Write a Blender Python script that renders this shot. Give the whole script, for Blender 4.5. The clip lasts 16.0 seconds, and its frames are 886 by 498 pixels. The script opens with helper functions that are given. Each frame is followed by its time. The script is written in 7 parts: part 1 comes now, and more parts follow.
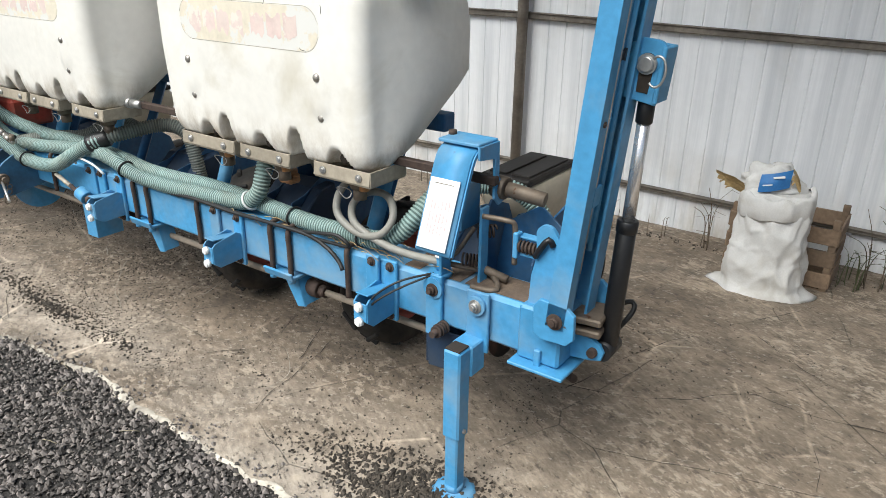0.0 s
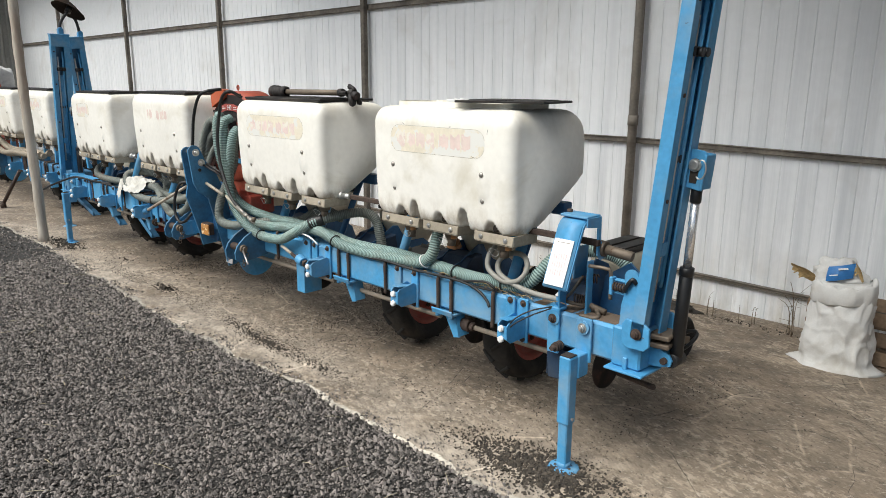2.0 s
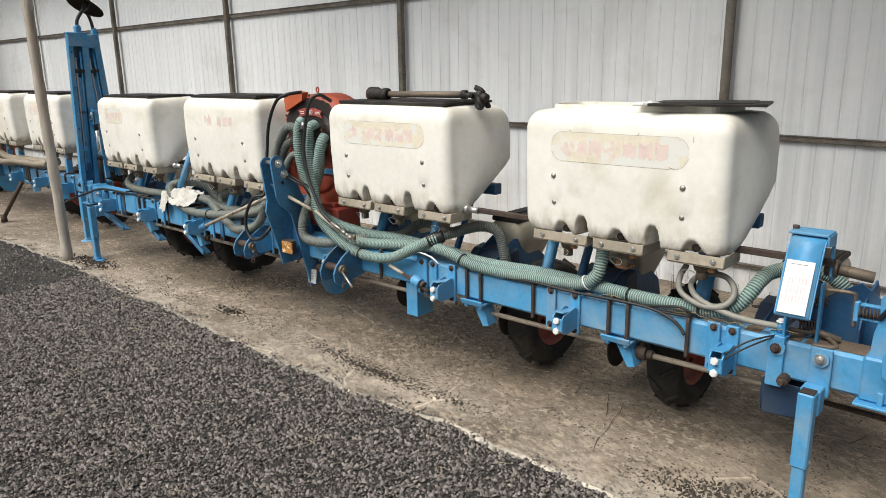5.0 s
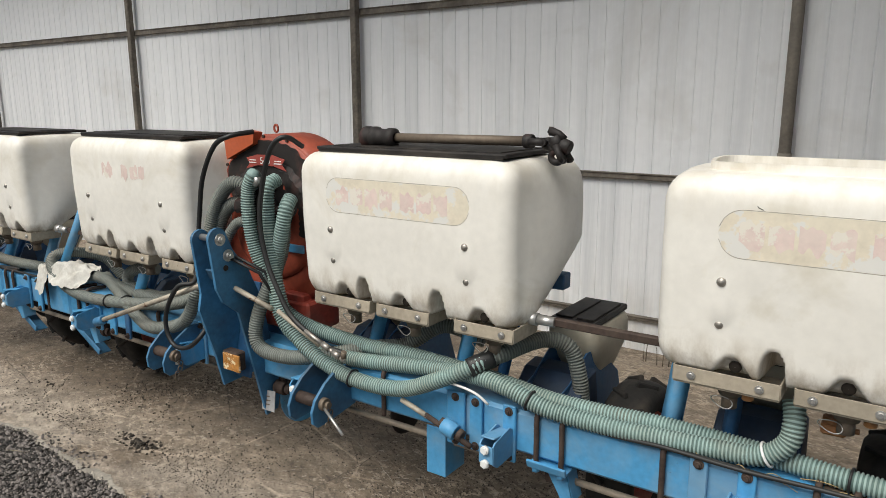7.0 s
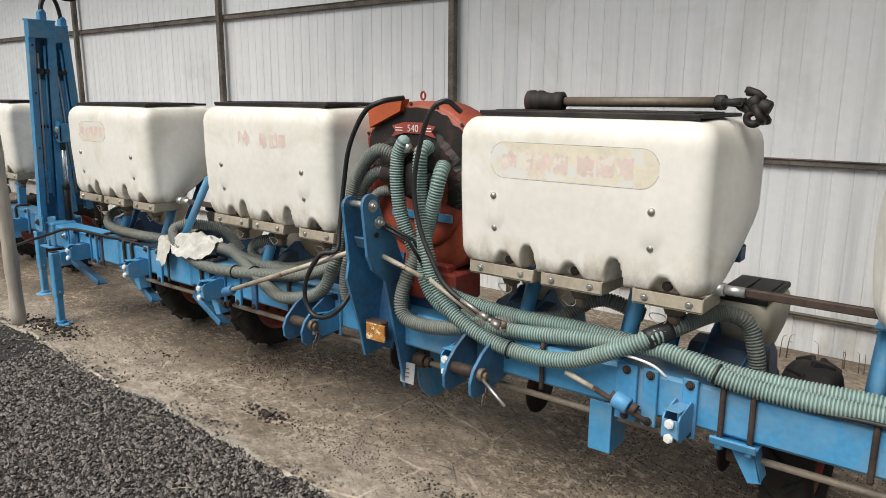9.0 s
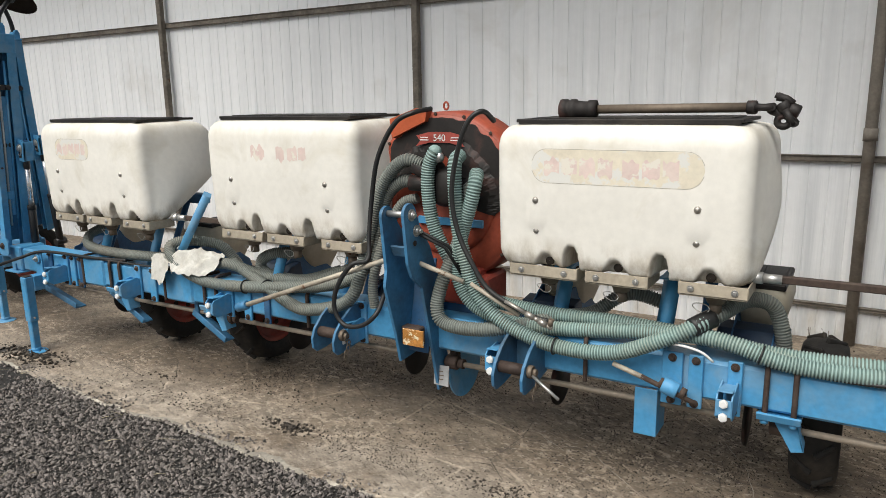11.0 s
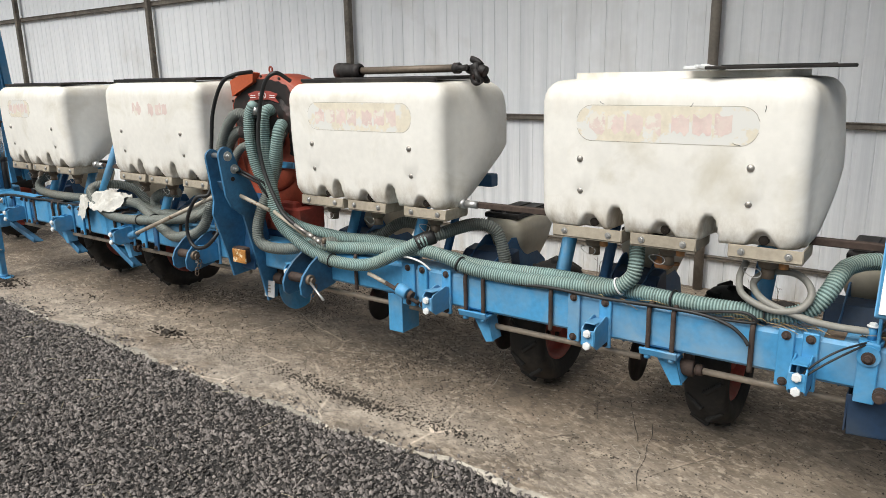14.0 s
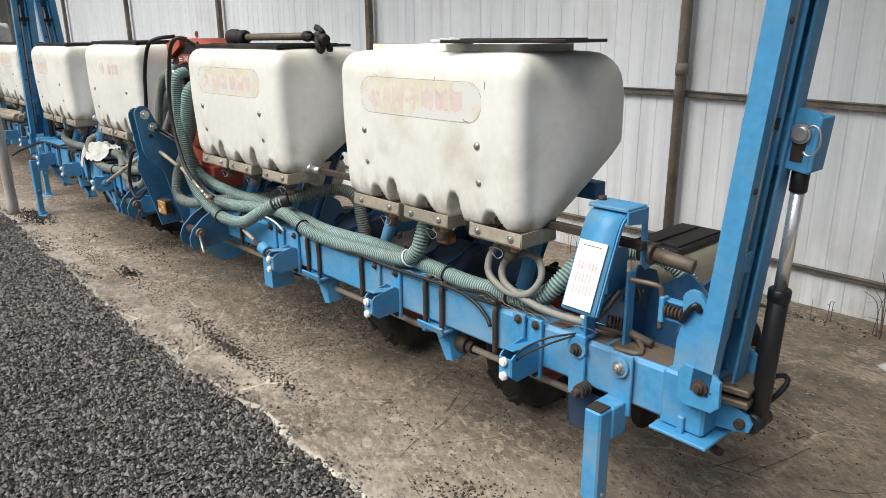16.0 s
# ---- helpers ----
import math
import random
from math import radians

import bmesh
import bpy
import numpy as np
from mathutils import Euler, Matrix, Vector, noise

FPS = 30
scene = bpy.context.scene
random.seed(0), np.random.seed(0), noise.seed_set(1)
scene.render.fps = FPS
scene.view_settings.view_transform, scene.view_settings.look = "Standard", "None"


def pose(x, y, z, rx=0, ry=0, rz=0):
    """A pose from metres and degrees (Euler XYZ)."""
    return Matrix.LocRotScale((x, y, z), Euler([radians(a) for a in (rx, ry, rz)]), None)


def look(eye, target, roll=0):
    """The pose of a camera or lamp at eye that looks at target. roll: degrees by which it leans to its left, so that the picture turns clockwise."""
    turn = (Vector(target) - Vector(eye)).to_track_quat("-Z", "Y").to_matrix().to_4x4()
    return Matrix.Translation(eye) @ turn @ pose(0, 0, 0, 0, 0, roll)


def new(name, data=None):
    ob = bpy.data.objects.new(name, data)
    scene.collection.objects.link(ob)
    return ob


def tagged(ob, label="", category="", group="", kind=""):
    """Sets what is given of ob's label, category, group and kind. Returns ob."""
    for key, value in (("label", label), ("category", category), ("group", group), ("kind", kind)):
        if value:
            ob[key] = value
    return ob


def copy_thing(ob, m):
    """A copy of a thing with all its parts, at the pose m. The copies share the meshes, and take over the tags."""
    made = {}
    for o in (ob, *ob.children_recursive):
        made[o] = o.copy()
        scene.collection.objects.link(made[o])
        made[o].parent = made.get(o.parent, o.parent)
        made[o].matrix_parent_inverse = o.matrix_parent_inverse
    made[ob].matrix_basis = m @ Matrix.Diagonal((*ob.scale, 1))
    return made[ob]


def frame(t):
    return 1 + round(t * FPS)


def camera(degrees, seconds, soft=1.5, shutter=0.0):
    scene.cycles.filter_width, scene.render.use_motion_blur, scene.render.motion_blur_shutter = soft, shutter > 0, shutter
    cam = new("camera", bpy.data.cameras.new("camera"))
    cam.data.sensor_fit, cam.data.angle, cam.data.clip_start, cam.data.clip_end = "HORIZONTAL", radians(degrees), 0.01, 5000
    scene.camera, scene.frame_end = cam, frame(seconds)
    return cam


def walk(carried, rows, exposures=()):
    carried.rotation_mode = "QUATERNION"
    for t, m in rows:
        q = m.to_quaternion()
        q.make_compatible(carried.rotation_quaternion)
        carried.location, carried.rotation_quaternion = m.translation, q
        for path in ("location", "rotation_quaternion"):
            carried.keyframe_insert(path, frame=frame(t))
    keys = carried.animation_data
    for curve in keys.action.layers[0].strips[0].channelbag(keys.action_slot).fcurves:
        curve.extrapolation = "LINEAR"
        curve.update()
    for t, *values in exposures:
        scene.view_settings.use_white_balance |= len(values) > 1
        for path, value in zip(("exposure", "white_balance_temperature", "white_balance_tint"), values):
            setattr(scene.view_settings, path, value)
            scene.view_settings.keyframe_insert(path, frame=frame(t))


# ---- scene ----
cam = camera(63.9, 16.0, soft=0.4)
PATH = [
    (0, (0.032, 0.019, 1.548), (-1.035, 1.523, 0.774), 0.8),
    (0.5, (0.277, -0.223, 1.61), (-0.981, 1.184, 0.947), 0.6),
    (1, (0.488, -0.355, 1.604), (-0.935, 0.947, 1.078), 0.4),
    (1.5, (0.602, -0.559, 1.602), (-0.873, 0.706, 1.126), 0.5),
    (2, (0.642, -0.839, 1.6), (-0.74, 0.533, 1.146), 0.4),
    (2.5, (0.726, -0.962, 1.625), (-0.636, 0.43, 1.169), 0.3),
    (3, (0.761, -1.09, 1.638), (-0.626, 0.274, 1.175), 0.3),
    (3.5, (0.603, -1.279, 1.641), (-0.809, 0.061, 1.18), 0.5),
    (3.7, (0.523, -1.318, 1.654), (-0.889, 0.018, 1.181), 0.5),
    (5.8, (-0.948, -0.79, 1.67), (-2.153, 0.738, 1.207), -0.6),
    (6, (-1.08, -0.64, 1.677), (-2.271, 0.904, 1.232), -0.1),
    (6.5, (-1.374, -0.416, 1.727), (-2.533, 1.159, 1.304), 0.0),
    (7, (-1.651, -0.414, 1.675), (-2.766, 1.196, 1.267), -0.1),
    (7.5, (-1.767, -0.411, 1.604), (-2.909, 1.178, 1.194), -0.4),
    (8, (-1.818, -0.415, 1.525), (-3.023, 1.126, 1.108), 0.1),
    (8.5, (-1.859, -0.473, 1.516), (-3.121, 1.022, 1.101), 0.3),
    (9, (-2.049, -0.643, 1.551), (-3.254, 0.899, 1.135), 0.4),
    (9.2, (-2.151, -0.683, 1.604), (-3.315, 0.885, 1.174), 0.1),
    (11.3, (-2.405, -1.031, 1.581), (-3.414, 0.647, 1.171), -1.0),
    (11.5, (-2.277, -1.05, 1.568), (-3.306, 0.616, 1.162), -0.7),
    (12, (-2.026, -1.167, 1.589), (-3.064, 0.491, 1.173), -1.0),
    (12.5, (-1.759, -1.338, 1.577), (-2.779, 0.328, 1.15), -0.8),
    (13, (-1.434, -1.336, 1.566), (-2.384, 0.367, 1.123), -1.2),
    (13.5, (-1.128, -1.194, 1.552), (-2.102, 0.49, 1.088), -1.1),
    (14, (-0.946, -0.935, 1.517), (-2.088, 0.636, 1.04), -1.1),
    (14.5, (-0.747, -0.72, 1.491), (-1.995, 0.774, 1.033), -0.5),
    (15, (-0.372, -0.512, 1.529), (-1.725, 0.878, 1.04), -0.9),
    (15.5, (-0.084, -0.306, 1.515), (-1.471, 1.032, 0.982), -0.9),
    (16, (0.113, -0.084, 1.536), (-1.308, 1.201, 0.964), -0.4),
]
walk(cam, [(t, look(eye, target, roll)) for t, eye, target, roll in PATH], [(0.0, 0.78, 6220, 5), (1.5, 0.62, 6300, 5), (3.0, 0.70, 6450, 5), (6.0, 0.40, 6560, 6), (7.2, 0.25, 6560, 6), (9.0, 0.36, 6560, 6), (12.0, 0.42, 6500, 6), (16.0, 0.56, 6330, 6)])

# ---- light ----
world = bpy.data.worlds.new("overcast")
scene.world = world
world.use_nodes = True
wn, wl = world.node_tree.nodes, world.node_tree.links
sky = wn.new("ShaderNodeTexSky")
sky.sky_type = "NISHITA"
sky.sun_disc = False
sky.sun_elevation, sky.sun_rotation = radians(54), radians(190)
sky.air_density, sky.dust_density, sky.ozone_density = 1.0, 4.0, 0.6
wl.new(sky.outputs[0], wn["Background"].inputs[0])
wn["Background"].inputs[1].default_value = 0.066
sun = new("sun", bpy.data.lights.new("sun", "SUN"))
sun.data.energy, sun.data.angle, sun.data.color = 2.75, radians(46), (1.0, 0.975, 0.945)
sun.matrix_world = look((-4.4, -4.2, 8.6), (-3.2, 2.0, 0.0))

# ---- mesh helpers ----
def V(*a):
    return Vector(a)


def box(bm, c, s, r=None, ch=0.004):
    """A box with chamfered edges: centre, size, turn in degrees."""
    h = [v / 2 for v in s]
    ch = min(ch, *(v * 0.45 for v in h))
    m = Matrix.Translation(c) @ (pose(0, 0, 0, *r) if r else Matrix())
    vs = {}
    for sx in (-1, 1):
        for sy in (-1, 1):
            for sz in (-1, 1):
                for ax in range(3):
                    p = [sx * h[0], sy * h[1], sz * h[2]]
                    for k in range(3):
                        if k != ax:
                            p[k] -= (sx, sy, sz)[k] * ch
                    vs[sx, sy, sz, ax] = bm.verts.new(m @ V(*p))
    for ax in range(3):
        a, b = (ax + 1) % 3, (ax + 2) % 3
        for s0 in (-1, 1):
            q = []
            for sa, sb in ((-1, -1), (1, -1), (1, 1), (-1, 1)):
                k = [0, 0, 0]
                k[ax], k[a], k[b] = s0, sa, sb
                q.append(vs[(*k, ax)])
            bm.faces.new(q if s0 > 0 else q[::-1])
        for sa in (-1, 1):
            for sb in (-1, 1):
                k0, k1 = [0, 0, 0], [0, 0, 0]
                k0[a] = k1[a] = sa
                k0[b] = k1[b] = sb
                k0[ax], k1[ax] = -1, 1
                q = [vs[(*k0, a)], vs[(*k1, a)], vs[(*k1, b)], vs[(*k0, b)]]
                bm.faces.new(q if sa * sb < 0 else q[::-1])
    for sx in (-1, 1):
        for sy in (-1, 1):
            for sz in (-1, 1):
                q = [vs[sx, sy, sz, k] for k in range(3)]
                bm.faces.new(q if sx * sy * sz > 0 else q[::-1])
    return bm


def frames_along(pts):
    """Tangents and a smoothly carried normal along a line of points."""
    n = len(pts)
    tang = [(pts[min(i + 1, n - 1)] - pts[max(i - 1, 0)]).normalized() for i in range(n)]
    up = V(0, 0, 1) if abs(tang[0].z) < 0.9 else V(1, 0, 0)
    nrm = (up - tang[0] * up.dot(tang[0])).normalized()
    out = []
    for t in tang:
        nrm = (nrm - t * nrm.dot(t)).normalized()
        out.append((t, nrm, t.cross(nrm)))
    return out


def sweep(bm, pts, radius, seg=10, cap=True):
    """A round tube along points; radius is a number or a list of one for each point."""
    pts = [V(*p) for p in pts]
    rad = radius if isinstance(radius, (list, tuple)) else [radius] * len(pts)
    rings = []
    for p, (t, a, b), r in zip(pts, frames_along(pts), rad):
        rings.append([bm.verts.new(p + (a * math.cos(k * math.tau / seg) + b * math.sin(k * math.tau / seg)) * r) for k in range(seg)])
    for r0, r1 in zip(rings, rings[1:]):
        for k in range(seg):
            bm.faces.new((r0[k], r0[(k + 1) % seg], r1[(k + 1) % seg], r1[k])).smooth = True
    if cap:
        bm.faces.new(rings[0][::-1])
        bm.faces.new(rings[-1])
    return bm


def spline(ctrl, step=0.02):
    """Catmull-Rom points through control points at even steps."""
    c = [V(*p) for p in ctrl]
    c = [c[0] * 2 - c[1]] + c + [c[-1] * 2 - c[-2]]
    raw = []
    for i in range(1, len(c) - 2):
        p0, p1, p2, p3 = c[i - 1:i + 3]
        for k in range(24):
            u = k / 24
            raw.append(0.5 * (2 * p1 + (p2 - p0) * u + (2 * p0 - 5 * p1 + 4 * p2 - p3) * u * u + (3 * p1 - p0 - 3 * p2 + p3) * u ** 3))
    raw.append(c[-2])
    out, left = [raw[0]], step
    for a, b in zip(raw, raw[1:]):
        d = (b - a).length
        while d >= left > 0:
            a = a + (b - a) * (left / d)
            out.append(a)
            d -= left
            left = step
        left -= d
    if (out[-1] - raw[-1]).length > step * 0.3:
        out.append(raw[-1])
    return out


def cyl(bm, p0, p1, r, seg=14, r1=None, ch=0.0):
    """A round bar from p0 to p1 with an optional chamfer at both ends."""
    p0, p1 = V(*p0), V(*p1)
    r1 = r if r1 is None else r1
    d = (p1 - p0).normalized()
    if ch:
        return sweep(bm, [p0, p0 + d * ch, p1 - d * ch, p1], [r - ch, r, r1, r1 - ch], seg)
    return sweep(bm, [p0, p1], [r, r1], seg)


def hexbolt(bm, p, d, r=0.014, h=0.012, stud=0.0, washer=True):
    """A hexagon head on a washer at p that faces d."""
    p, d = V(*p), V(*d).normalized()
    if washer:
        cyl(bm, p - d * 0.001, p + d * 0.003, r * 1.5, 14)
    sweep(bm, [p, p + d * h * 0.85, p + d * h], [r, r, r * 0.85], 6)
    if stud:
        cyl(bm, p + d * h, p + d * (h + stud), r * 0.55, 8)
    return bm


def plate(bm, outline, thick, m=None, ch=0.0015):
    """A flat plate: an outline in its own x and z, thick along y from 0, placed by m."""
    m = m or Matrix()
    n = len(outline)
    cx, cz = sum(p[0] for p in outline) / n, sum(p[1] for p in outline) / n
    area = sum(outline[i][0] * outline[(i + 1) % n][1] - outline[(i + 1) % n][0] * outline[i][1] for i in range(n))
    if area < 0:
        outline = outline[::-1]

    def ring(y, k):
        return [bm.verts.new(m @ V(cx + (x - cx) * k, y, cz + (z - cz) * k)) for x, z in outline]
    size = max(max(abs(x - cx), abs(z - cz)) for x, z in outline)
    k = 1 - ch / size
    rs = [ring(0, k), ring(ch, 1), ring(thick - ch, 1), ring(thick, k)]
    for a, b in zip(rs, rs[1:]):
        for i in range(n):
            bm.faces.new((a[i], a[(i + 1) % n], b[(i + 1) % n], b[i]))
    bm.faces.new(rs[0][::-1])
    bm.faces.new(rs[-1])
    return bm


def arc(cx, cz, r, a0, a1, n=8):
    return [(cx + r * math.cos(radians(a0 + (a1 - a0) * i / n)), cz + r * math.sin(radians(a0 + (a1 - a0) * i / n))) for i in range(n + 1)]


def lathe(bm, prof, c, axis, seg=32):
    """A turned body: (radius, distance along the axis) from c."""
    axis = V(*axis).normalized()
    up = V(0, 0, 1) if abs(axis.z) < 0.9 else V(0, 1, 0)
    a = (up - axis * up.dot(axis)).normalized()
    b = axis.cross(a)
    c = V(*c)
    rings = []
    for r, d in prof:
        rings.append([bm.verts.new(c + axis * d + (a * math.cos(k * math.tau / seg) + b * math.sin(k * math.tau / seg)) * max(r, 0.0005)) for k in range(seg)])
    for r0, r1 in zip(rings, rings[1:]):
        for k in range(seg):
            bm.faces.new((r0[k], r0[(k + 1) % seg], r1[(k + 1) % seg], r1[k])).smooth = True
    return bm


def mesh_of(name, bm, mat):
    me = bpy.data.meshes.new(name)
    bmesh.ops.recalc_face_normals(bm, faces=bm.faces)
    bm.to_mesh(me)
    bm.free()
    me.materials.append(mat)
    return me


def thing(name, label, category, group="", loc=(0, 0, 0), turn=(0, 0, 0)):
    ob = new(name)
    ob.empty_display_size = 0.1
    ob.matrix_basis = pose(*loc, *turn)
    return tagged(ob, label, category, group)


def part(name, bm, mat, parent, label="", m=None):
    ob = new(name, mesh_of(name, bm, mat))
    ob.parent = parent
    if m is not None:
        ob.matrix_basis = m
    return tagged(ob, label)


def again(name, ob, parent, m, label=""):
    """Another piece on the same mesh."""
    o = new(name, ob.data)
    o.parent = parent
    o.matrix_basis = m
    return tagged(o, label)


def solid(name, bm, mat, label, category, group="", kind="", loc=(0, 0, 0)):
    ob = new(name, mesh_of(name, bm, mat))
    ob.location = loc
    return tagged(ob, label, category, group, kind)


B = bmesh.new

# ---- materials ----
def material(name, col, rough=0.6, metal=0.0, var=0.18, big=2.5, fine=60.0, bump=0.15, spots=None, stain=None, island=0.0, piece=0.0, stretch=None, spec=0.5, dist=0.004, world_at=False):
    """Paint, metal, plastic or mineral with variation at two scales. spots: (colour, how much, scale) worn through or spattered;
    stain: (colour, how much, scale) soft patches; island, piece: how far loose bits and pieces differ in value."""
    m = bpy.data.materials.new(name)
    m.use_nodes = True
    n, l = m.node_tree.nodes, m.node_tree.links
    bs = n["Principled BSDF"]
    tc = n.new("ShaderNodeTexCoord")
    src = n.new("ShaderNodeNewGeometry").outputs["Position"] if world_at else tc.outputs["Object"]
    info = n.new("ShaderNodeObjectInfo")
    off = n.new("ShaderNodeMath")
    off.operation = "MULTIPLY"
    off.inputs[1].default_value = 0.0 if world_at else 37.0
    l.new(info.outputs["Random"], off.inputs[0])
    if stretch:
        mp = n.new("ShaderNodeMapping")
        mp.inputs["Scale"].default_value = stretch
        l.new(src, mp.inputs[0])
        src = mp.outputs[0]

    def noise_at(scale, detail=4.0, rough_n=0.55, dist_n=0.0):
        t = n.new("ShaderNodeTexNoise")
        t.noise_dimensions = "4D"
        t.inputs["Scale"].default_value = scale
        t.inputs["Detail"].default_value = detail
        t.inputs["Roughness"].default_value = rough_n
        t.inputs["Distortion"].default_value = dist_n
        l.new(src, t.inputs["Vector"])
        l.new(off.outputs[0], t.inputs["W"])
        return t.outputs["Fac"]

    def ramp(fac, a, b, va=0.0, vb=1.0):
        r = n.new("ShaderNodeMapRange")
        r.inputs[1].default_value, r.inputs[2].default_value, r.inputs[3].default_value, r.inputs[4].default_value = a, b, va, vb
        l.new(fac, r.inputs[0])
        return r.outputs[0]

    def mix(fac, a, b, kind="MIX"):
        x = n.new("ShaderNodeMix")
        x.data_type, x.blend_type = "RGBA", kind
        if isinstance(fac, float):
            x.inputs[0].default_value = fac
        else:
            l.new(fac, x.inputs[0])
        for s, k in ((a, 6), (b, 7)):
            if isinstance(s, tuple):
                x.inputs[k].default_value = (*s, 1)
            else:
                l.new(s, x.inputs[k])
        return x.outputs[2]

    def value(fac):
        c = n.new("ShaderNodeCombineColor")
        for k in range(3):
            l.new(fac, c.inputs[k])
        return c.outputs[0]
    fb, ff = noise_at(big), noise_at(fine, 3.0)
    out = mix(1.0, col, value(ramp(fb, 0.25, 0.75, 1 - var, 1 + var)), "MULTIPLY")
    out = mix(1.0, out, value(ramp(ff, 0.3, 0.7, 1 - var * 0.7, 1 + var * 0.7)), "MULTIPLY")
    rough_out = ramp(fb, 0.3, 0.7, max(rough - 0.1, 0.05), min(rough + 0.12, 1))
    if stain:
        f = noise_at(stain[2], 5.0, 0.6, 0.6)
        out = mix(ramp(f, 0.62 - stain[1] * 0.4, 0.75, 0.0, 0.85), out, stain[0])
    if spots:
        f = noise_at(spots[2], 6.0, 0.7)
        k = ramp(f, 0.74 - spots[1] * 0.3, 0.77 - spots[1] * 0.3)
        out = mix(k, out, spots[0])
    for amount, socket in ((piece, info.outputs["Random"]), (island, None)):
        if amount:
            if socket is None:
                socket = n.new("ShaderNodeNewGeometry").outputs["Random Per Island"]
            out = mix(1.0, out, value(ramp(socket, 0, 1, 1 - amount, 1 + amount)), "MULTIPLY")
    l.new(out, bs.inputs["Base Color"])
    l.new(rough_out, bs.inputs["Roughness"])
    bs.inputs["Metallic"].default_value = metal
    bs.inputs["Specular IOR Level"].default_value = spec
    if bump:
        b = n.new("ShaderNodeBump")
        b.inputs["Strength"].default_value = bump
        b.inputs["Distance"].default_value = dist
        l.new(ff, b.inputs["Height"])
        l.new(b.outputs[0], bs.inputs["Normal"])
    return m


def grime_or_shade(m, col, z0, z1, amount, scale=6.0, drip=0.12, world_at=False):
    """Dirt, or shade painted as a tone, from height z0 to z1 on a finished material, broken by noise drawn out
    downwards.
    """
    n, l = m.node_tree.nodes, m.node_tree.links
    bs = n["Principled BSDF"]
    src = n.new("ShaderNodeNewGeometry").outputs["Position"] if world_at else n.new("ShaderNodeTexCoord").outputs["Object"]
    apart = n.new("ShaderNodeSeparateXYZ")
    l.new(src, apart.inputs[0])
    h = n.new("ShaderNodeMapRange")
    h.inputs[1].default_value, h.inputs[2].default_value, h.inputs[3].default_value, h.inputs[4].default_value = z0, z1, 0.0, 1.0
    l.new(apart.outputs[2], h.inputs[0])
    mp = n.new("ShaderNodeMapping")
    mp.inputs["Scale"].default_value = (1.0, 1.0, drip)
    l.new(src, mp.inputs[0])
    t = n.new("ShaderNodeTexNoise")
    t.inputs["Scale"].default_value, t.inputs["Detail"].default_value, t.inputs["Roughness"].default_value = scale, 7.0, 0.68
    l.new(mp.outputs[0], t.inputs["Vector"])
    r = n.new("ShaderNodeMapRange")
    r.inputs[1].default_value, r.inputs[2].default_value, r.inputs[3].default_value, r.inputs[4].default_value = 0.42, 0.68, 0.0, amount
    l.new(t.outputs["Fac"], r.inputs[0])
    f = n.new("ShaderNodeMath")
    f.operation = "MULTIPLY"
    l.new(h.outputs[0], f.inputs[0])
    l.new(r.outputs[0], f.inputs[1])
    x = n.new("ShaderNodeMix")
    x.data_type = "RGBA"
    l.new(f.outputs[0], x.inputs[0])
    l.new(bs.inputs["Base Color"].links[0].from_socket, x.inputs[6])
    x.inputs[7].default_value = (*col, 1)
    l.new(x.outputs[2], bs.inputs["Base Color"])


RUST = (0.10, 0.045, 0.02)
blue = material("blue_paint", (0.072, 0.29, 0.53), 0.46, var=0.14, big=5, fine=45, bump=0.12, spots=((0.075, 0.055, 0.042), 0.21, 17), stain=((0.24, 0.35, 0.44), 0.34, 4.5))
# grime plus painted shade: a darkened base under heavy dirty stain
grimy_shaded_blue = material("grimy_shaded_blue_paint", (0.05, 0.185, 0.345), 0.5, var=0.25, big=5, fine=45, bump=0.15, spots=((0.06, 0.042, 0.032), 0.26, 15), stain=((0.055, 0.065, 0.072), 0.5, 4))
# two darker blues: shade behind and under the beam is mixed into the paint
shaded_blue = material("dusty_shaded_blue_paint", (0.026, 0.105, 0.235), 0.55, var=0.2, big=4, fine=50, bump=0.1, spots=((0.05, 0.035, 0.03), 0.25, 16), stain=((0.10, 0.14, 0.18), 0.35, 4))
cover_shade_blue = material("shaded_blue_sheet", (0.014, 0.035, 0.075), 0.55, var=0.25, big=4, fine=50, bump=0.1, stain=((0.05, 0.06, 0.07), 0.35, 4))
tank_white = material("milky_polyethylene", (0.85, 0.82, 0.755), 0.42, var=0.05, big=2.6, fine=30, bump=0.05, stain=((0.62, 0.57, 0.46), 0.22, 3.4), spots=((0.36, 0.31, 0.24), 0.06, 16))
grime_or_shade(tank_white, (0.30, 0.225, 0.13), 0.13, 0.0, 1.0, 11.0, 0.5)
grime_or_shade(tank_white, (0.50, 0.43, 0.31), 0.40, 0.56, 0.55, 7.0, 0.3)
cap_brown = material("orange_brown_cast_block", (0.30, 0.14, 0.06), 0.6, var=0.25, fine=60, spots=(RUST, 0.25, 25))
tank_bracket = material("dusty_zinc_bracket", (0.385, 0.335, 0.26), 0.6, 0.3, var=0.2, fine=50, spots=(RUST, 0.2, 20))
steel = material("zinc_steel", (0.55, 0.54, 0.52), 0.4, 0.8, var=0.15, fine=80, bump=0.1)
dull_bolt = material("dull_bolt_steel", (0.40, 0.37, 0.33), 0.4, 0.7, var=0.2, fine=80, bump=0.1, spots=(RUST, 0.25, 40))
chrome = material("chrome", (0.85, 0.85, 0.86), 0.28, 0.75, var=0.03, bump=0.0)
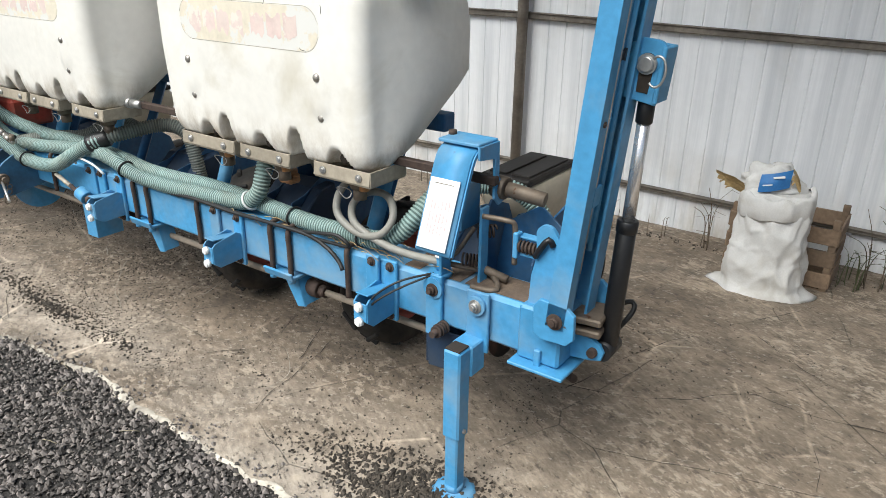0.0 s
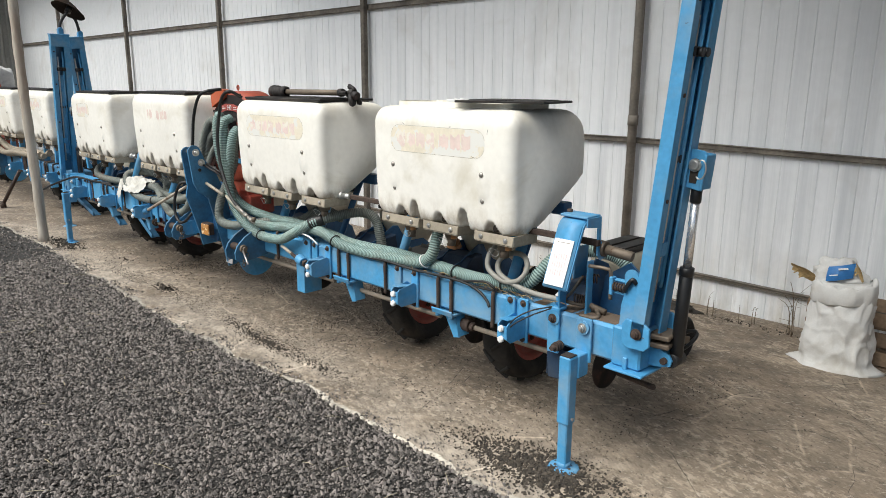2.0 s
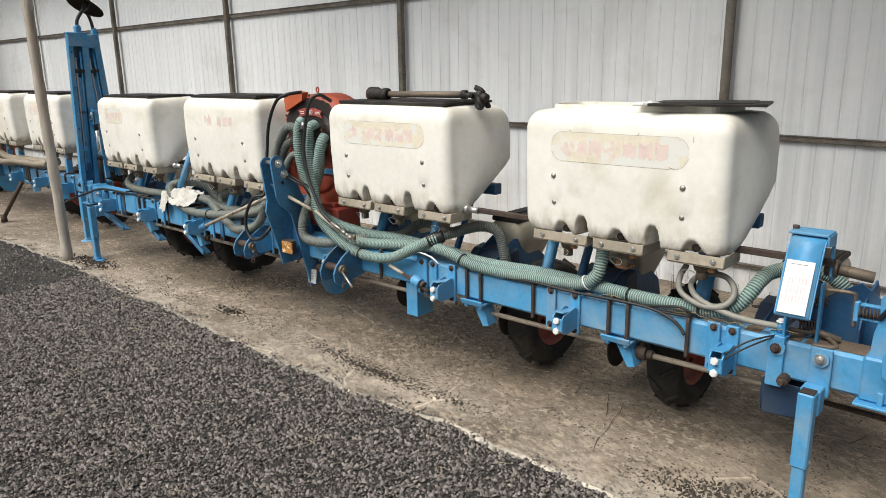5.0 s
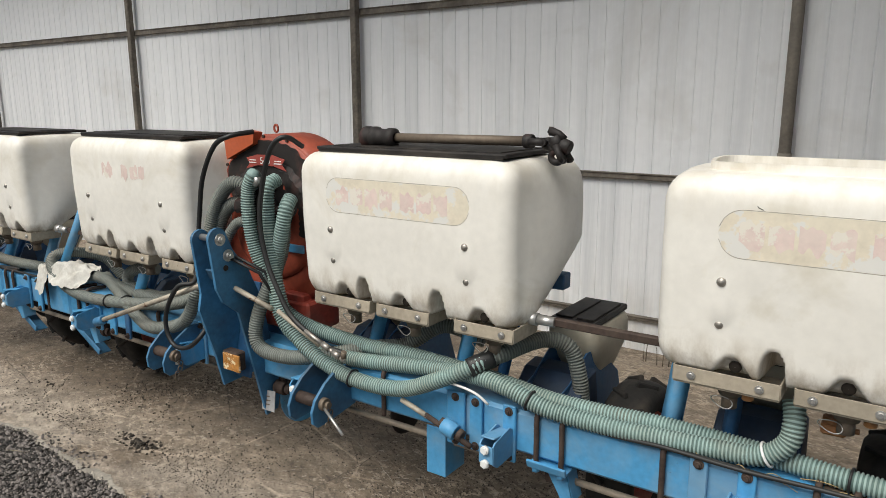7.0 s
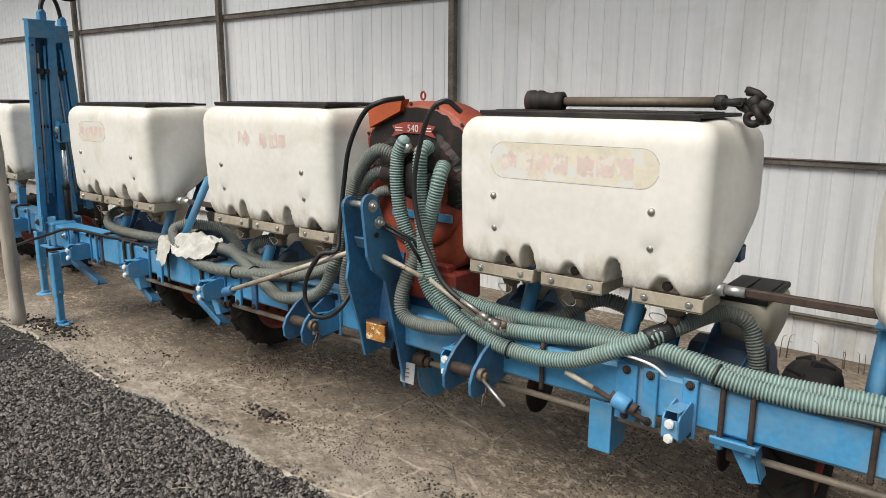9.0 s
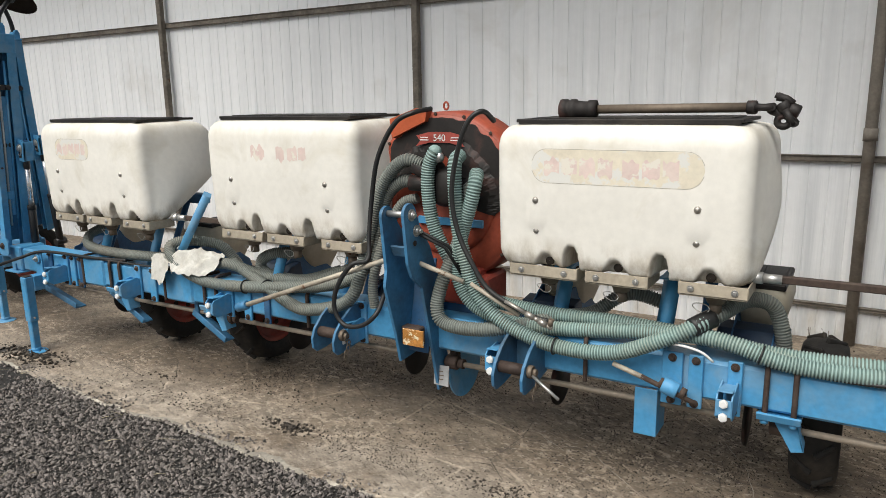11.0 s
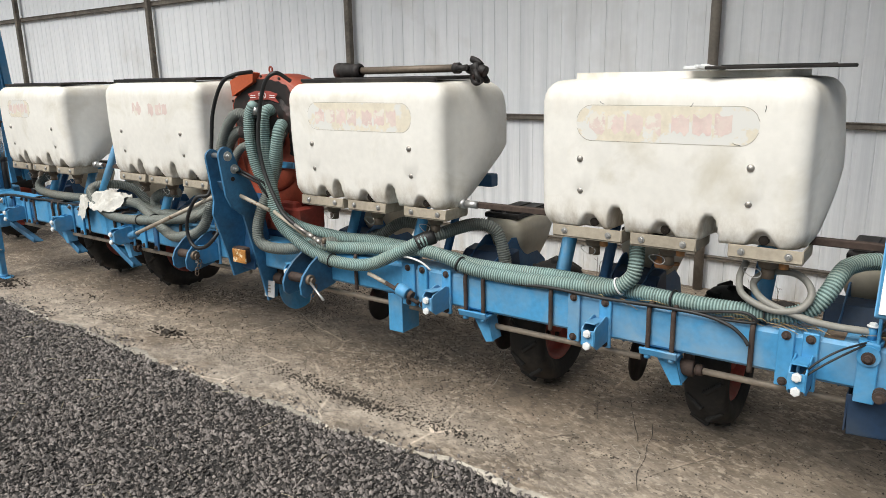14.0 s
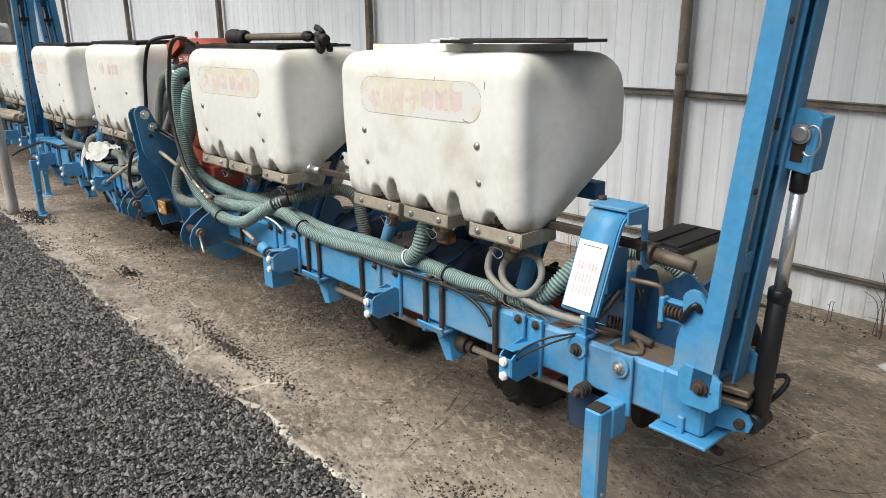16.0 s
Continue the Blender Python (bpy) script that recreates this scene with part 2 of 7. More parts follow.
rusty = material("rusty_steel", (0.066, 0.045, 0.036), 0.75, 0.3, var=0.35, big=5, fine=70, bump=0.35, stain=((0.12, 0.09, 0.07), 0.3, 6))
brown_steel = material("brown_worn_steel", (0.175, 0.138, 0.104), 0.6, 0.4, var=0.25, fine=60, bump=0.2, spots=(RUST, 0.3, 12))
shaft_grey = material("dull_grey_brown_shaft", (0.27, 0.225, 0.178), 0.65, 0.3, var=0.25, big=4, fine=60, bump=0.2, spots=((0.09, 0.06, 0.04), 0.25, 12))
black = material("black_paint", (0.012, 0.012, 0.013), 0.4, var=0.3, fine=60, bump=0.15, spots=((0.09, 0.085, 0.08), 0.12, 22))
lid_black = material("black_plastic", (0.018, 0.016, 0.015), 0.5, var=0.3, big=3, fine=50, bump=0.1, stain=((0.075, 0.062, 0.05), 0.25, 4), spec=0.3)
rubber = material("dusty_rubber", (0.014, 0.013, 0.012), 0.85, var=0.3, big=4, fine=50, bump=0.4, stain=((0.075, 0.06, 0.047), 0.3, 5))
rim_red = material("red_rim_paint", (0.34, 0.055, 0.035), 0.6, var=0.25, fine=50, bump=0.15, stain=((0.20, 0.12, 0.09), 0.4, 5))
bright_orange = material("bright_orange_paint", (0.46, 0.095, 0.035), 0.5, var=0.12, bump=0.1)
pipe_grey = material("dusty_grey_pipe", (0.23, 0.205, 0.175), 0.75, 0.2, var=0.2, big=4, fine=50, bump=0.25, stain=((0.10, 0.075, 0.055), 0.3, 3), spots=((0.10, 0.07, 0.05), 0.2, 14))
orange = material("orange_red_paint", (0.32, 0.065, 0.034), 0.55, var=0.25, big=4, fine=40, bump=0.1, stain=((0.15, 0.036, 0.025), 0.4, 4.5), spots=((0.05, 0.03, 0.03), 0.2, 12))
fan_dark = material("sooty_black_metal", (0.014, 0.011, 0.010), 0.65, var=0.4, fine=40, bump=0.2, stain=((0.12, 0.05, 0.04), 0.2, 6))
hose_green = material("grey_green_ribbed_hose", (0.27, 0.38, 0.358), 0.6, var=0.14, big=4, fine=40, bump=0.1, stain=((0.27, 0.27, 0.21), 0.35, 4))
hose_dull = material("dusty_ribbed_hose", (0.19, 0.21, 0.19), 0.65, var=0.15, big=4, fine=40, bump=0.1, stain=((0.22, 0.19, 0.15), 0.4, 4))
beige_hose = material("beige_dusty_hose", (0.34, 0.29, 0.22), 0.65, var=0.2, big=4, fine=40, bump=0.1, stain=((0.16, 0.13, 0.10), 0.4, 5))
# darker copies of the hose colours: shade between the ribs, painted on groove faces
groove_beige = material("beige_groove_shade", (0.17, 0.14, 0.105), 0.75, var=0.2, bump=0.1)
groove_green = material("green_groove_shade", (0.11, 0.175, 0.16), 0.7, var=0.25, big=5, fine=40, bump=0.1, stain=((0.13, 0.12, 0.09), 0.4, 5))
groove_dull = material("dusty_groove_shade", (0.135, 0.15, 0.135), 0.7, var=0.25, big=5, fine=40, bump=0.1, stain=((0.11, 0.095, 0.075), 0.4, 5))
dry_mud = material("dried_mud", (0.17, 0.125, 0.09), 0.95, var=0.3, big=9, fine=80, bump=0.6, stain=((0.09, 0.065, 0.05), 0.4, 8))
cable = material("black_cable", (0.018, 0.018, 0.018), 0.5, var=0.2, bump=0.0)
grey_hose = material("grey_rubber_pipe", (0.26, 0.25, 0.22), 0.55, var=0.15, bump=0.05)
white_plastic = material("white_plastic", (0.8, 0.8, 0.78), 0.35, var=0.05, bump=0.0)
worn_rod = material("worn_pale_rod", (0.46, 0.41, 0.33), 0.6, 0.2, var=0.2, big=8, fine=40, bump=0.15, spots=((0.16, 0.08, 0.04), 0.5, 9), stain=((0.18, 0.13, 0.09), 0.4, 8))
hopper_beige = material("beige_hopper_plastic", (0.52, 0.47, 0.37), 0.5, var=0.1, big=3, fine=40, bump=0.05, stain=((0.36, 0.31, 0.23), 0.35, 4))


def worn_concrete():
    """Dusty trowelled concrete: pale and brown patches, crossing drag streaks, speckle, and fine broken cracks."""
    m = bpy.data.materials.new("worn_concrete")
    m.use_nodes = True
    n, l = m.node_tree.nodes, m.node_tree.links
    bs = n["Principled BSDF"]
    pos = n.new("ShaderNodeNewGeometry").outputs["Position"]

    def noise_at(scale, detail=5.0, rough_n=0.6, turn=0.0, squash=1.0, shift=0.0):
        mp = n.new("ShaderNodeMapping")
        mp.vector_type = "TEXTURE"
        mp.inputs["Rotation"].default_value = (0, 0, radians(turn))
        mp.inputs["Scale"].default_value = (squash, 1.0, 1.0)
        mp.inputs["Location"].default_value = (shift, shift * 0.7, 0)
        l.new(pos, mp.inputs[0])
        t = n.new("ShaderNodeTexNoise")
        t.inputs["Scale"].default_value = scale
        t.inputs["Detail"].default_value = detail
        t.inputs["Roughness"].default_value = rough_n
        l.new(mp.outputs[0], t.inputs["Vector"])
        return t.outputs["Fac"]

    def ramp(fac, a, b, va=0.0, vb=1.0):
        r = n.new("ShaderNodeMapRange")
        r.inputs[1].default_value, r.inputs[2].default_value, r.inputs[3].default_value, r.inputs[4].default_value = a, b, va, vb
        l.new(fac, r.inputs[0])
        return r.outputs[0]

    def math_of(op, a, b):
        x = n.new("ShaderNodeMath")
        x.operation = op
        l.new(a, x.inputs[0])
        if isinstance(b, float):
            x.inputs[1].default_value = b
        else:
            l.new(b, x.inputs[1])
        return x.outputs[0]

    def mix(fac, a, b):
        x = n.new("ShaderNodeMix")
        x.data_type = "RGBA"
        l.new(fac, x.inputs[0])
        for s, k in ((a, 6), (b, 7)):
            if isinstance(s, tuple):
                x.inputs[k].default_value = (*s, 1)
            else:
                l.new(s, x.inputs[k])
        return x.outputs[2]
    patches, mottled, speck = noise_at(0.9, 8, 0.62), noise_at(5.0, 8, 0.68), noise_at(62, 5, 0.7, -30, 2.2)
    drag, drag2 = noise_at(7, 7, 0.65, 33, 2.2), noise_at(17, 7, 0.65, -24, 2.0, 3.0)
    col = mix(ramp(patches, 0.40, 0.62), (0.293, 0.238, 0.180), (0.200, 0.157, 0.115))
    col = mix(ramp(noise_at(2.4, 7, 0.7, 20, 1.6, 5.0), 0.52, 0.70, 0.0, 0.55), col, (0.125, 0.094, 0.066))
    col = mix(ramp(noise_at(3.1, 8, 0.72, 60, 1.8, 11.0), 0.56, 0.68, 0.0, 0.45), col, (0.401, 0.338, 0.267))
    # washed pale margin along the open edge
    apart = n.new("ShaderNodeSeparateXYZ")
    l.new(pos, apart.inputs[0])
    margin = math_of("MULTIPLY", ramp(apart.outputs[1], 1.2, 1.7, 1.0, 0.0), ramp(noise_at(2.2, 7, 0.68, 10, 2.0, 21.0), 0.40, 0.54, 0.0, 0.85))
    # trodden soil about the planter, with the machine's shade painted into the same tone
    trod_shade = math_of("MULTIPLY", ramp(apart.outputs[0], -2.2, -0.7, 1.0, 0.35), ramp(noise_at(1.3, 7, 0.66, 12, 2.2, 31.0), 0.36, 0.58, 0.0, 0.72))
    col = mix(trod_shade, col, (0.128, 0.096, 0.068))
    col = mix(margin, col, (0.401, 0.343, 0.278))
    value = math_of("MULTIPLY", ramp(mottled, 0.36, 0.64, 0.74, 1.22), ramp(speck, 0.32, 0.68, 0.74, 1.25))
    value = math_of("MULTIPLY", value, ramp(drag, 0.36, 0.62, 0.90, 1.08))
    value = math_of("MULTIPLY", value, ramp(drag2, 0.36, 0.62, 0.86, 1.10))
    value = math_of("MULTIPLY", value, ramp(noise_at(14, 7, 0.7, 15, 1.4, 9.0), 0.4, 0.64, 1.10, 0.78))
    # fine cracks, broken up
    warp = n.new("ShaderNodeTexNoise")
    warp.inputs["Scale"].default_value = 2.5
    warp.inputs["Detail"].default_value = 6.0
    l.new(pos, warp.inputs["Vector"])
    add = n.new("ShaderNodeVectorMath")
    add.operation = "MULTIPLY_ADD"
    l.new(warp.outputs["Color"], add.inputs[0])
    add.inputs[1].default_value = (0.07, 0.07, 0.0)
    l.new(pos, add.inputs[2])
    cells = n.new("ShaderNodeTexVoronoi")
    cells.feature, cells.voronoi_dimensions = "DISTANCE_TO_EDGE", "2D"
    cells.inputs["Scale"].default_value = 1.35
    l.new(add.outputs[0], cells.inputs["Vector"])
    gap = ramp(cells.outputs["Distance"], 0.0005, 0.005, 1.0, 0.0)
    gap = math_of("MULTIPLY", gap, ramp(noise_at(1.9, 3, 0.5, 0, 1, 7.0), 0.46, 0.54))
    value = math_of("MULTIPLY", value, ramp(gap, 0, 1, 1.0, 0.5))
    seams = n.new("ShaderNodeTexVoronoi")
    seams.feature, seams.voronoi_dimensions = "DISTANCE_TO_EDGE", "2D"
    seams.inputs["Scale"].default_value = 1.9
    l.new(add.outputs[0], seams.inputs["Vector"])
    pale = math_of("MULTIPLY", ramp(seams.outputs["Distance"], 0.004, 0.02, 1.0, 0.0), ramp(noise_at(3.2, 3, 0.5, 0, 1, 15.0), 0.47, 0.58))
    value = math_of("MULTIPLY", value, ramp(pale, 0, 1, 1.0, 1.7))
    grey = n.new("ShaderNodeCombineColor")
    for k in range(3):
        l.new(value, grey.inputs[k])
    x = n.new("ShaderNodeMix")
    x.data_type, x.blend_type = "RGBA", "MULTIPLY"
    x.inputs[0].default_value = 1.0
    l.new(col, x.inputs[6])
    l.new(grey.outputs[0], x.inputs[7])
    col = mix(ramp(noise_at(34, 6, 0.72, -28, 2.0, 2.0), 0.575, 0.60, 0.0, 0.6), x.outputs[2], (0.061, 0.045, 0.034))
    chips = math_of("MULTIPLY", ramp(noise_at(26, 6, 0.75, -20, 1.6, 17.0), 0.53, 0.57), ramp(noise_at(1.7, 4, 0.6, 0, 1, 41.0), 0.44, 0.56, 0.0, 0.62))
    col = mix(chips, col, (0.471, 0.392, 0.303))
    col = mix(ramp(noise_at(46, 5, 0.72, 30, 1.8, 6.0), 0.60, 0.625, 0.0, 0.5), col, (0.521, 0.460, 0.384))
    l.new(col, bs.inputs["Base Color"])
    l.new(ramp(mottled, 0.3, 0.7, 0.7, 0.95), bs.inputs["Roughness"])
    b = n.new("ShaderNodeBump")
    b.inputs["Strength"].default_value = 0.7
    b.inputs["Distance"].default_value = 0.006
    h = math_of("ADD", math_of("ADD", math_of("MULTIPLY", speck, 0.5), drag), math_of("MULTIPLY", drag2, 0.7))
    h = math_of("SUBTRACT", h, math_of("MULTIPLY", gap, 0.8))
    l.new(h, b.inputs["Height"])
    l.new(b.outputs[0], bs.inputs["Normal"])
    return m


concrete = worn_concrete()
concrete_edge = material("pale_concrete_edge", (0.44, 0.40, 0.335), 0.9, var=0.3, big=8, fine=60, bump=0.5, stain=((0.17, 0.145, 0.115), 0.6, 7), island=0.3)
gravel_base = material("dark_grit", (0.034, 0.031, 0.028), 0.95, var=0.5, big=6, fine=140, bump=1.0, dist=0.01)
gravel_stone = material("dark_crushed_stone", (0.160, 0.141, 0.128), 0.85, var=0.25, big=30, fine=150, bump=0.4, island=0.8)
soil = material("dark_soil", (0.055, 0.045, 0.035), 0.95, var=0.4, big=20, fine=120, bump=0.6, island=0.5)
panel_white = material("white_wall_sheet", (0.785, 0.795, 0.81), 0.42, var=0.03, big=0.7, fine=18, bump=0.03, stain=((0.60, 0.585, 0.56), 0.14, 1.1), spots=((0.42, 0.38, 0.33), 0.02, 9), world_at=True)
grime_or_shade(panel_white, (0.36, 0.31, 0.24), 0.45, -0.1, 0.8, 5.0, 0.3, True)
# bluish shade of the lower wall, painted into the sheet's colour
grime_or_shade(panel_white, (0.45, 0.475, 0.50), 3.0, 0.3, 0.75, 9.0, 0.03, True)
post_steel = material("weathered_steel_post", (0.17, 0.148, 0.122), 0.7, 0.2, var=0.35, big=3, fine=40, bump=0.2, stain=((0.028, 0.022, 0.018), 0.5, 4), spots=(RUST, 0.3, 9))
corrugated = material("grey_corrugated_sheet", (0.27, 0.265, 0.245), 0.6, 0.4, var=0.15, big=1.5, fine=30, bump=0.05)
roof_sheet = material("roof_sheet", (0.45, 0.44, 0.42), 0.6, var=0.1, bump=0.05)
wood_pole = material("grey_weathered_pole", (0.46, 0.42, 0.36), 0.85, var=0.25, big=6, fine=40, bump=0.4, stretch=(1, 1, 0.15), stain=((0.20, 0.11, 0.06), 0.5, 5))
crate_wood = material("weathered_crate_wood", (0.175, 0.122, 0.08), 0.85, var=0.3, big=5, fine=50, bump=0.4, piece=0.25)
sack_white = material("woven_white_sack", (0.60, 0.59, 0.57), 0.75, var=0.08, big=5, fine=160, bump=0.3, stain=((0.42, 0.385, 0.33), 0.35, 6))
sack_blue = material("blue_sack_print", (0.03, 0.16, 0.42), 0.6, var=0.15, fine=120, bump=0.2, spots=((0.7, 0.7, 0.7), 0.2, 25))
cloth_white = material("dusty_white_cloth", (0.56, 0.545, 0.50), 0.9, var=0.1, big=8, fine=120, bump=0.2, stain=((0.30, 0.27, 0.22), 0.35, 9))
husk = material("dry_maize_husk", (0.42, 0.30, 0.14), 0.85, var=0.35, big=12, fine=70, bump=0.4)
straw = material("pale_straw", (0.36, 0.31, 0.21), 0.85, var=0.3, bump=0.1, island=0.4)
rag_dark = material("dark_dirty_rag", (0.030, 0.026, 0.022), 0.9, var=0.3, bump=0.3)
bag_grey = material("dusty_grey_bag_cloth", (0.40, 0.40, 0.40), 0.8, var=0.15, big=4, fine=120, bump=0.3, stain=((0.20, 0.20, 0.20), 0.4, 5))
dry_stem = material("dry_weed_stem", (0.11, 0.085, 0.06), 0.9, var=0.4, bump=0.2, island=0.4)
grass = material("dull_grass", (0.075, 0.085, 0.04), 0.9, var=0.3, bump=0.1, island=0.4)
paper = material("white_printed_sheet", (0.82, 0.82, 0.80), 0.4, var=0.03, bump=0.0)
ink_red = material("faded_pink_print", (0.74, 0.56, 0.56), 0.5, var=0.15, bump=0.0)
decal = material("worn_yellow_decal", (0.77, 0.695, 0.56), 0.5, var=0.10, big=14, fine=60, bump=0.05, stain=((0.80, 0.74, 0.60), 0.5, 12), spots=((0.765, 0.748, 0.70), 0.80, 7))
decal_red = material("worn_red_print", (0.73, 0.575, 0.53), 0.5, var=0.10, big=8, fine=60, bump=0.05, stain=((0.79, 0.70, 0.62), 0.6, 14), spots=((0.80, 0.75, 0.66), 0.62, 13))
disc_iron = material("dark_disc_iron", (0.030, 0.021, 0.016), 0.9, var=0.3, bump=0.2, spec=0.15, stain=((0.07, 0.04, 0.025), 0.35, 6))
# colour of solid dark pieces that paint the shade inside holes and slots
hole_shade = material("painted_hole_shade", (0.03, 0.022, 0.016), 0.8, var=0.2, bump=0.0)
amber = material("cracked_amber_reflector", (0.42, 0.19, 0.05), 0.3, var=0.3, big=20, fine=80, bump=0.4, spots=((0.75, 0.66, 0.45), 0.65, 28))
copper = material("orange_plastic_cap", (0.36, 0.17, 0.06), 0.5, var=0.15, bump=0.0)
label_red = material("red_label", (0.33, 0.065, 0.05), 0.45, var=0.15, bump=0.0)

# ---- ground, slab, walls ----
WALL_Y = 4.41


EDGE = ((-20, 1.0), (-11, 1.05), (-8, 1.17), (-7, 1.215), (-5.7, 1.14), (-4.8, 1.125), (-3.2, 1.11), (-2.3, 1.14), (-1.1, 1.145), (0.6, 1.03), (5, 1.0))


def edge_y(x):
    """The slab's broken front edge."""
    y = EDGE[-1][1]
    for (x0, y0), (x1, y1) in zip(EDGE, EDGE[1:]):
        if x <= x1:
            u = max(0.0, (x - x0) / (x1 - x0))
            y = y0 + (y1 - y0) * u * u * (3 - 2 * u)
            break
    return y + 0.012 * math.sin(x * 2.3 + 1) + 0.03 * noise.noise(V(x * 3.1, 0, 5)) + 0.022 * noise.noise(V(x * 11, 3, 5))


def floor_z(y):
    """The slab falls away gently towards the back wall."""
    return -0.10 * max(0.0, (y - 2.75) / 1.65)


def grid_sheet(x0, x1, y0, y1, dx, dy, f, keep=None):
    bm = B()
    nx, ny = int((x1 - x0) / dx) + 1, int((y1 - y0) / dy) + 1
    vs = [[bm.verts.new(f(x0 + (x1 - x0) * i / nx, y0 + (y1 - y0) * j / ny)) for j in range(ny + 1)] for i in range(nx + 1)]
    for i in range(nx):
        for j in range(ny):
            bm.faces.new((vs[i][j], vs[i + 1][j], vs[i + 1][j + 1], vs[i][j + 1])).smooth = True
    return bm


# the ground reaches far out, its near part uneven
def ground_at(x, y):
    near = max(0.0, 1 - max(abs(x + 4) - 9, abs(y + 1) - 4, 0) / 3)
    rise = 0.045 * min(1, max(0, (y - 0.2) / 0.8)) * near
    return V(x, y, -0.055 - 0.12 * min(1, max(0, y - 1.5) / 0.1) + rise + near * ((0.018 if y < 0.6 else 0.006) * noise.noise(V(x * 1.3, y * 1.3, 0)) + 0.006 * noise.noise(V(x * 6, y * 6, 2))))


bm = grid_sheet(-16, 6, -6, 1.6, 0.06, 0.06, ground_at)
for a, b, c, d in ((-400, -16, -400, 400), (6, 400, -400, 400), (-16, 6, -400, -6), (-16, 6, 1.6, 400)):
    bm.faces.new([bm.verts.new((x, y, -0.055 if c < 1 else -0.175)) for x, y in ((a, c), (b, c), (b, d), (a, d))])
ground = solid("ground", bm, gravel_base, "dark grey crushed stone yard before the shed", "gravel ground", kind="structure")

# the slab, its front edge broken and uneven
bm = B()
xs = [-19.6 + 0.05 * i for i in range(int((4.1 + 19.6) / 0.05) + 1)]
ts = [0, 0.004, 0.02, 0.05, 0.1, 0.2, 0.4, 0.6, 0.8, 1.0]
cols = []
for x in xs:
    e = edge_y(x)
    col = [bm.verts.new((x, e - 0.01, -0.09)), bm.verts.new((x, e - 0.006, -0.02))]
    for k in ts:
        y = e + (4.9 - e) * k
        col.append(bm.verts.new((x, y, floor_z(y) + 0.004 * noise.noise(V(x * 1.2, y * 1.2, 8)) * min(1, k * 20))))
    cols.append(col)
for c0, c1 in zip(cols, cols[1:]):
    for k in range(len(c0) - 1):
        bm.faces.new((c0[k], c1[k], c1[k + 1], c0[k + 1])).smooth = k > 1
slab = solid("floor", bm, concrete, "worn dusty concrete slab with cracks", "floor", kind="structure")


# back wall of upright ribbed sheets
def sheet_mesh(w, h, pitch=0.125, depth=0.0045):
    bm = B()
    prof = []
    n = round(w / pitch)
    for i in range(n):
        x = i * pitch
        prof += [(x, 0), (x + pitch * 0.90, 0), (x + pitch * 0.925, depth), (x + pitch * 0.965, depth)]
    prof.append((w, 0))
    lo = [bm.verts.new((x, y, 0)) for x, y in prof]
    hi = [bm.verts.new((x, y, h)) for x, y in prof]
    for i in range(len(prof) - 1):
        bm.faces.new((lo[i], lo[i + 1], hi[i + 1], hi[i]))
    return bm


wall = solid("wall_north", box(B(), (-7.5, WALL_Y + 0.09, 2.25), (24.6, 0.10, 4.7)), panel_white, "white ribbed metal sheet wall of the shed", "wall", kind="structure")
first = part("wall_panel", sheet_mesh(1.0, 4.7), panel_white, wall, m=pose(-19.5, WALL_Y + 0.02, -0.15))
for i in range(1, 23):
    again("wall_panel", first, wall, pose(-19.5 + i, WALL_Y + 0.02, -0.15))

# posts and rails of the wall frame
POSTS = [0.98, -2.42, -5.865, -9.16, -12.53, -16.0]
for i, x in enumerate(POSTS):
    bm = B()
    if i < 2:
        sweep(bm, [(0, 0, -0.12), (0, 0, 4.55)], 0.036, 12)
        cyl(bm, (0, 0, 1.28), (0, 0, 1.36), 0.042, 12)
    else:
        box(bm, (0, 0, 2.2), (0.062, 0.06, 4.7), ch=0.006)
    p = solid("wall_post", bm, pipe_grey if i < 2 else post_steel, "weathered rusty steel post of the wall", "post", "posts of the back wall", "structure", (x, WALL_Y - 0.055, 0))
for z, h, drop in ((0.150, 0.03, 0.010), (1.160, 0.044, 0.018), (2.42, 0.055, 0.0), (3.6, 0.055, 0.0)):
    for x0, x1, tilt in ((-18.98, -2.42, 0.0), (-2.41, 4.1, math.degrees(drop))):
        bm = B()
        L = x1 - x0
        box(bm, (L / 2, 0, 0), (L, 0.035, h), ch=0.004)
        box(bm, (L / 2, -0.012, h / 2 - 0.004), (L, 0.03, 0.006), ch=0.001)
        rail = solid("wall_rail", bm, post_steel, "weathered steel rail along the wall", "rail", "rails of the back wall", "structure")
        rail.matrix_basis = pose(x0, WALL_Y - 0.004, z, 0, tilt, 0)

# end wall of dark corrugated sheet, and a plain end on the other side
bm = B()
n = 120
lo, hi = [], []
for i in range(n + 1):
    y = 0.9 + 3.6 * i / n
    x = 0.02 * (1 if math.sin(i * math.tau / 6) > 0.3 else -1)
    lo.append(bm.verts.new((x, y, -0.15)))
    hi.append(bm.verts.new((x, y, 4.6)))
for i in range(n):
    bm.faces.new((lo[i], lo[i + 1], hi[i + 1], hi[i]))
solid("wall_west", bm, corrugated, "dark grey corrugated sheet end wall", "wall", kind="structure", loc=(-19.0, 0, 0))
box(bm := B(), (4.2, 2.8, 2.25), (0.1, 3.4, 4.6))
solid("wall_east", bm, corrugated, "plain grey sheet end wall", "wall", kind="structure")
# unseen roof along the wall, its three depths set to shade the wall
box(bm := B(), (-4.8, 3.35, 4.6), (5.6, 2.4, 0.08))
box(bm, (-13.4, 3.75, 4.6), (11.6, 1.6, 0.08))
box(bm, (1.1, 2.43, 4.6), (6.2, 4.24, 0.08))
solid("ceiling", bm, roof_sheet, "sheet roof over the shed, unseen, sized to shade the wall", "ceiling", kind="structure")

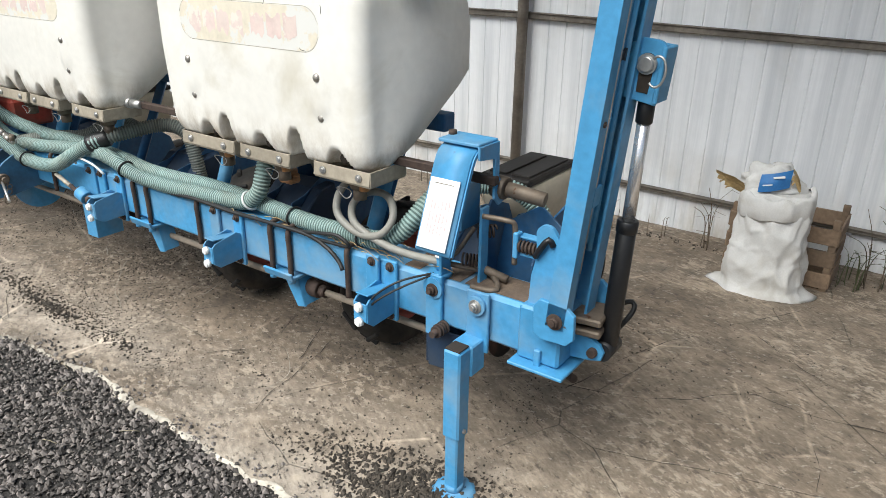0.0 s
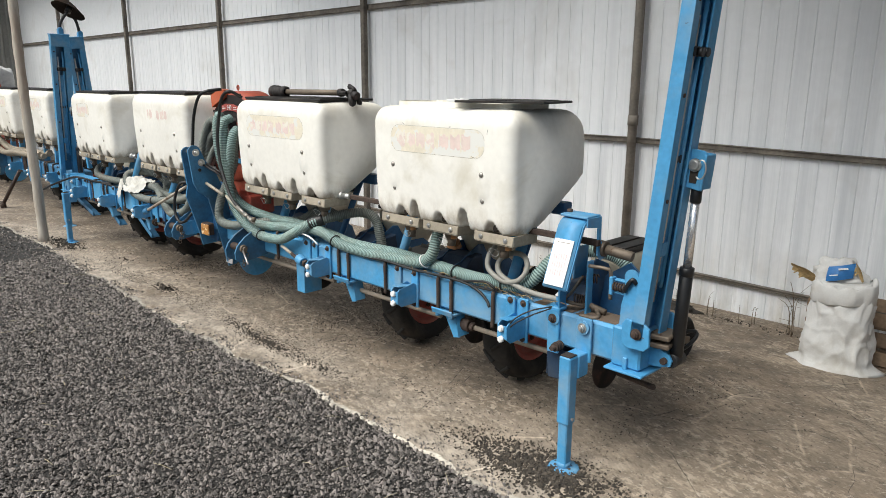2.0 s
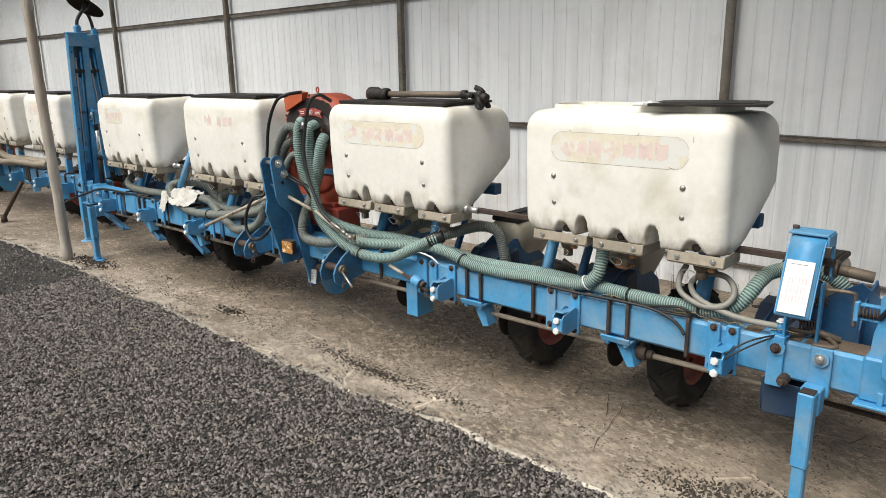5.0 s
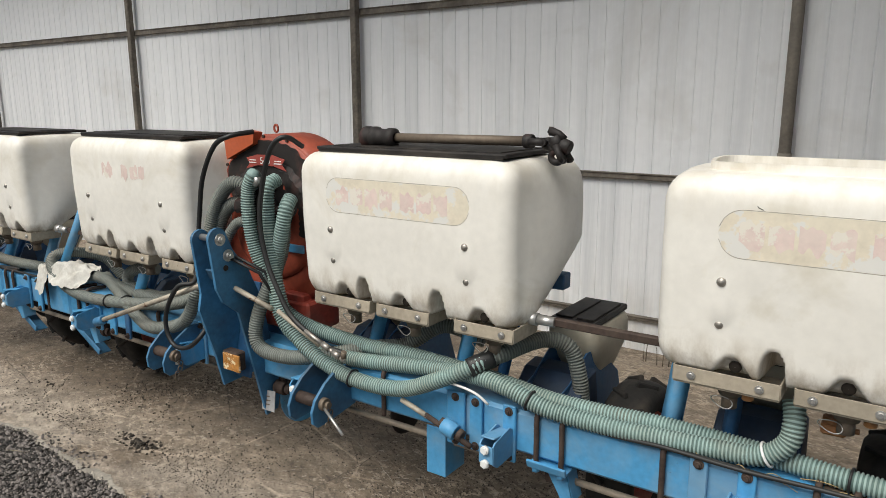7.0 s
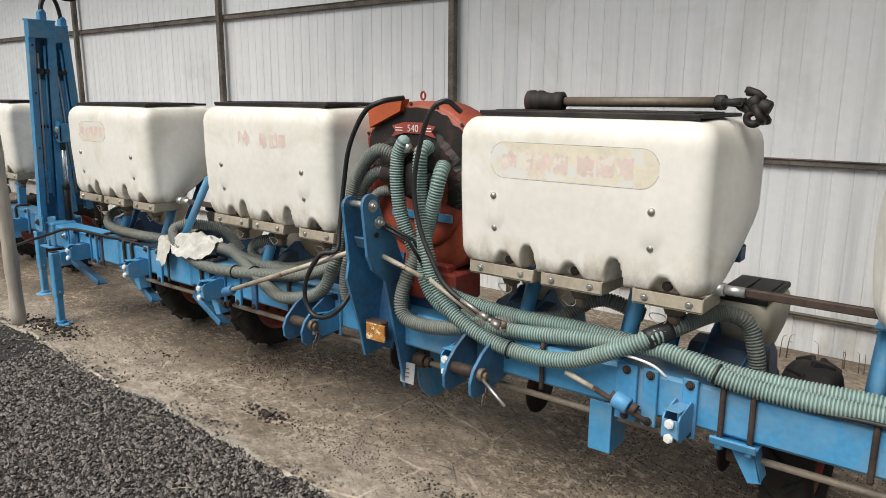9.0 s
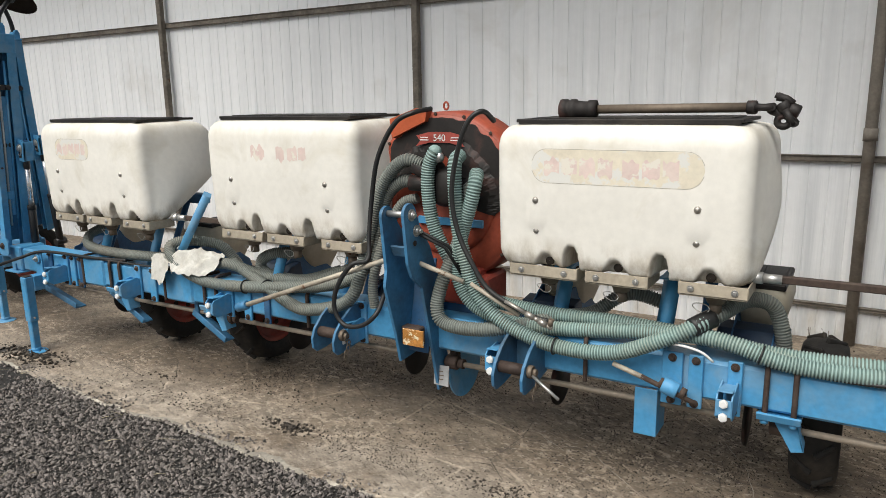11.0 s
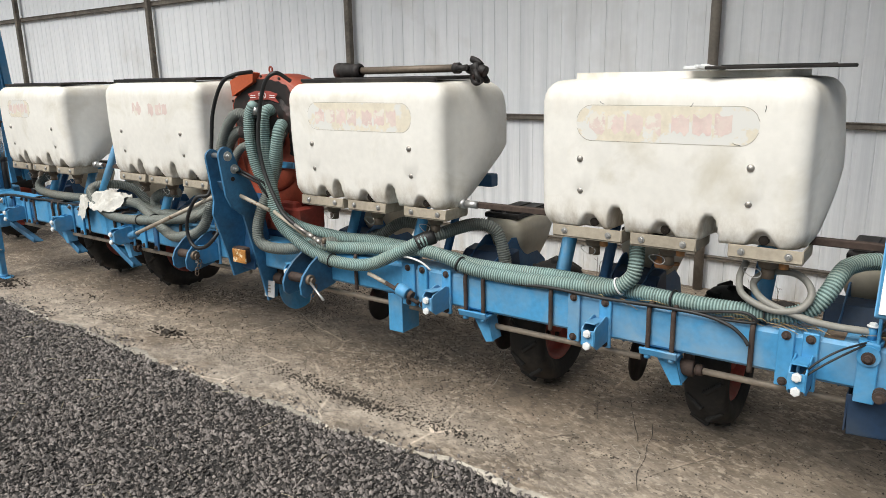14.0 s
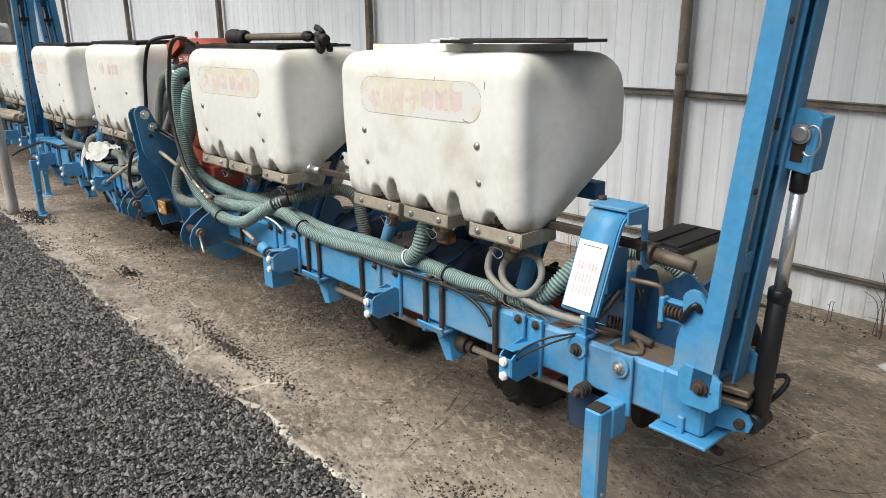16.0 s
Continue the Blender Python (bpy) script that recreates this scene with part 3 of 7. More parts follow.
# ---- tanks ----
TANK_X = [-1.784, -3.197, -4.82, -6.32]
FAR, FAR_Y = -6.85, 0.17


def tank_shell(rim_z=0.575):
    """The moulded tank: upright front with arched notches along its foot, back sloping in to the bottom. Local: x across, front at y 0, z from 0."""
    bm = B()
    W, r = 0.477, 0.055
    zs = [0.0, 0.012, 0.024, 0.036, 0.048, 0.060, 0.072, 0.084, 0.096, 0.108, 0.12, 0.132, 0.144, 0.158, 0.18, 0.21, 0.25, 0.29, 0.33, 0.37, 0.41, 0.445, 0.475, 0.50, 0.52, 0.535, 0.545, 0.55]
    big, small = (-0.159, 0.175), (-0.262, 0.012, 0.345)

    def inset(z):
        if z > 0.47:
            u = (z - 0.47) / 0.08
            return 0.058 * (1 - math.sqrt(max(0, 1 - u * u)))
        if z < 0.06:
            return 0.018 * (1 - z / 0.06) ** 2
        return 0.0

    def back(z):
        if z < 0.24:
            return 0.185 + (0.54 - 0.185) * (z / 0.24) ** 0.95
        if z < 0.37:
            return 0.54
        u = (z - 0.37) / 0.18
        return 0.54 - 0.13 * (1 - math.sqrt(max(0, 1 - u * u)))

    def front(x, z):
        y = 0.018 * (1 - min(1, z / 0.3)) + inset(z) * 0.9
        y -= 0.006 * math.cos(x / W * 1.5)
        for c in big:
            h, w = 0.088, 0.021
            u = (z / h)
            if u < 1:
                ww = w * math.sqrt(1 - u * u)
                k = (abs(x - c) - ww) / 0.013
                y += 0.155 * (1 - min(1, max(0, k)) ** 2 * (3 - 2 * min(1, max(0, k)))) * min(1, (1 - u) * 5)
        for c in small:
            h, w = 0.058, 0.036
            u = (z / h)
            if u < 1:
                ww = w * (1 - u)
                k = (abs(x - c) - ww) / 0.02
                y += 0.035 * (1 - min(1, max(0, k)) ** 2 * (3 - 2 * min(1, max(0, k)))) * min(1, (1 - u) * 3)
        for c, s in ((-0.30, 1), (0.30, 1)):
            d = max(abs(x - c) - 0.018, 0) / 0.03 + max(abs(z - 0.205) - 0.035, 0) / 0.03
            y -= 0.006 * max(0, 1 - d)
        return y
    nf, ns, nb = 150, 12, 16
    rings = []
    for z in zs:
        i0 = inset(z)
        w, yb = W - i0, back(z)
        wb = w + 0.019 * min(1, z / 0.25)
        bulge = 0.010 + 0.032 * math.sin(math.pi * min(1, max(0, z / 0.5)))
        yf = 0.018 * (1 - min(1, z / 0.3)) + i0 * 0.9
        ring = []
        for k in range(nf + 1):
            x = (-(w - r) + 2 * (w - r) * k / nf)
            ring.append((x, front(x, z)))
        for k in range(1, 7):
            a = radians(-90 + 15 * k)
            ring.append((w - r + r * math.cos(a), yf + r + r * math.sin(a)))
        for k in range(1, ns):
            ring.append((w + (wb - w) * k / ns + bulge * math.sin(math.pi * k / ns), yf + r + (yb - yf - 2 * r) * k / ns))
        for k in range(0, 7):
            a = radians(15 * k)
            ring.append((wb - r + r * math.cos(a), yb - r + r * math.sin(a)))
        for k in range(1, nb):
            ring.append((wb - r - 2 * (wb - r) * k / nb, yb))
        for k in range(0, 7):
            a = radians(90 + 15 * k)
            ring.append((-(wb - r) + r * math.cos(a), yb - r + r * math.sin(a)))
        for k in range(1, ns):
            ring.append((-wb + (wb - w) * k / ns - bulge * math.sin(math.pi * k / ns), yb - r - (yb - yf - 2 * r) * k / ns))
        for k in range(0, 6):
            a = radians(180 + 15 * k)
            ring.append((-(w - r) + r * math.cos(a), yf + r + r * math.sin(a)))
        rings.append([bm.verts.new((x, y, z)) for x, y in ring])
    for r0, r1 in zip(rings, rings[1:]):
        m = len(r0)
        for k in range(m):
            bm.faces.new((r0[k], r0[(k + 1) % m], r1[(k + 1) % m], r1[k])).smooth = True
    # flat top, inset under the lid, and the floor
    top = rings[-1]
    inner = [bm.verts.new((v.co.x * 0.91, 0.22 + (v.co.y - 0.22) * 0.80, 0.553)) for v in top]
    rim = [bm.verts.new((v.co.x, v.co.y, rim_z)) for v in inner]
    rim2 = [bm.verts.new((v.co.x * 0.97, 0.22 + (v.co.y - 0.22) * 0.95, rim_z)) for v in inner]
    deep = [bm.verts.new((v.co.x, v.co.y, 0.46)) for v in rim2]
    m = len(top)
    for a, b in ((top, inner), (inner, rim), (rim, rim2), (rim2, deep)):
        for k in range(m):
            bm.faces.new((a[k], a[(k + 1) % m], b[(k + 1) % m], b[k]))
    bm.faces.new(deep)
    bm.faces.new(rings[0][::-1])
    return bm


def decal_sheet(x0, x1, top, low, y, nx=24):
    """A thin sheet that follows the bowed front, between two edge lines over x."""
    bm = B()
    rows = []
    for i in range(nx + 1):
        x = x0 + (x1 - x0) * i / nx
        yy = -0.006 * math.cos(x / 0.477 * 1.5) - y
        rows.append([bm.verts.new((x, yy, low(x) + (top(x) - low(x)) * j / 3)) for j in range(4)])
    for a, b in zip(rows, rows[1:]):
        for j in range(3):
            bm.faces.new((a[j], b[j], b[j + 1], a[j + 1])).smooth = True
    return bm


def build_tank(loc, lid=True, band=1):
    t = thing("fertilizer_tank", "milky white plastic fertilizer tank with worn decal on the planter beam", "tank", "tanks of the planters", loc)
    part("shell", tank_shell(0.555 if lid else 0.575), tank_white, t)
    for x in (-0.30, 0.30):
        for z in (0.145, 0.265):
            bm = B()
            lathe(bm, [(0.0, -0.010), (0.007, -0.009), (0.0115, -0.006), (0.0135, -0.001), (0.0135, 0.004)], (0, 0, 0), (0, 1, 0), 14)
            part("bolt", bm, dull_bolt, t, "domed steel bolt", m=pose(x, 0.002 + (0.012 if z < 0.2 else 0.0) - 0.004, z))
    for x, w in ((-0.276, 0.28), (0.017, 0.235), (0.361, 0.23)):
        bm = B()
        box(bm, (0, 0.015, 0), (w, 0.005, 0.042), (-8, 0, 0), 0.001)
        box(bm, (0, 0.10, -0.025), (w, 0.17, 0.005), None, 0.001)
        for s in (-1, 1):
            box(bm, (s * w / 2, 0.10, 0.0), (0.005, 0.17, 0.045), None, 0.001)
        b = part("bracket", bm, tank_bracket, t, "dusty zinc bracket under the tank", m=pose(x, 0.004, -0.018))
        for bx in (-w * 0.32, w * 0.32):
            part("bracket_bolt", hexbolt(B(), (0, 0, 0), (0, -1, 0), 0.008, 0.007), steel, b, m=pose(bx, 0.010, 0.0))
        bm = B()
        cyl(bm, (0, 0.10, -0.028), (0, 0.10, -0.062), 0.042, 18, 0.03)
        cyl(bm, (0, 0.10, -0.062), (0, 0.10, -0.10), 0.022, 14)
        o = part("outlet", bm, brown_steel, t, "dusty metering outlet", m=pose(x, 0, -0.02))
        if not lid:
            part("cap", cyl(B(), (0.055, 0.06, -0.032), (0.055, 0.06, -0.052), 0.016, 12, ch=0.002), copper, o, "small orange-brown cap")
    # worn decal that hugs the bowed front: a whole band, scraps of print, or half a band
    W, H, cx = (0.318, 0.062, 0.0) if band < 2 else (0.165, 0.058, -0.135)

    def end(x):
        u = max(0.0, (abs(x - cx) - (W - H)) / H)
        return max(0.002, H * math.sqrt(max(0.0, 1 - u * u)))
    bars = ((-0.235, 0.062), (-0.165, 0.06), (-0.095, 0.06), (-0.028, 0.055), (0.065, 0.06), (0.137, 0.062), (0.205, 0.055))
    if band == 0:
        d = part("decal", decal_sheet(-0.15, -0.06, lambda v: 0.03 + 0.03 * noise.noise(V(v * 40, 3, 0)), lambda v: -0.03 + 0.03 * noise.noise(V(v * 40, 3, 7)), 0.0005, 16), decal_red, t, "scraps of a worn red decal", m=pose(0, 0, 0.398))
        bars = ((0.04, 0.05), (0.115, 0.06), (0.175, 0.045))
    else:
        d = part("decal", decal_sheet(cx - W, cx + W, end, lambda x: -end(x), 0.0005, 60), decal, t, "worn yellow decal", m=pose(0.0, 0, 0.398))
        bars = bars if band == 1 else ((-0.255, 0.05), (-0.195, 0.05), (-0.135, 0.055), (-0.075, 0.05), (-0.02, 0.045))
        bm = B()
        for s in (-1, 1):
            sweep(bm, [(x, -0.006 * math.cos(x / 0.477 * 1.5) - 0.0002, s * (end(x) + 0.002)) for x in [cx - W + 0.002 + (2 * W - 0.004) * k / 60 for k in range(61)]], 0.0007, 4)
        part("decal_outline", bm, worn_rod, d, "grimy outline of the decal")
    for x, w in bars:
        q = random.uniform(0, 50)
        part("letter_bar", decal_sheet(x - w / 2, x + w / 2, lambda v: 0.030 + 0.022 * noise.noise(V(v * 55, q, 0)), lambda v: -0.030 + 0.024 * noise.noise(V(v * 55, q, 9)), 0.001, 14), decal_red, d)
    for x in (-0.262, 0.012, 0.345):
        bm = B()
        lathe(bm, [(0.0, -0.002), (0.015, -0.002), (0.017, 0.001), (0.017, 0.012)], (0, 0, 0), (0, 1, 0), 16)
        part("outlet_hole", bm, hole_shade, t, "dark disc painted as the shade in an outlet hole", m=pose(x + 0.004, 0.047, 0.020))
        bm = B()
        sweep(bm, [(0.03 * math.cos(a), 0.006 * math.sin(2 * a), 0.016 * math.sin(a)) for a in [math.tau * k / 20 for k in range(21)]], 0.0018, 5, False)
        part("wire_clip", bm, steel, t, "thin wire clip", m=pose(x - 0.03, 0.075, -0.10, 0, 12, 0))
    if lid:
        bm = B()
        box(bm, (0.01, 0.24, 0.564), (0.83, 0.39, 0.013), None, 0.004)
        box(bm, (0.01, 0.24, 0.571), (0.74, 0.30, 0.006), None, 0.003)
        box(bm, (0.01, 0.048, 0.560), (0.81, 0.010, 0.017), None, 0.003)
        part("lid", bm, lid_black, t, "thin black plastic lid")
    return t


TANK_Y, TANK_Z = 1.512, 0.938
tank = build_tank((TANK_X[1], TANK_Y, TANK_Z))
build_tank((TANK_X[2], TANK_Y - 0.028, TANK_Z + 0.016), band=0)
build_tank((TANK_X[3], TANK_Y - 0.012, TANK_Z), band=2)
for x in TANK_X:
    copy_thing(tank, pose(x + FAR, TANK_Y + FAR_Y, TANK_Z))
bare = build_tank((TANK_X[0], TANK_Y, TANK_Z), False)
for x, z, a, L in ((0.02, 0.478, 20, 0.03), (0.045, 0.472, 70, 0.035), (0.10, 0.465, -30, 0.02), (-0.22, 0.47, 50, 0.025), (-0.36, 0.475, 10, 0.02), (0.33, 0.455, 75, 0.03), (0.25, 0.34, 30, 0.035)):
    bm = B()
    c = [(L * 0.7 * (k / 5 - 0.5), -0.0005, 0.003 * math.sin(k * 0.8 + x * 40)) for k in range(6)]
    sweep(bm, spline(c, 0.004), 0.0009, 4)
    part("scribble", bm, black, bare, "small black scuff mark", m=pose(x, -0.006 * math.cos(x / 0.477 * 1.5) + (0.004 if z > 0.47 else 0.0), z, 0, a, 0))
bm = B()
cyl(bm, (0, 0, 0.0), (0, 0, 0.016), 0.030, 12, ch=0.003)
box(bm, (0, 0, -0.016), (0.062, 0.05, 0.034), None, 0.006)
cyl(bm, (0.032, -0.01, -0.012), (0.06, -0.014, -0.008), 0.008, 8)
part("outlet_cap", bm, cap_brown, bare, "orange-brown outlet block", m=pose(-1.797 - TANK_X[0], 1.66 - TANK_Y, 0.822 - TANK_Z))
tagged(bare, "milky white plastic fertilizer tank, its lid lying askew on top")

# ---- planter beam ----
BY, BZ, BS = 1.652, 0.571, 0.154
beam = thing("planter_beam", "bright blue square steel planter beam with clamps", "planter frame", loc=(0, 0, 0))
part("beam_tube", box(B(), (-4.02, BY, BZ), (6.62, BS, BS), None, 0.012), blue, beam)
far_beam = thing("planter_beam", "blue steel beam of a second planter beyond", "planter frame", loc=(FAR, FAR_Y, 0))
part("beam_tube", box(B(), (-4.02, BY, BZ), (6.62, BS, BS), None, 0.012), grimy_shaded_blue, far_beam)


# ---- wheels ----
def build_wheel(loc):
    w = thing("wheel_unit", "dusty black lugged wheel with red rim on its carrier arm", "wheel unit", "wheel units of the planters", loc)
    R, hw = 0.30, 0.085
    bm = B()
    lathe(bm, [(0.185, -0.055), (0.20, -0.072), (0.24, -0.088), (0.268, -0.084), (0.284, -0.072), (0.295, -0.04), (0.30, 0), (0.295, 0.04), (0.284, 0.072), (0.268, 0.084), (0.24, 0.088), (0.20, 0.072), (0.185, 0.055), (0.185, -0.055)], (0, 0, 0), (1, 0, 0), 44)
    tyre = part("tyre", bm, rubber, w, "lugged black rubber tyre", m=pose(0, 0, R + 0.02))
    lugs = [part("tread_lug", box(B(), (q * 0.037, 0.0, 0.294), (0.088, 0.020, 0.026), (0, q * 17, q * 38), 0.006), rubber, tyre) for q in (1, -1)]
    lugs[1].matrix_basis = pose(0, 0, 0, 360 / 22)
    for k in range(2, 22):
        again("tread_lug", lugs[k % 2], tyre, pose(0, 0, 0, k * 360 / 22))
    bm = B()
    lathe(bm, [(0.19, -0.062), (0.175, -0.06), (0.165, -0.03), (0.16, -0.01), (0.06, -0.015), (0.055, -0.05), (0.03, -0.052), (0.0, -0.052)], (0, 0, 0), (1, 0, 0), 32)
    lathe(bm, [(0.19, 0.062), (0.175, 0.06), (0.165, 0.03), (0.16, 0.01), (0.06, 0.015), (0.055, 0.05), (0.03, 0.052), (0.0, 0.052)], (0, 0, 0), (1, 0, 0), 32)
    rim = part("rim", bm, rim_red, w, "faded red steel rim", m=pose(0, 0, R + 0.02))
    for k in range(5):
        a = k * math.tau / 5
        for s in (-1, 1):
            part("wheel_nut", hexbolt(B(), (0, 0, 0), (s, 0, 0), 0.011, 0.012), rusty, rim, m=pose(s * 0.016, 0.085 * math.cos(a), 0.085 * math.sin(a)))
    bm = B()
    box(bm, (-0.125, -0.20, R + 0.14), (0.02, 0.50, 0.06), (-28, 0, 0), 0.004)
    part("carrier_arm", bm, shaded_blue, w)
    bm = B()
    cyl(bm, (-0.14, 0, 0), (0.14, 0, 0), 0.022, 12)
    part("axle", bm, rusty, w, m=pose(0, 0, R + 0.02))
    return w


WHEEL_X = [-1.66, -2.49, -5.54, -6.36]
WHEEL_Y = 2.10
wheel = build_wheel((WHEEL_X[0], WHEEL_Y, 0))
for x in WHEEL_X[1:]:
    copy_thing(wheel, pose(x, WHEEL_Y, 0))
for x in WHEEL_X:
    copy_thing(wheel, pose(x + FAR, WHEEL_Y + FAR_Y, 0))

# ---- fittings of the beam ----
BEAM_F = BY - BS / 2
MID = -4.02


def mirror(x):
    return 2 * MID - x


def u_bolt(x, parent, z0=0.482, z1=0.656, washer=True):
    bm = B()
    y0 = BEAM_F - 0.011
    sweep(bm, spline([(0, BEAM_F + 0.10, z1 + 0.006), (0, BEAM_F + 0.01, z1 + 0.008), (0, y0 - 0.001, z1 - 0.012), (0, y0, 0.58), (0, y0, z0)], 0.012), 0.0095, 8)
    return part("u_bolt", bm, rusty, parent, "rusty round u-bolt round the beam", m=pose(x, 0, 0))


def clamp_plate(x, parent, w=0.052, bolts=True, mat=None):
    bm = B()
    box(bm, (0, 0, 0), (w, 0.014, 0.205), None, 0.003)
    p = part("clamp_plate", bm, mat or blue, parent, m=pose(x, BEAM_F - 0.008, 0.561))
    if bolts:
        for z in (0.082, -0.084):
            part("bolt", hexbolt(B(), (0, 0, 0), (0, -1, 0), 0.0105, 0.010, 0.005), rusty, p, m=pose(0, -0.007, z))
    return p


def unit_bracket(x, parent, side=-1):
    """A clamp plate with a folded lug that juts forward and carries two white bolts."""
    p = clamp_plate(x, parent, 0.05)
    bm = B()
    prof = [(0, -0.062), (0, 0.035), (-0.02, 0.047), (-0.115, 0.03), (-0.128, 0.018), (-0.128, -0.045), (-0.10, -0.066)]
    m = Matrix(((0, 1, 0, 0), (1, 0, 0, 0), (0, 0, 1, 0), (0, 0, 0, 1)))
    plate(bm, prof, 0.006, Matrix.Translation((-0.028, 0, 0)) @ m)
    plate(bm, prof, 0.006, Matrix.Translation((0.022, 0, 0)) @ m)
    box(bm, (0, -0.06, 0.035), (0.05, 0.12, 0.005), (-8, 0, 0), 0.001)
    box(bm, (0, -0.128, -0.012), (0.05, 0.005, 0.06), None, 0.001)
    lug = part("lug", bm, blue, p, m=pose(side * 0.012, -0.007, -0.012))
    for z in (0.006, -0.043):
        bm = B()
        cyl(bm, (0, 0, 0), (0, -0.012, 0), 0.0165, 6, 0.0155)
        cyl(bm, (0, -0.012, 0), (0, -0.015, 0), 0.011, 10)
        o = part("white_bolt", bm, white_plastic, p, "white capped bolt", m=pose(side * 0.012, -0.137, z - 0.012))
    return p


def double_clamp(x, parent, gap=0.092):
    """Two u-bolts over a foot plate that holds a bent row-cleaner arm."""
    for s in (-1, 1):
        u_bolt(x + s * gap / 2, parent)
    bm = B()
    box(bm, (0, BEAM_F + 0.05, 0.478), (gap + 0.05, 0.15, 0.012), None, 0.003)
    box(bm, (0, BEAM_F - 0.028, 0.486), (gap + 0.05, 0.01, 0.03), (20, 0, 0), 0.002)
    for s in (-1, 1):
        cyl(bm, (s * gap / 2, BEAM_F - 0.011, 0.47), (s * gap / 2, BEAM_F - 0.011, 0.455), 0.014, 6)
    f = part("foot_plate", bm, blue, parent, m=pose(x, 0, 0))
    bm = B()
    prof = [(-0.045, 0.474), (0.034, 0.474), (0.066, 0.364), (0.026, 0.354)]
    plate(bm, prof, 0.008, Matrix.Translation((0, BEAM_F + 0.01, 0)))
    box(bm, (0.048, BEAM_F + 0.045, 0.42), (0.006, 0.07, 0.11), (0, -15, 0), 0.001)
    part("coulter_arm", bm, blue, parent, "bent blue coulter plate under the beam", m=pose(x + 0.02, 0, 0))


R_BR = [-1.262, -1.985, -2.747, -3.64]
for x in R_BR:
    unit_bracket(x, beam)
    unit_bracket(mirror(x), beam)
for x in (-1.337, -2.118, -2.881):
    clamp_plate(x, beam)
    clamp_plate(mirror(x), beam)
for x in (-1.445, -2.222, -3.30):
    u_bolt(x, beam)
    u_bolt(mirror(x), beam)
for x in (-1.765, -2.597):
    double_clamp(x, beam)
    double_clamp(mirror(x), beam)
for x in (-6.95, -6.62, -5.02):
    clamp_plate(x, beam, 0.04, True, shaded_blue)
# thick sleeve pieces on the beam's far half
for x in (-6.52, -5.72):
    part("sleeve", box(B(), (x, BY, BZ + 0.002), (0.26, BS + 0.022, BS + 0.022), None, 0.012), blue, beam)

# long bent drag arms under the far half of the beam
for x0, z0, x1, z1 in ((-7.24, 0.40, -6.80, 0.285), (-6.42, 0.44, -6.12, 0.285), (-5.66, 0.41, -5.41, 0.28)):
    bm = B()
    L, a = math.hypot(x1 - x0, z1 - z0), math.degrees(math.atan2(z0 - z1, x1 - x0))
    box(bm, (L / 2, 0, 0), (L, 0.075, 0.008), None, 0.002)
    box(bm, (L / 2, -0.034, 0.016), (L, 0.007, 0.036), None, 0.002)
    box(bm, (0.01, 0.0, 0.05), (0.03, 0.06, 0.10), (0, -a, 0), 0.003)
    part("drag_arm", bm, grimy_shaded_blue, beam, "bent blue drag arm under the beam", m=pose(x0, BY - 0.01, z0, 0, a, 0))

# washer plates and eye bolts near the end of the beam
p = clamp_plate(-1.095, beam, 0.06, False)
bm = B()
cyl(bm, (0, -0.004, 0.06), (0, -0.012, 0.06), 0.034, 18)
part("washer", bm, blue, p)
part("bolt", hexbolt(B(), (0, -0.012, 0.055), (0, -1, 0), 0.014, 0.012, 0.01), rusty, p)
bm = B()
for k in range(4):
    cyl(bm, (0.045, -0.01 - k * 0.012, -0.055), (0.045, -0.019 - k * 0.012, -0.055), 0.021 - 0.002 * (k % 2), 14)
cyl(bm, (0.045, 0, -0.055), (0.045, -0.075, -0.055), 0.011, 10)
part("threaded_stud", bm, rusty, p, "rusty threaded stud with stacked nuts")
bm = B()
cyl(bm, (0, 0.03, 0.092), (0, 0.03, 0.106), 0.036, 18)
cyl(bm, (0, 0.03, 0.106), (0, 0.03, 0.15), 0.013, 10)
part("eye_washer", bm, blue, p)
part("white_bolt", hexbolt(B(), (0, 0.03, 0.15), (0, 0, 1), 0.012, 0.012), white_plastic, p)

# dried mud on top of the beam's end
for x, w in ((-0.87, 0.27), (-1.75, 0.10), (-1.20, 0.06), (-1.06, 0.08)):
    bm = B()
    nx, ny = 14, 8
    g = [[bm.verts.new((x - w / 2 + w * i / nx, BY - 0.06 + 0.12 * j / ny, BZ + BS / 2 + 0.0015 + 0.006 * max(0, noise.noise(V(x + i * 0.5, j * 0.6, 3)) + 0.15) * (0 < i < nx and 0 < j < ny))) for j in range(ny + 1)] for i in range(nx + 1)]
    for i in range(nx):
        for j in range(ny):
            bm.faces.new((g[i][j], g[i + 1][j], g[i + 1][j + 1], g[i][j + 1])).smooth = True
    part("dried_mud", bm, dry_mud, beam, "dried brown mud on the beam")

# drive shaft under the front of the beam
shaft = thing("drive_shaft", "long brown hexagonal drive shaft slung under the beam", "drive shaft", loc=(0, 0, 0))
for x0, x1 in ((-1.12, -1.66), (-1.86, -2.58), (-2.78, -3.9), (-4.2, -5.3), (-5.46, -6.2), (-6.38, -6.95)):
    bm = B()
    sweep(bm, [(x0, 1.635, 0.422), (x1, 1.635, 0.418)], 0.0135, 6)
    part("shaft_length", bm, shaft_grey, shaft)
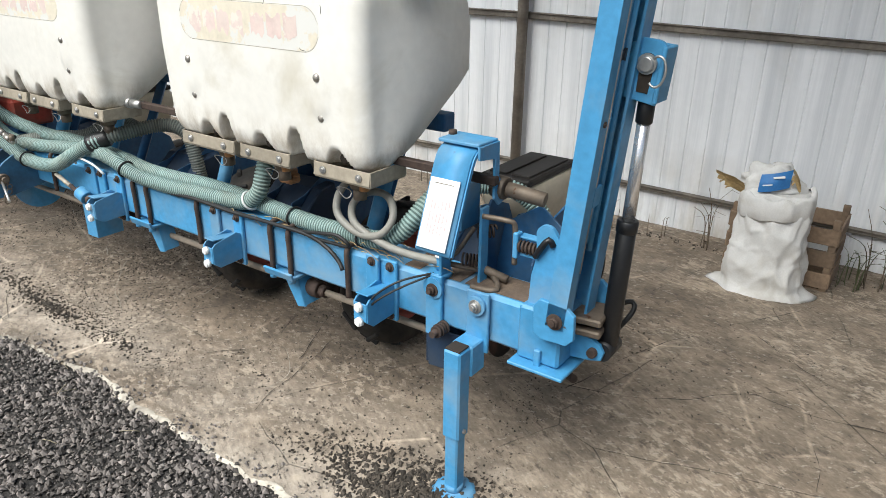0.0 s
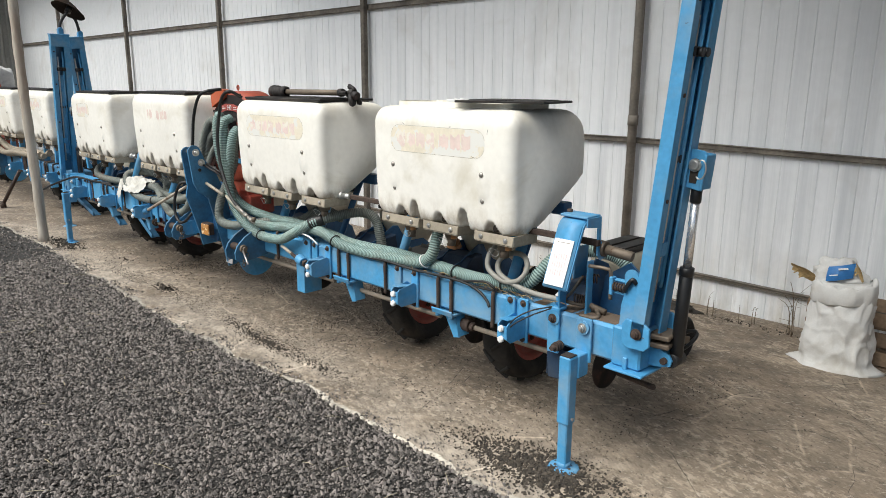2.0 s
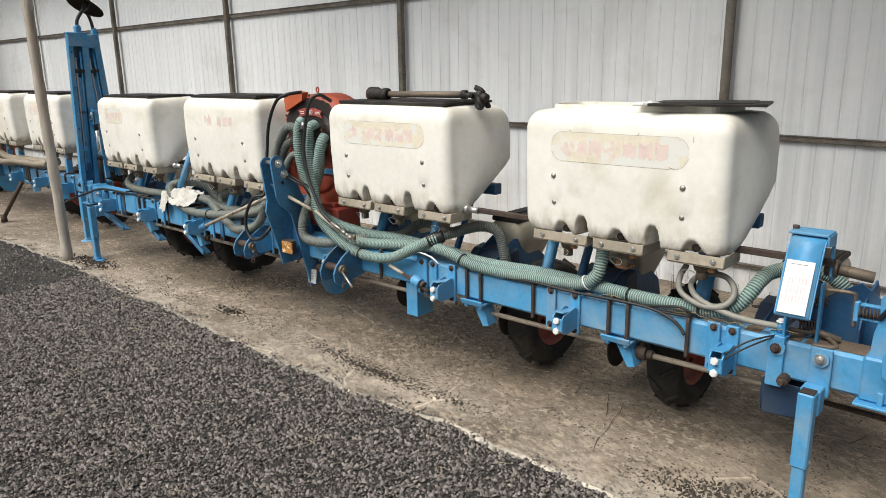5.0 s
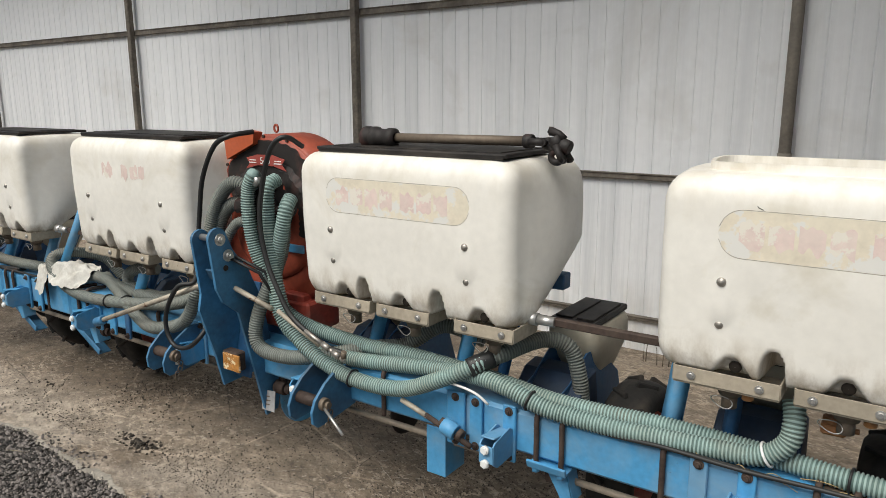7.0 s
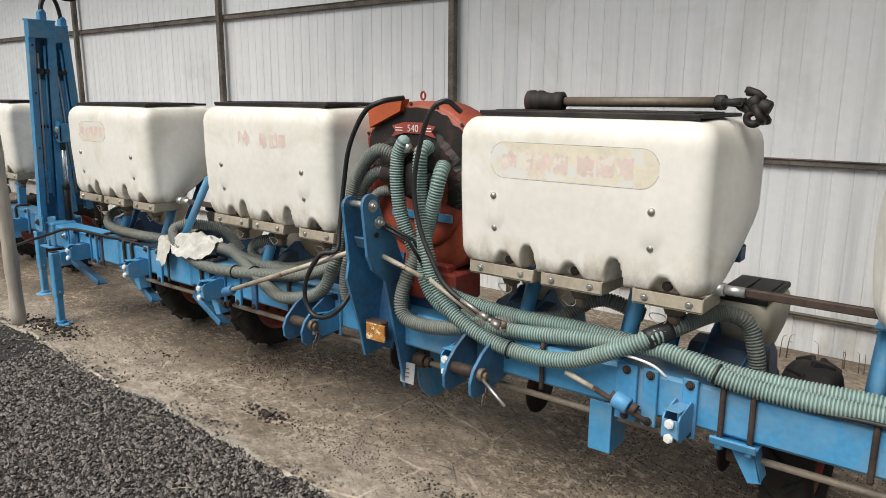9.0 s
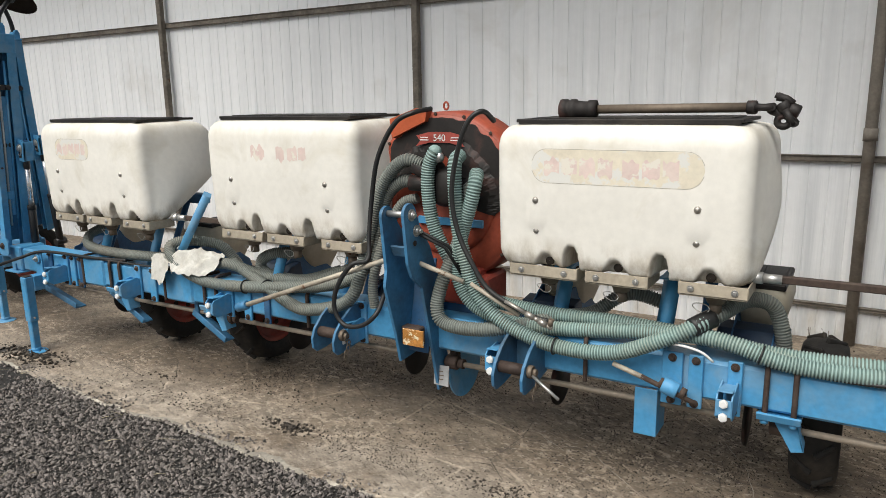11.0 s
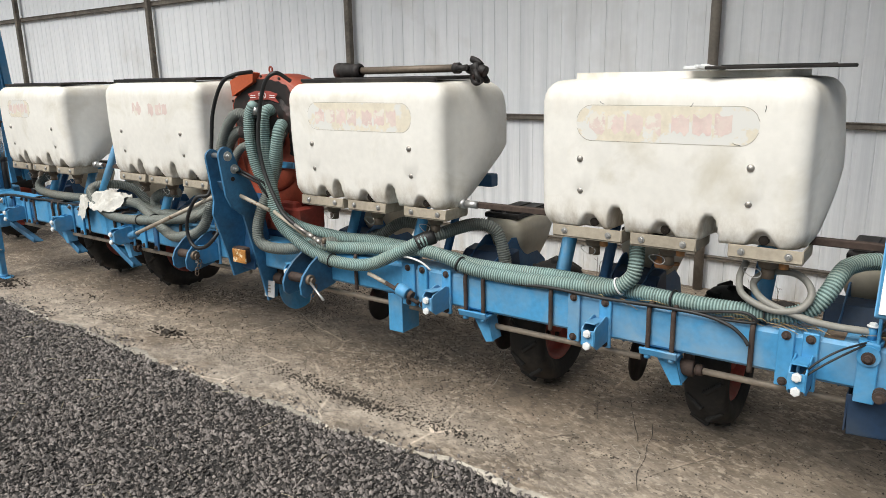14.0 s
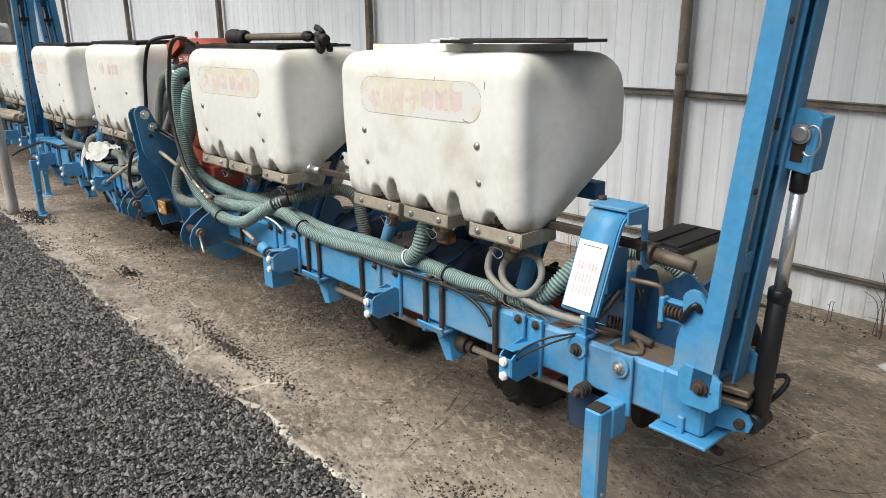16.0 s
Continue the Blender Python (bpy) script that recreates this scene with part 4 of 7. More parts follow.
for x in (-1.68, -2.60, -3.95, -5.38, -6.29):
    bm = B()
    cyl(bm, (x - 0.03, 1.635, 0.42), (x + 0.03, 1.635, 0.42), 0.032, 16, ch=0.004)
    box(bm, (x, 1.66, 0.455), (0.03, 0.05, 0.075), None, 0.004)
    cyl(bm, (x + 0.035, 1.635, 0.42), (x + 0.06, 1.635, 0.42), 0.022, 12)
    part("bearing", bm, rusty, shaft, "rusty bearing block")

# hanging angle iron and its neighbour with the adjuster rod
bm = B()
box(bm, (-3.06, BEAM_F + 0.0, 0.40), (0.085, 0.008, 0.19), None, 0.002)
box(bm, (-3.02, BEAM_F + 0.06, 0.40), (0.008, 0.13, 0.19), None, 0.002)
part("hanging_angle", bm, blue, beam, "blue angle iron hanging under the beam")
p = clamp_plate(-2.965, beam, 0.075, True)
bm = B()
cyl(bm, (-0.02, -0.055, -0.01), (0.035, -0.055, -0.028), 0.03, 18, ch=0.003)
part("rod_guide", bm, blue, p)
bm = B()
cyl(bm, (-0.21, -0.05, 0.035), (-0.09, -0.052, 0.0), 0.010, 10)
part("adjuster_rod", bm, worn_rod, p, "pale worn adjuster rod")
bm = B()
cyl(bm, (-0.10, -0.052, 0.004), (0.10, -0.06, -0.06), 0.010, 8)
for k in (-0.03, 0.045):
    cyl(bm, (k, -0.055, -0.012 - k * 0.3), (k + 0.018, -0.056, -0.018 - k * 0.3), 0.02, 6)
part("threaded_rod", bm, rusty, p)

# upright posts that carry the tanks, leaning back, and the long stay between two of them
for x, y in ((-2.25, 1.70), (-1.46, 1.70), (-3.475, 1.70), (-3.04, 1.70), (-5.01, 1.62), (-4.62, 1.70), (-6.52, 1.66), (-6.10, 1.70)):
    bm = B()
    sweep(bm, [(0, 0, 0.64), (0.01, 0.09, 0.885)], 0.034, 4)
    box(bm, (0.01, 0.10, 0.893), (0.08, 0.14, 0.008), None, 0.002)
    part("tank_post", bm, blue, beam, m=pose(x, y, 0))
bm = B()
sweep(bm, [(-5.84, BY - 0.01, 0.64), (-5.50, BY + 0.0, 1.10)], 0.030, 4)
part("tank_stay", bm, blue, beam)

# rail behind the tanks
rail = thing("rear_frame_rail", "blue square frame rail behind the tanks", "frame rail", loc=(0, 0, 0))
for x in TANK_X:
    part("rail_tube", box(B(), (x, 1.94, 1.022), (0.95, 0.06, 0.06), None, 0.005), shaded_blue, rail)
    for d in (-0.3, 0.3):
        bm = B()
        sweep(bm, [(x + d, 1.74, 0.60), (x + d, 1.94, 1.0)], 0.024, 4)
        part("stay", bm, shaded_blue, rail)


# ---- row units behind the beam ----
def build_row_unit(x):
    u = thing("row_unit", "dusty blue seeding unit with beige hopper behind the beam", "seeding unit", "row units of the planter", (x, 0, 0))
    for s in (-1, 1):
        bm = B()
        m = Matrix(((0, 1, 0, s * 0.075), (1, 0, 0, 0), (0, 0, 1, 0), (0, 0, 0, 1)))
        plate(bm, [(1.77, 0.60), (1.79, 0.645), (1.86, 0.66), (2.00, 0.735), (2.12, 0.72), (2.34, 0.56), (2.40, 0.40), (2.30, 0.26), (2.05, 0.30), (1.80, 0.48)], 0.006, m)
        part("side_plate", bm, shaded_blue, u)
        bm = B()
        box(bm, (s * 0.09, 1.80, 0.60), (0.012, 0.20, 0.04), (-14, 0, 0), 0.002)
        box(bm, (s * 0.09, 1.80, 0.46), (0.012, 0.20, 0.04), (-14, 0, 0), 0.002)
        part("link_arm", bm, shaded_blue, u)
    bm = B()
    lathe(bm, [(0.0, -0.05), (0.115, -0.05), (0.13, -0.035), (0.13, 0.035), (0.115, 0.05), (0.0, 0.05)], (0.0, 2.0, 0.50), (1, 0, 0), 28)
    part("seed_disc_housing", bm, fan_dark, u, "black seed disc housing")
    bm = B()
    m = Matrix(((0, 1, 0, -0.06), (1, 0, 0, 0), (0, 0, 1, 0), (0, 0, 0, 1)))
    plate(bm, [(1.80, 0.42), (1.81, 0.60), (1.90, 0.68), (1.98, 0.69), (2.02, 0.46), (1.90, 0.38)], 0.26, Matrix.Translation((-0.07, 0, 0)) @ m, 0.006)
    part("drive_cover", bm, cover_shade_blue, u, "blue sheet cover, painted dark for shade")
    # hopper: rounded shoulders, tapering down and back
    bm = B()
    rings = []
    for z, hx, y0, y1 in ((0.54, 0.055, 2.16, 2.30), (0.60, 0.075, 2.12, 2.34), (0.68, 0.098, 2.06, 2.38), (0.74, 0.108, 2.03, 2.395), (0.79, 0.106, 2.02, 2.395), (0.812, 0.098, 2.025, 2.385), (0.822, 0.092, 2.03, 2.375)):
        r = 0.045
        pts = []
        for cx, cy, a0 in ((hx - r, y0 + r, -90), (hx - r, y1 - r, 0), (-hx + r, y1 - r, 90), (-hx + r, y0 + r, 180)):
            for k in range(5):
                a = radians(a0 + 22.5 * k)
                pts.append((cx + r * math.cos(a), cy + r * math.sin(a), z))
        rings.append([bm.verts.new(q) for q in pts])
    for r0, r1 in zip(rings, rings[1:]):
        n = len(r0)
        for k in range(n):
            bm.faces.new((r0[k], r0[(k + 1) % n], r1[(k + 1) % n], r1[k])).smooth = True
    bm.faces.new(rings[-1])
    bm.faces.new(rings[0][::-1])
    part("hopper", bm, hopper_beige, u, "beige plastic seed hopper")
    bm = B()
    box(bm, (0, 2.20, 0.832), (0.192, 0.355, 0.026), None, 0.010)
    for sx in (-0.044, 0.044):
        box(bm, (sx, 2.20, 0.847), (0.070, 0.29, 0.009), None, 0.004)
    part("lid", bm, lid_black, u, "ribbed black hopper lid")
    bm = B()
    lathe(bm, [(0.0, -0.006), (0.12, -0.006), (0.122, 0), (0.12, 0.006), (0, 0.006)], (-0.02, 2.12, 0.22), (1, 0, 0), 28)
    part("coulter_disc", bm, fan_dark, u, "dark worn coulter disc")
    bm = B()
    lathe(bm, [(0.0, -0.02), (0.08, -0.02), (0.09, -0.035), (0.12, -0.04), (0.14, -0.025), (0.145, 0), (0.14, 0.025), (0.12, 0.04), (0.09, 0.035), (0.08, 0.02), (0.0, 0.02)], (-0.11, 3.08, 0.093), (1, 0, 0), 28)
    part("press_wheel", bm, rubber, u, "black rubber press wheel")
    bm = B()
    box(bm, (-0.055, 2.68, 0.22), (0.012, 0.86, 0.045), (-17, 0, 0), 0.002)
    cyl(bm, (-0.11, 3.08, 0.093), (-0.05, 3.08, 0.093), 0.014, 10)
    part("press_arm", bm, brown_steel, u)
    return u


unit = build_row_unit(-1.14)
for x in (-2.02, -2.74, -3.6, -4.44, -5.28, -6.02, -6.96):
    copy_thing(unit, pose(x, 0, 0))

# ---- the far planter: beam fittings repeated in plainer form ----
for x in (-1.3, -2.0, -2.75, -3.6, -4.4, -5.3):
    unit_bracket(x, far_beam)
for x in (-1.5, -1.8, -2.3, -2.6, -3.2, -4.8):
    u_bolt(x, far_beam)
for x in [v + d for v in TANK_X for d in (-0.19, 0.21)]:
    bm = B()
    box(bm, (0, 0.0, 0.755), (0.042, 0.06, 0.25), (0, 6, 0), 0.004)
    box(bm, (0.0, 0.02, 0.895), (0.09, 0.16, 0.008), None, 0.002)
    part("tank_post", bm, blue, far_beam, m=pose(x, BY, 0))
for x in (-1.765, -2.597):
    double_clamp(x, far_beam)

# ---- marker masts ----
def build_mast(loc):
    """A folded row-marker arm standing upright at the end of the beam; local origin at its hinge."""
    t = thing("marker_mast", "bright blue folded row-marker arm standing upright at the beam end", "marker arm", "marker masts", loc)
    lean = 5.0
    m = pose(0, 0, 0, 0, lean, 0)
    top = 1.42
    up = Matrix(((1, 0, 0, 0), (0, 0, 1, 0), (0, 1, 0, 0), (0, 0, 0, 1)))
    bm = B()
    plate(bm, [(-0.029, 0.036), (-0.029, -0.005), (0.023, -0.005), (0.023, 0.036), (0.016, 0.036), (0.016, 0.005), (-0.022, 0.005), (-0.022, 0.036)], top, up, 0.001)
    part("front_rail", bm, blue, t, m=m)
    bm = B()
    plate(bm, [(-0.028, 0.112), (-0.028, 0.168), (0.034, 0.168), (0.034, 0.112), (0.027, 0.112), (0.027, 0.160), (-0.021, 0.160), (-0.021, 0.112)], top, up, 0.001)
    part("rear_rail", bm, blue, t, m=m)
    bm = B()
    box(bm, (0.03, 0.082, top - 0.06), (0.012, 0.175, 0.12), None, 0.003)
    box(bm, (0.0, 0.082, top - 0.005), (0.075, 0.185, 0.012), None, 0.003)
    part("top_plate", bm, blue, t, m=m)
    bm = B()
    box(bm, (0.018, 0.075, 0), (0.028, 0.085, 0.034), None, 0.004)
    for y in (0.055, 0.095):
        cyl(bm, (0.036, y, 0), (0.05, y, 0), 0.016, 10)
    clamp = part("cross_clamp", bm, black, t, "black cross clamp", m=m @ pose(0, 0, 1.08))
    again("cross_clamp", clamp, t, m @ pose(-0.034, 0, 0.70), "black cross clamp")
    for y, r, z0, z1, mt, nm in ((0.052, 0.008, 0.15, 1.2, steel, "guide_rod"), (0.098, 0.008, 0.2, 1.25, blue, "guide_rod")):
        bm = B()
        cyl(bm, (0.012, y, z0), (0.012, y, z1), r, 10)
        part(nm, bm, mt, t, m=m)
    # recessed web between the rails, with a sliding channel and its stop
    part("web", box(B(), (-0.025, 0.074, 0.72), (0.006, 0.075, 1.36), None, 0.001), grimy_shaded_blue, t, m=m)
    bm = B()
    box(bm, (-0.006, 0.078, 0.62), (0.030, 0.030, 0.80), None, 0.003)
    box(bm, (0.004, 0.062, 0.36), (0.036, 0.046, 0.055), None, 0.003)
    part("sliding_channel", bm, blue, t, m=m)
    bm = B()
    for z in (0.44, 0.86):
        box(bm, (-0.006, 0.052, z), (0.02, 0.016, 0.13), None, 0.003)
    part("slot_block", bm, black, t, m=m)
    for z in (0.55, 0.93, 1.25):
        part("rail_bolt", hexbolt(B(), (0, 0, 0), (1, 0, 0), 0.005, 0.005), rusty, t, m=m @ pose(0.023, 0.018, z))
    # slotted bracket that takes the ram's head
    bm = B()
    plate(bm, [(-0.025, 0.60), (0.09, 0.59), (0.096, 0.60), (0.096, 0.715)] + arc(0.07, 0.712, 0.026, 0, 90, 4) + [(0.03, 0.738), (0.025, 0.725), (-0.025, 0.722)], 0.012, Matrix.Translation((0, 0.128, 0)))
    box(bm, (0.090, 0.16, 0.66), (0.012, 0.075, 0.13), None, 0.003)
    box(bm, (0.045, 0.195, 0.66), (0.10, 0.012, 0.13), None, 0.003)
    part("slotted_bracket", bm, blue, t, m=m)
    bm = B()
    plate(bm, [(0.041, 0.615), (0.069, 0.615), (0.072, 0.68)] + arc(0.055, 0.685, 0.022, 0, 180, 8) + [(0.038, 0.68)], 0.004, Matrix.Translation((0, 0.1255, 0)), 0.0008)
    part("slot", bm, hole_shade, t, "dark plate painted as the shade in a keyhole slot", m=m)
    bm = B()
    cyl(bm, (0.055, 0.135, 0.682), (0.055, 0.112, 0.682), 0.0185, 18, ch=0.003)
    cyl(bm, (0.055, 0.135, 0.682), (0.055, 0.120, 0.682), 0.024, 18)
    part("ram_pin", bm, steel, t, "pale steel pin head", m=m)
    bm = B()
    ring = [(0.088 + 0.020 * math.cos(a), 0.105, 0.672 + 0.035 * math.sin(a)) for a in [radians(-130 + 20 * k) for k in range(14)]]
    sweep(bm, ring, 0.003, 6)
    part("pin_ring", bm, steel, t, m=m)
    # hydraulic ram
    bm = B()
    cyl(bm, (0.088, 0.16, -0.09), (0.102, 0.16, 0.275), 0.0255, 18, ch=0.004)
    cyl(bm, (0.1005, 0.16, 0.245), (0.102, 0.16, 0.28), 0.028, 18, ch=0.003)
    cyl(bm, (0.085, 0.12, -0.10), (0.085, 0.20, -0.10), 0.028, 14)
    part("ram_barrel", bm, black, t, "black hydraulic ram barrel")
    bm = B()
    cyl(bm, (0.102, 0.16, 0.275), (0.112, 0.16, 0.56), 0.0165, 18)
    part("ram_rod", bm, chrome, t, "polished chrome ram rod")
    bm = B()
    cyl(bm, (0.111, 0.16, 0.53), (0.113, 0.16, 0.59), 0.021, 14, ch=0.003)
    box(bm, (0.113, 0.16, 0.60), (0.045, 0.045, 0.03), None, 0.004)
    part("ram_head", bm, black, t)
    return t


def build_hinge(x, s, group="beam ends"):
    """The foot of a mast: end plate, ears and hinge bolt at the end of the beam."""
    t = thing("mast_hinge", "blue hinge bracket with pivot bolt at the beam end", "hinge bracket", group, (x, 0, 0))
    bm = B()
    m = Matrix()
    outline = [(-0.062, 0.612), (-0.066, 0.69), (-0.05, 0.712), (0.03, 0.708), (0.052, 0.69), (0.055, 0.622), (0.035, 0.600), (-0.04, 0.598)]
    plate(bm, [(px * s, pz) for px, pz in outline], 0.014, Matrix.Translation((0, 1.520, 0)))
    part("ear", bm, blue, t)
    bm = B()
    plate(bm, [(px * s, pz) for px, pz in outline], 0.014, Matrix.Translation((0, 1.735, 0)))
    part("ear", bm, blue, t)
    bm = B()
    box(bm, (-0.055 * s, 1.605, 0.486), (0.17, 0.16, 0.010), None, 0.003)
    box(bm, (-0.065 * s, 1.645, 0.575), (0.13, 0.172, 0.166), None, 0.008)
    box(bm, (-0.06 * s, 1.553, 0.515), (0.02, 0.012, 0.05), None, 0.003)
    part("foot_plate", bm, blue, t)
    bm = B()
    hexbolt(bm, (0, 1.518, 0.662), (0, -1, 0), 0.015, 0.013, 0.005)
    part("hinge_bolt", bm, rusty, t, "rusty hinge bolt")
    bm = B()
    for y in (1.632, 1.715):
        bm = B()
        plate(bm, [(-0.05 * s, 0.50), (0.06 * s, 0.512), (0.092 * s, 0.522), (0.098 * s, 0.545), (0.085 * s, 0.568), (0.03 * s, 0.59), (-0.05 * s, 0.59)], 0.012, Matrix.Translation((0, y, 0)))
        part("ram_lug", bm, blue, t)
    part("lug_pin", cyl(B(), (0.068 * s, 1.615, 0.542), (0.068 * s, 1.745, 0.542), 0.014, 12, ch=0.002), rusty, t)
    bm = B()
    for z in (0.60, 0.635):
        box(bm, (0.03 * s, 1.67, z), (0.10, 0.12, 0.020), (0, 0, 8 * s), 0.005)
    part("pivot_block", bm, brown_steel, t, "dirty steel pivot blocks")
    return t


MAST_Z = 0.64
mast = build_mast((-0.672, 1.525, MAST_Z))
copy_thing(mast, pose(-7.46, 1.555, MAST_Z))
copy_thing(mast, pose(-7.86, 1.96, MAST_Z, 5.5, 0, 0))
build_hinge(-0.673, 1)
build_hinge(-7.42, -1)


def build_marker_disc(loc, dy, up, axis):
    """A dished disc on a bent arm; dy and up place the disc over the clamp."""
    t = thing("marker_disc", "rusty dished marker disc on a short arm atop the mast", "disc", "marker discs", loc)
    bm = B()
    lathe(bm, [(0.0, 0.040), (0.05, 0.036), (0.10, 0.020), (0.160, -0.008), (0.163, -0.012), (0.10, 0.012), (0.05, 0.028), (0.0, 0.032)], (0, dy, up), axis, 32)
    part("disc", bm, disc_iron, t, "dark rusty dished disc")
    bm = B()
    sweep(bm, spline([(0, 0, 0), (-0.015, dy * 0.15, up * 0.45), (0.0, dy * 0.85, up - 0.02)], 0.02), 0.015, 10)
    cyl(bm, V(0, dy, up) - V(*axis).normalized() * 0.03, V(0, dy, up) + V(*axis).normalized() * 0.055, 0.03, 12)
    part("disc_arm", bm, black, t)
    bm = B()
    box(bm, (0, 0, 0.02), (0.05, 0.05, 0.06), None, 0.005)
    cyl(bm, (-0.03, 0, 0.05), (0.03, 0, 0.05), 0.014, 8)
    part("disc_clamp", bm, blue, t)
    return t


disc = build_marker_disc((-7.35, 1.66, MAST_Z + 1.42), 0.10, 0.235, (-0.12, 0.5, 0.85))
build_marker_disc((-7.755, 1.98, MAST_Z + 1.42), -0.12, 0.335, (0.20, 0.40, 0.88))
copy_thing(disc, pose(-0.61, 1.66, MAST_Z + 1.42))


# ---- jack stands ----
def build_jack(loc, label="blue square-tube jack stand with round foot plate"):
    t = thing("jack_stand", label, "jack stand", "jack stands", loc)
    bm = B()
    box(bm, (0, 0, 0.36), (0.058, 0.058, 0.30), None, 0.006)
    part("outer_tube", bm, blue, t)
    bm = B()
    box(bm, (0, 0, 0.15), (0.046, 0.046, 0.28), None, 0.005)
    part("inner_leg", bm, blue, t)
    bm = B()
    lathe(bm, [(0.0, 0.010), (0.055, 0.010), (0.068, 0.004), (0.07, 0.0), (0.0, 0.0)], (0, 0, 0), (0, 0, 1), 24)
    cyl(bm, (0, 0, 0.008), (0, 0, 0.03), 0.03, 12)
    part("foot", bm, blue, t, "round blue foot plate")
    bm = B()
    box(bm, (0.0, 0.0, 0.512), (0.05, 0.05, 0.005), None, 0.001)
    part("top_hole", bm, hole_shade, t)
    bm = B()
    box(bm, (0.0, 0.06, 0.46), (0.07, 0.07, 0.10), None, 0.004)
    box(bm, (0.01, 0.09, 0.56), (0.075, 0.012, 0.19), None, 0.004)
    cyl(bm, (0.01, 0.086, 0.615), (0.01, 0.072, 0.615), 0.03, 18)
    part("bracket", bm, blue, t)
    part("bolt", hexbolt(B(), (0.01, 0.072, 0.615), (0, -1, 0), 0.014, 0.012, 0.008), steel, t)
    bm = B()
    cyl(bm, (-0.035, 0, 0.235), (0.035, 0, 0.235), 0.007, 8)
    part("pin", bm, steel, t)
    return t


jack = build_jack((-0.945, 1.472, 0))
copy_thing(jack, pose(-7.03, 1.44, 0))
copy_thing(jack, pose(-7.93, 1.72, 0))

# blue guard hanging under the beam beside the jack, its shade in the colour
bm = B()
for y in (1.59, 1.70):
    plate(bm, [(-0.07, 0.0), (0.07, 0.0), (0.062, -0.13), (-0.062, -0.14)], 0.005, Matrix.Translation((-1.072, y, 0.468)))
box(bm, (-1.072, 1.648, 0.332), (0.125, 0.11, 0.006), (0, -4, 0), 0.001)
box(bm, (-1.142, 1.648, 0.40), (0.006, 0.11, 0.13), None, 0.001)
part("guard_box", bm, cover_shade_blue, beam, "blue open guard under the beam, painted dark for shade")

# ---- chart bracket and latch at the beam end ----
chart = thing("chart_guard", "curved blue sheet guard with a white printed chart", "guard", loc=(-1.03, 1.61, 0))
bm = B()
prof = [(-0.15, 0.785), (-0.122, 0.86), (-0.092, 0.94), (-0.064, 1.01), (-0.045, 1.042), (-0.015, 1.058), (0.05, 1.062)]
sheet = []
inner = spline([(px, 0, pz) for px, pz in prof], 0.012)
n = len(inner)
for off in (0.0, 0.006):
    sheet.append([[bm.verts.new((p.x + off, -0.06 + 0.115 * k, p.z - off)) for k in (0, 1)] for p in inner])
for s in sheet:
    for i in range(n - 1):
        bm.faces.new((s[i][0], s[i + 1][0], s[i + 1][1], s[i][1])).smooth = True
for k in (0, 1):
    for i in range(n - 1):
        bm.faces.new((sheet[0][i][k], sheet[0][i + 1][k], sheet[1][i + 1][k], sheet[1][i][k]))
for i in (0, n - 1):
    bm.faces.new((sheet[0][i][0], sheet[0][i][1], sheet[1][i][1], sheet[1][i][0]))
GUARD_TURN = pose(0, 0, 0, 0, 0, 90)
part("guard_sheet", bm, blue, chart, m=GUARD_TURN)
bm = B()
for y in (-0.062, 0.057):
    pts = [(p.x + 0.005, p.z) for p in inner] + [(p.x + 0.014, p.z - 0.006) for p in inner[::-1]]
    plate(bm, pts, 0.005, Matrix.Translation((0, y - 0.0025, 0)), 0.0005)
part("guard_flange", bm, blue, chart, m=GUARD_TURN)
bm = B()
a, b = V(-0.146, 0, 0.795), V(-0.076, 0, 0.98)
ang = math.degrees(math.atan2(b.x - a.x, b.z - a.z))
mid = (a + b) / 2
sheet_m = GUARD_TURN @ pose(mid.x - 0.008, 0, mid.z, 0, ang, 0)
paper_ob = part("chart_sheet", box(B(), (0, 0, 0), (0.003, 0.096, 0.196), None, 0.0005), paper, chart, "white printed sowing chart", m=sheet_m)
for c in range(6):
    for q in range(3):
        part("print_bar", box(B(), (-0.0022, -0.030 + 0.0115 * c, 0.025 - 0.034 * q), (0.001, 0.005, 0.026), None, 0.0002), ink_red, paper_ob)
part("print_bar", box(B(), (-0.0022, 0, 0.084), (0.001, 0.062, 0.0018), None, 0.0002), brown_steel, paper_ob)
bm = B()
box(bm, (0.02, 0, 1.068), (0.10, 0.135, 0.010), None, 0.003)
box(bm, (0.066, 0.0, 1.045), (0.010, 0.135, 0.04), None, 0.003)
m_side = Matrix(((1, 0, 0, 0), (0, 1, 0, -0.072), (0, 0, 1, 0), (0, 0, 0, 1)))
plate(bm, [(-0.03, 1.066), (0.07, 1.066), (0.075, 0.96), (0.12, 0.92), (0.12, 0.885), (0.08, 0.875), (0.055, 0.90), (0.05, 1.02), (-0.03, 1.03)], 0.008, m_side)
box(bm, (0.09, 0.035, 0.85), (0.10, 0.010, 0.14), None, 0.003)
box(bm, (-0.02, 0.045, 0.73), (0.05, 0.010, 0.20), None, 0.003)
box(bm, (0.03, -0.055, 0.75), (0.04, 0.010, 0.26), None, 0.003)
part("guard_stand", bm, blue, chart, m=GUARD_TURN)
bm = B()
cyl(bm, (0.03, 0.06, 1.07), (0.03, 0.06, 1.085), 0.012, 8)
part("guard_bolt", bm, rusty, chart, m=GUARD_TURN)
bm = B()
cyl(bm, (0.10, -0.04, 0.925), (0.10, -0.085, 0.922), 0.034, 14, ch=0.003)
cyl(bm, (0.10, -0.085, 0.922), (0.12, -0.20, 0.905), 0.022, 12, ch=0.002)
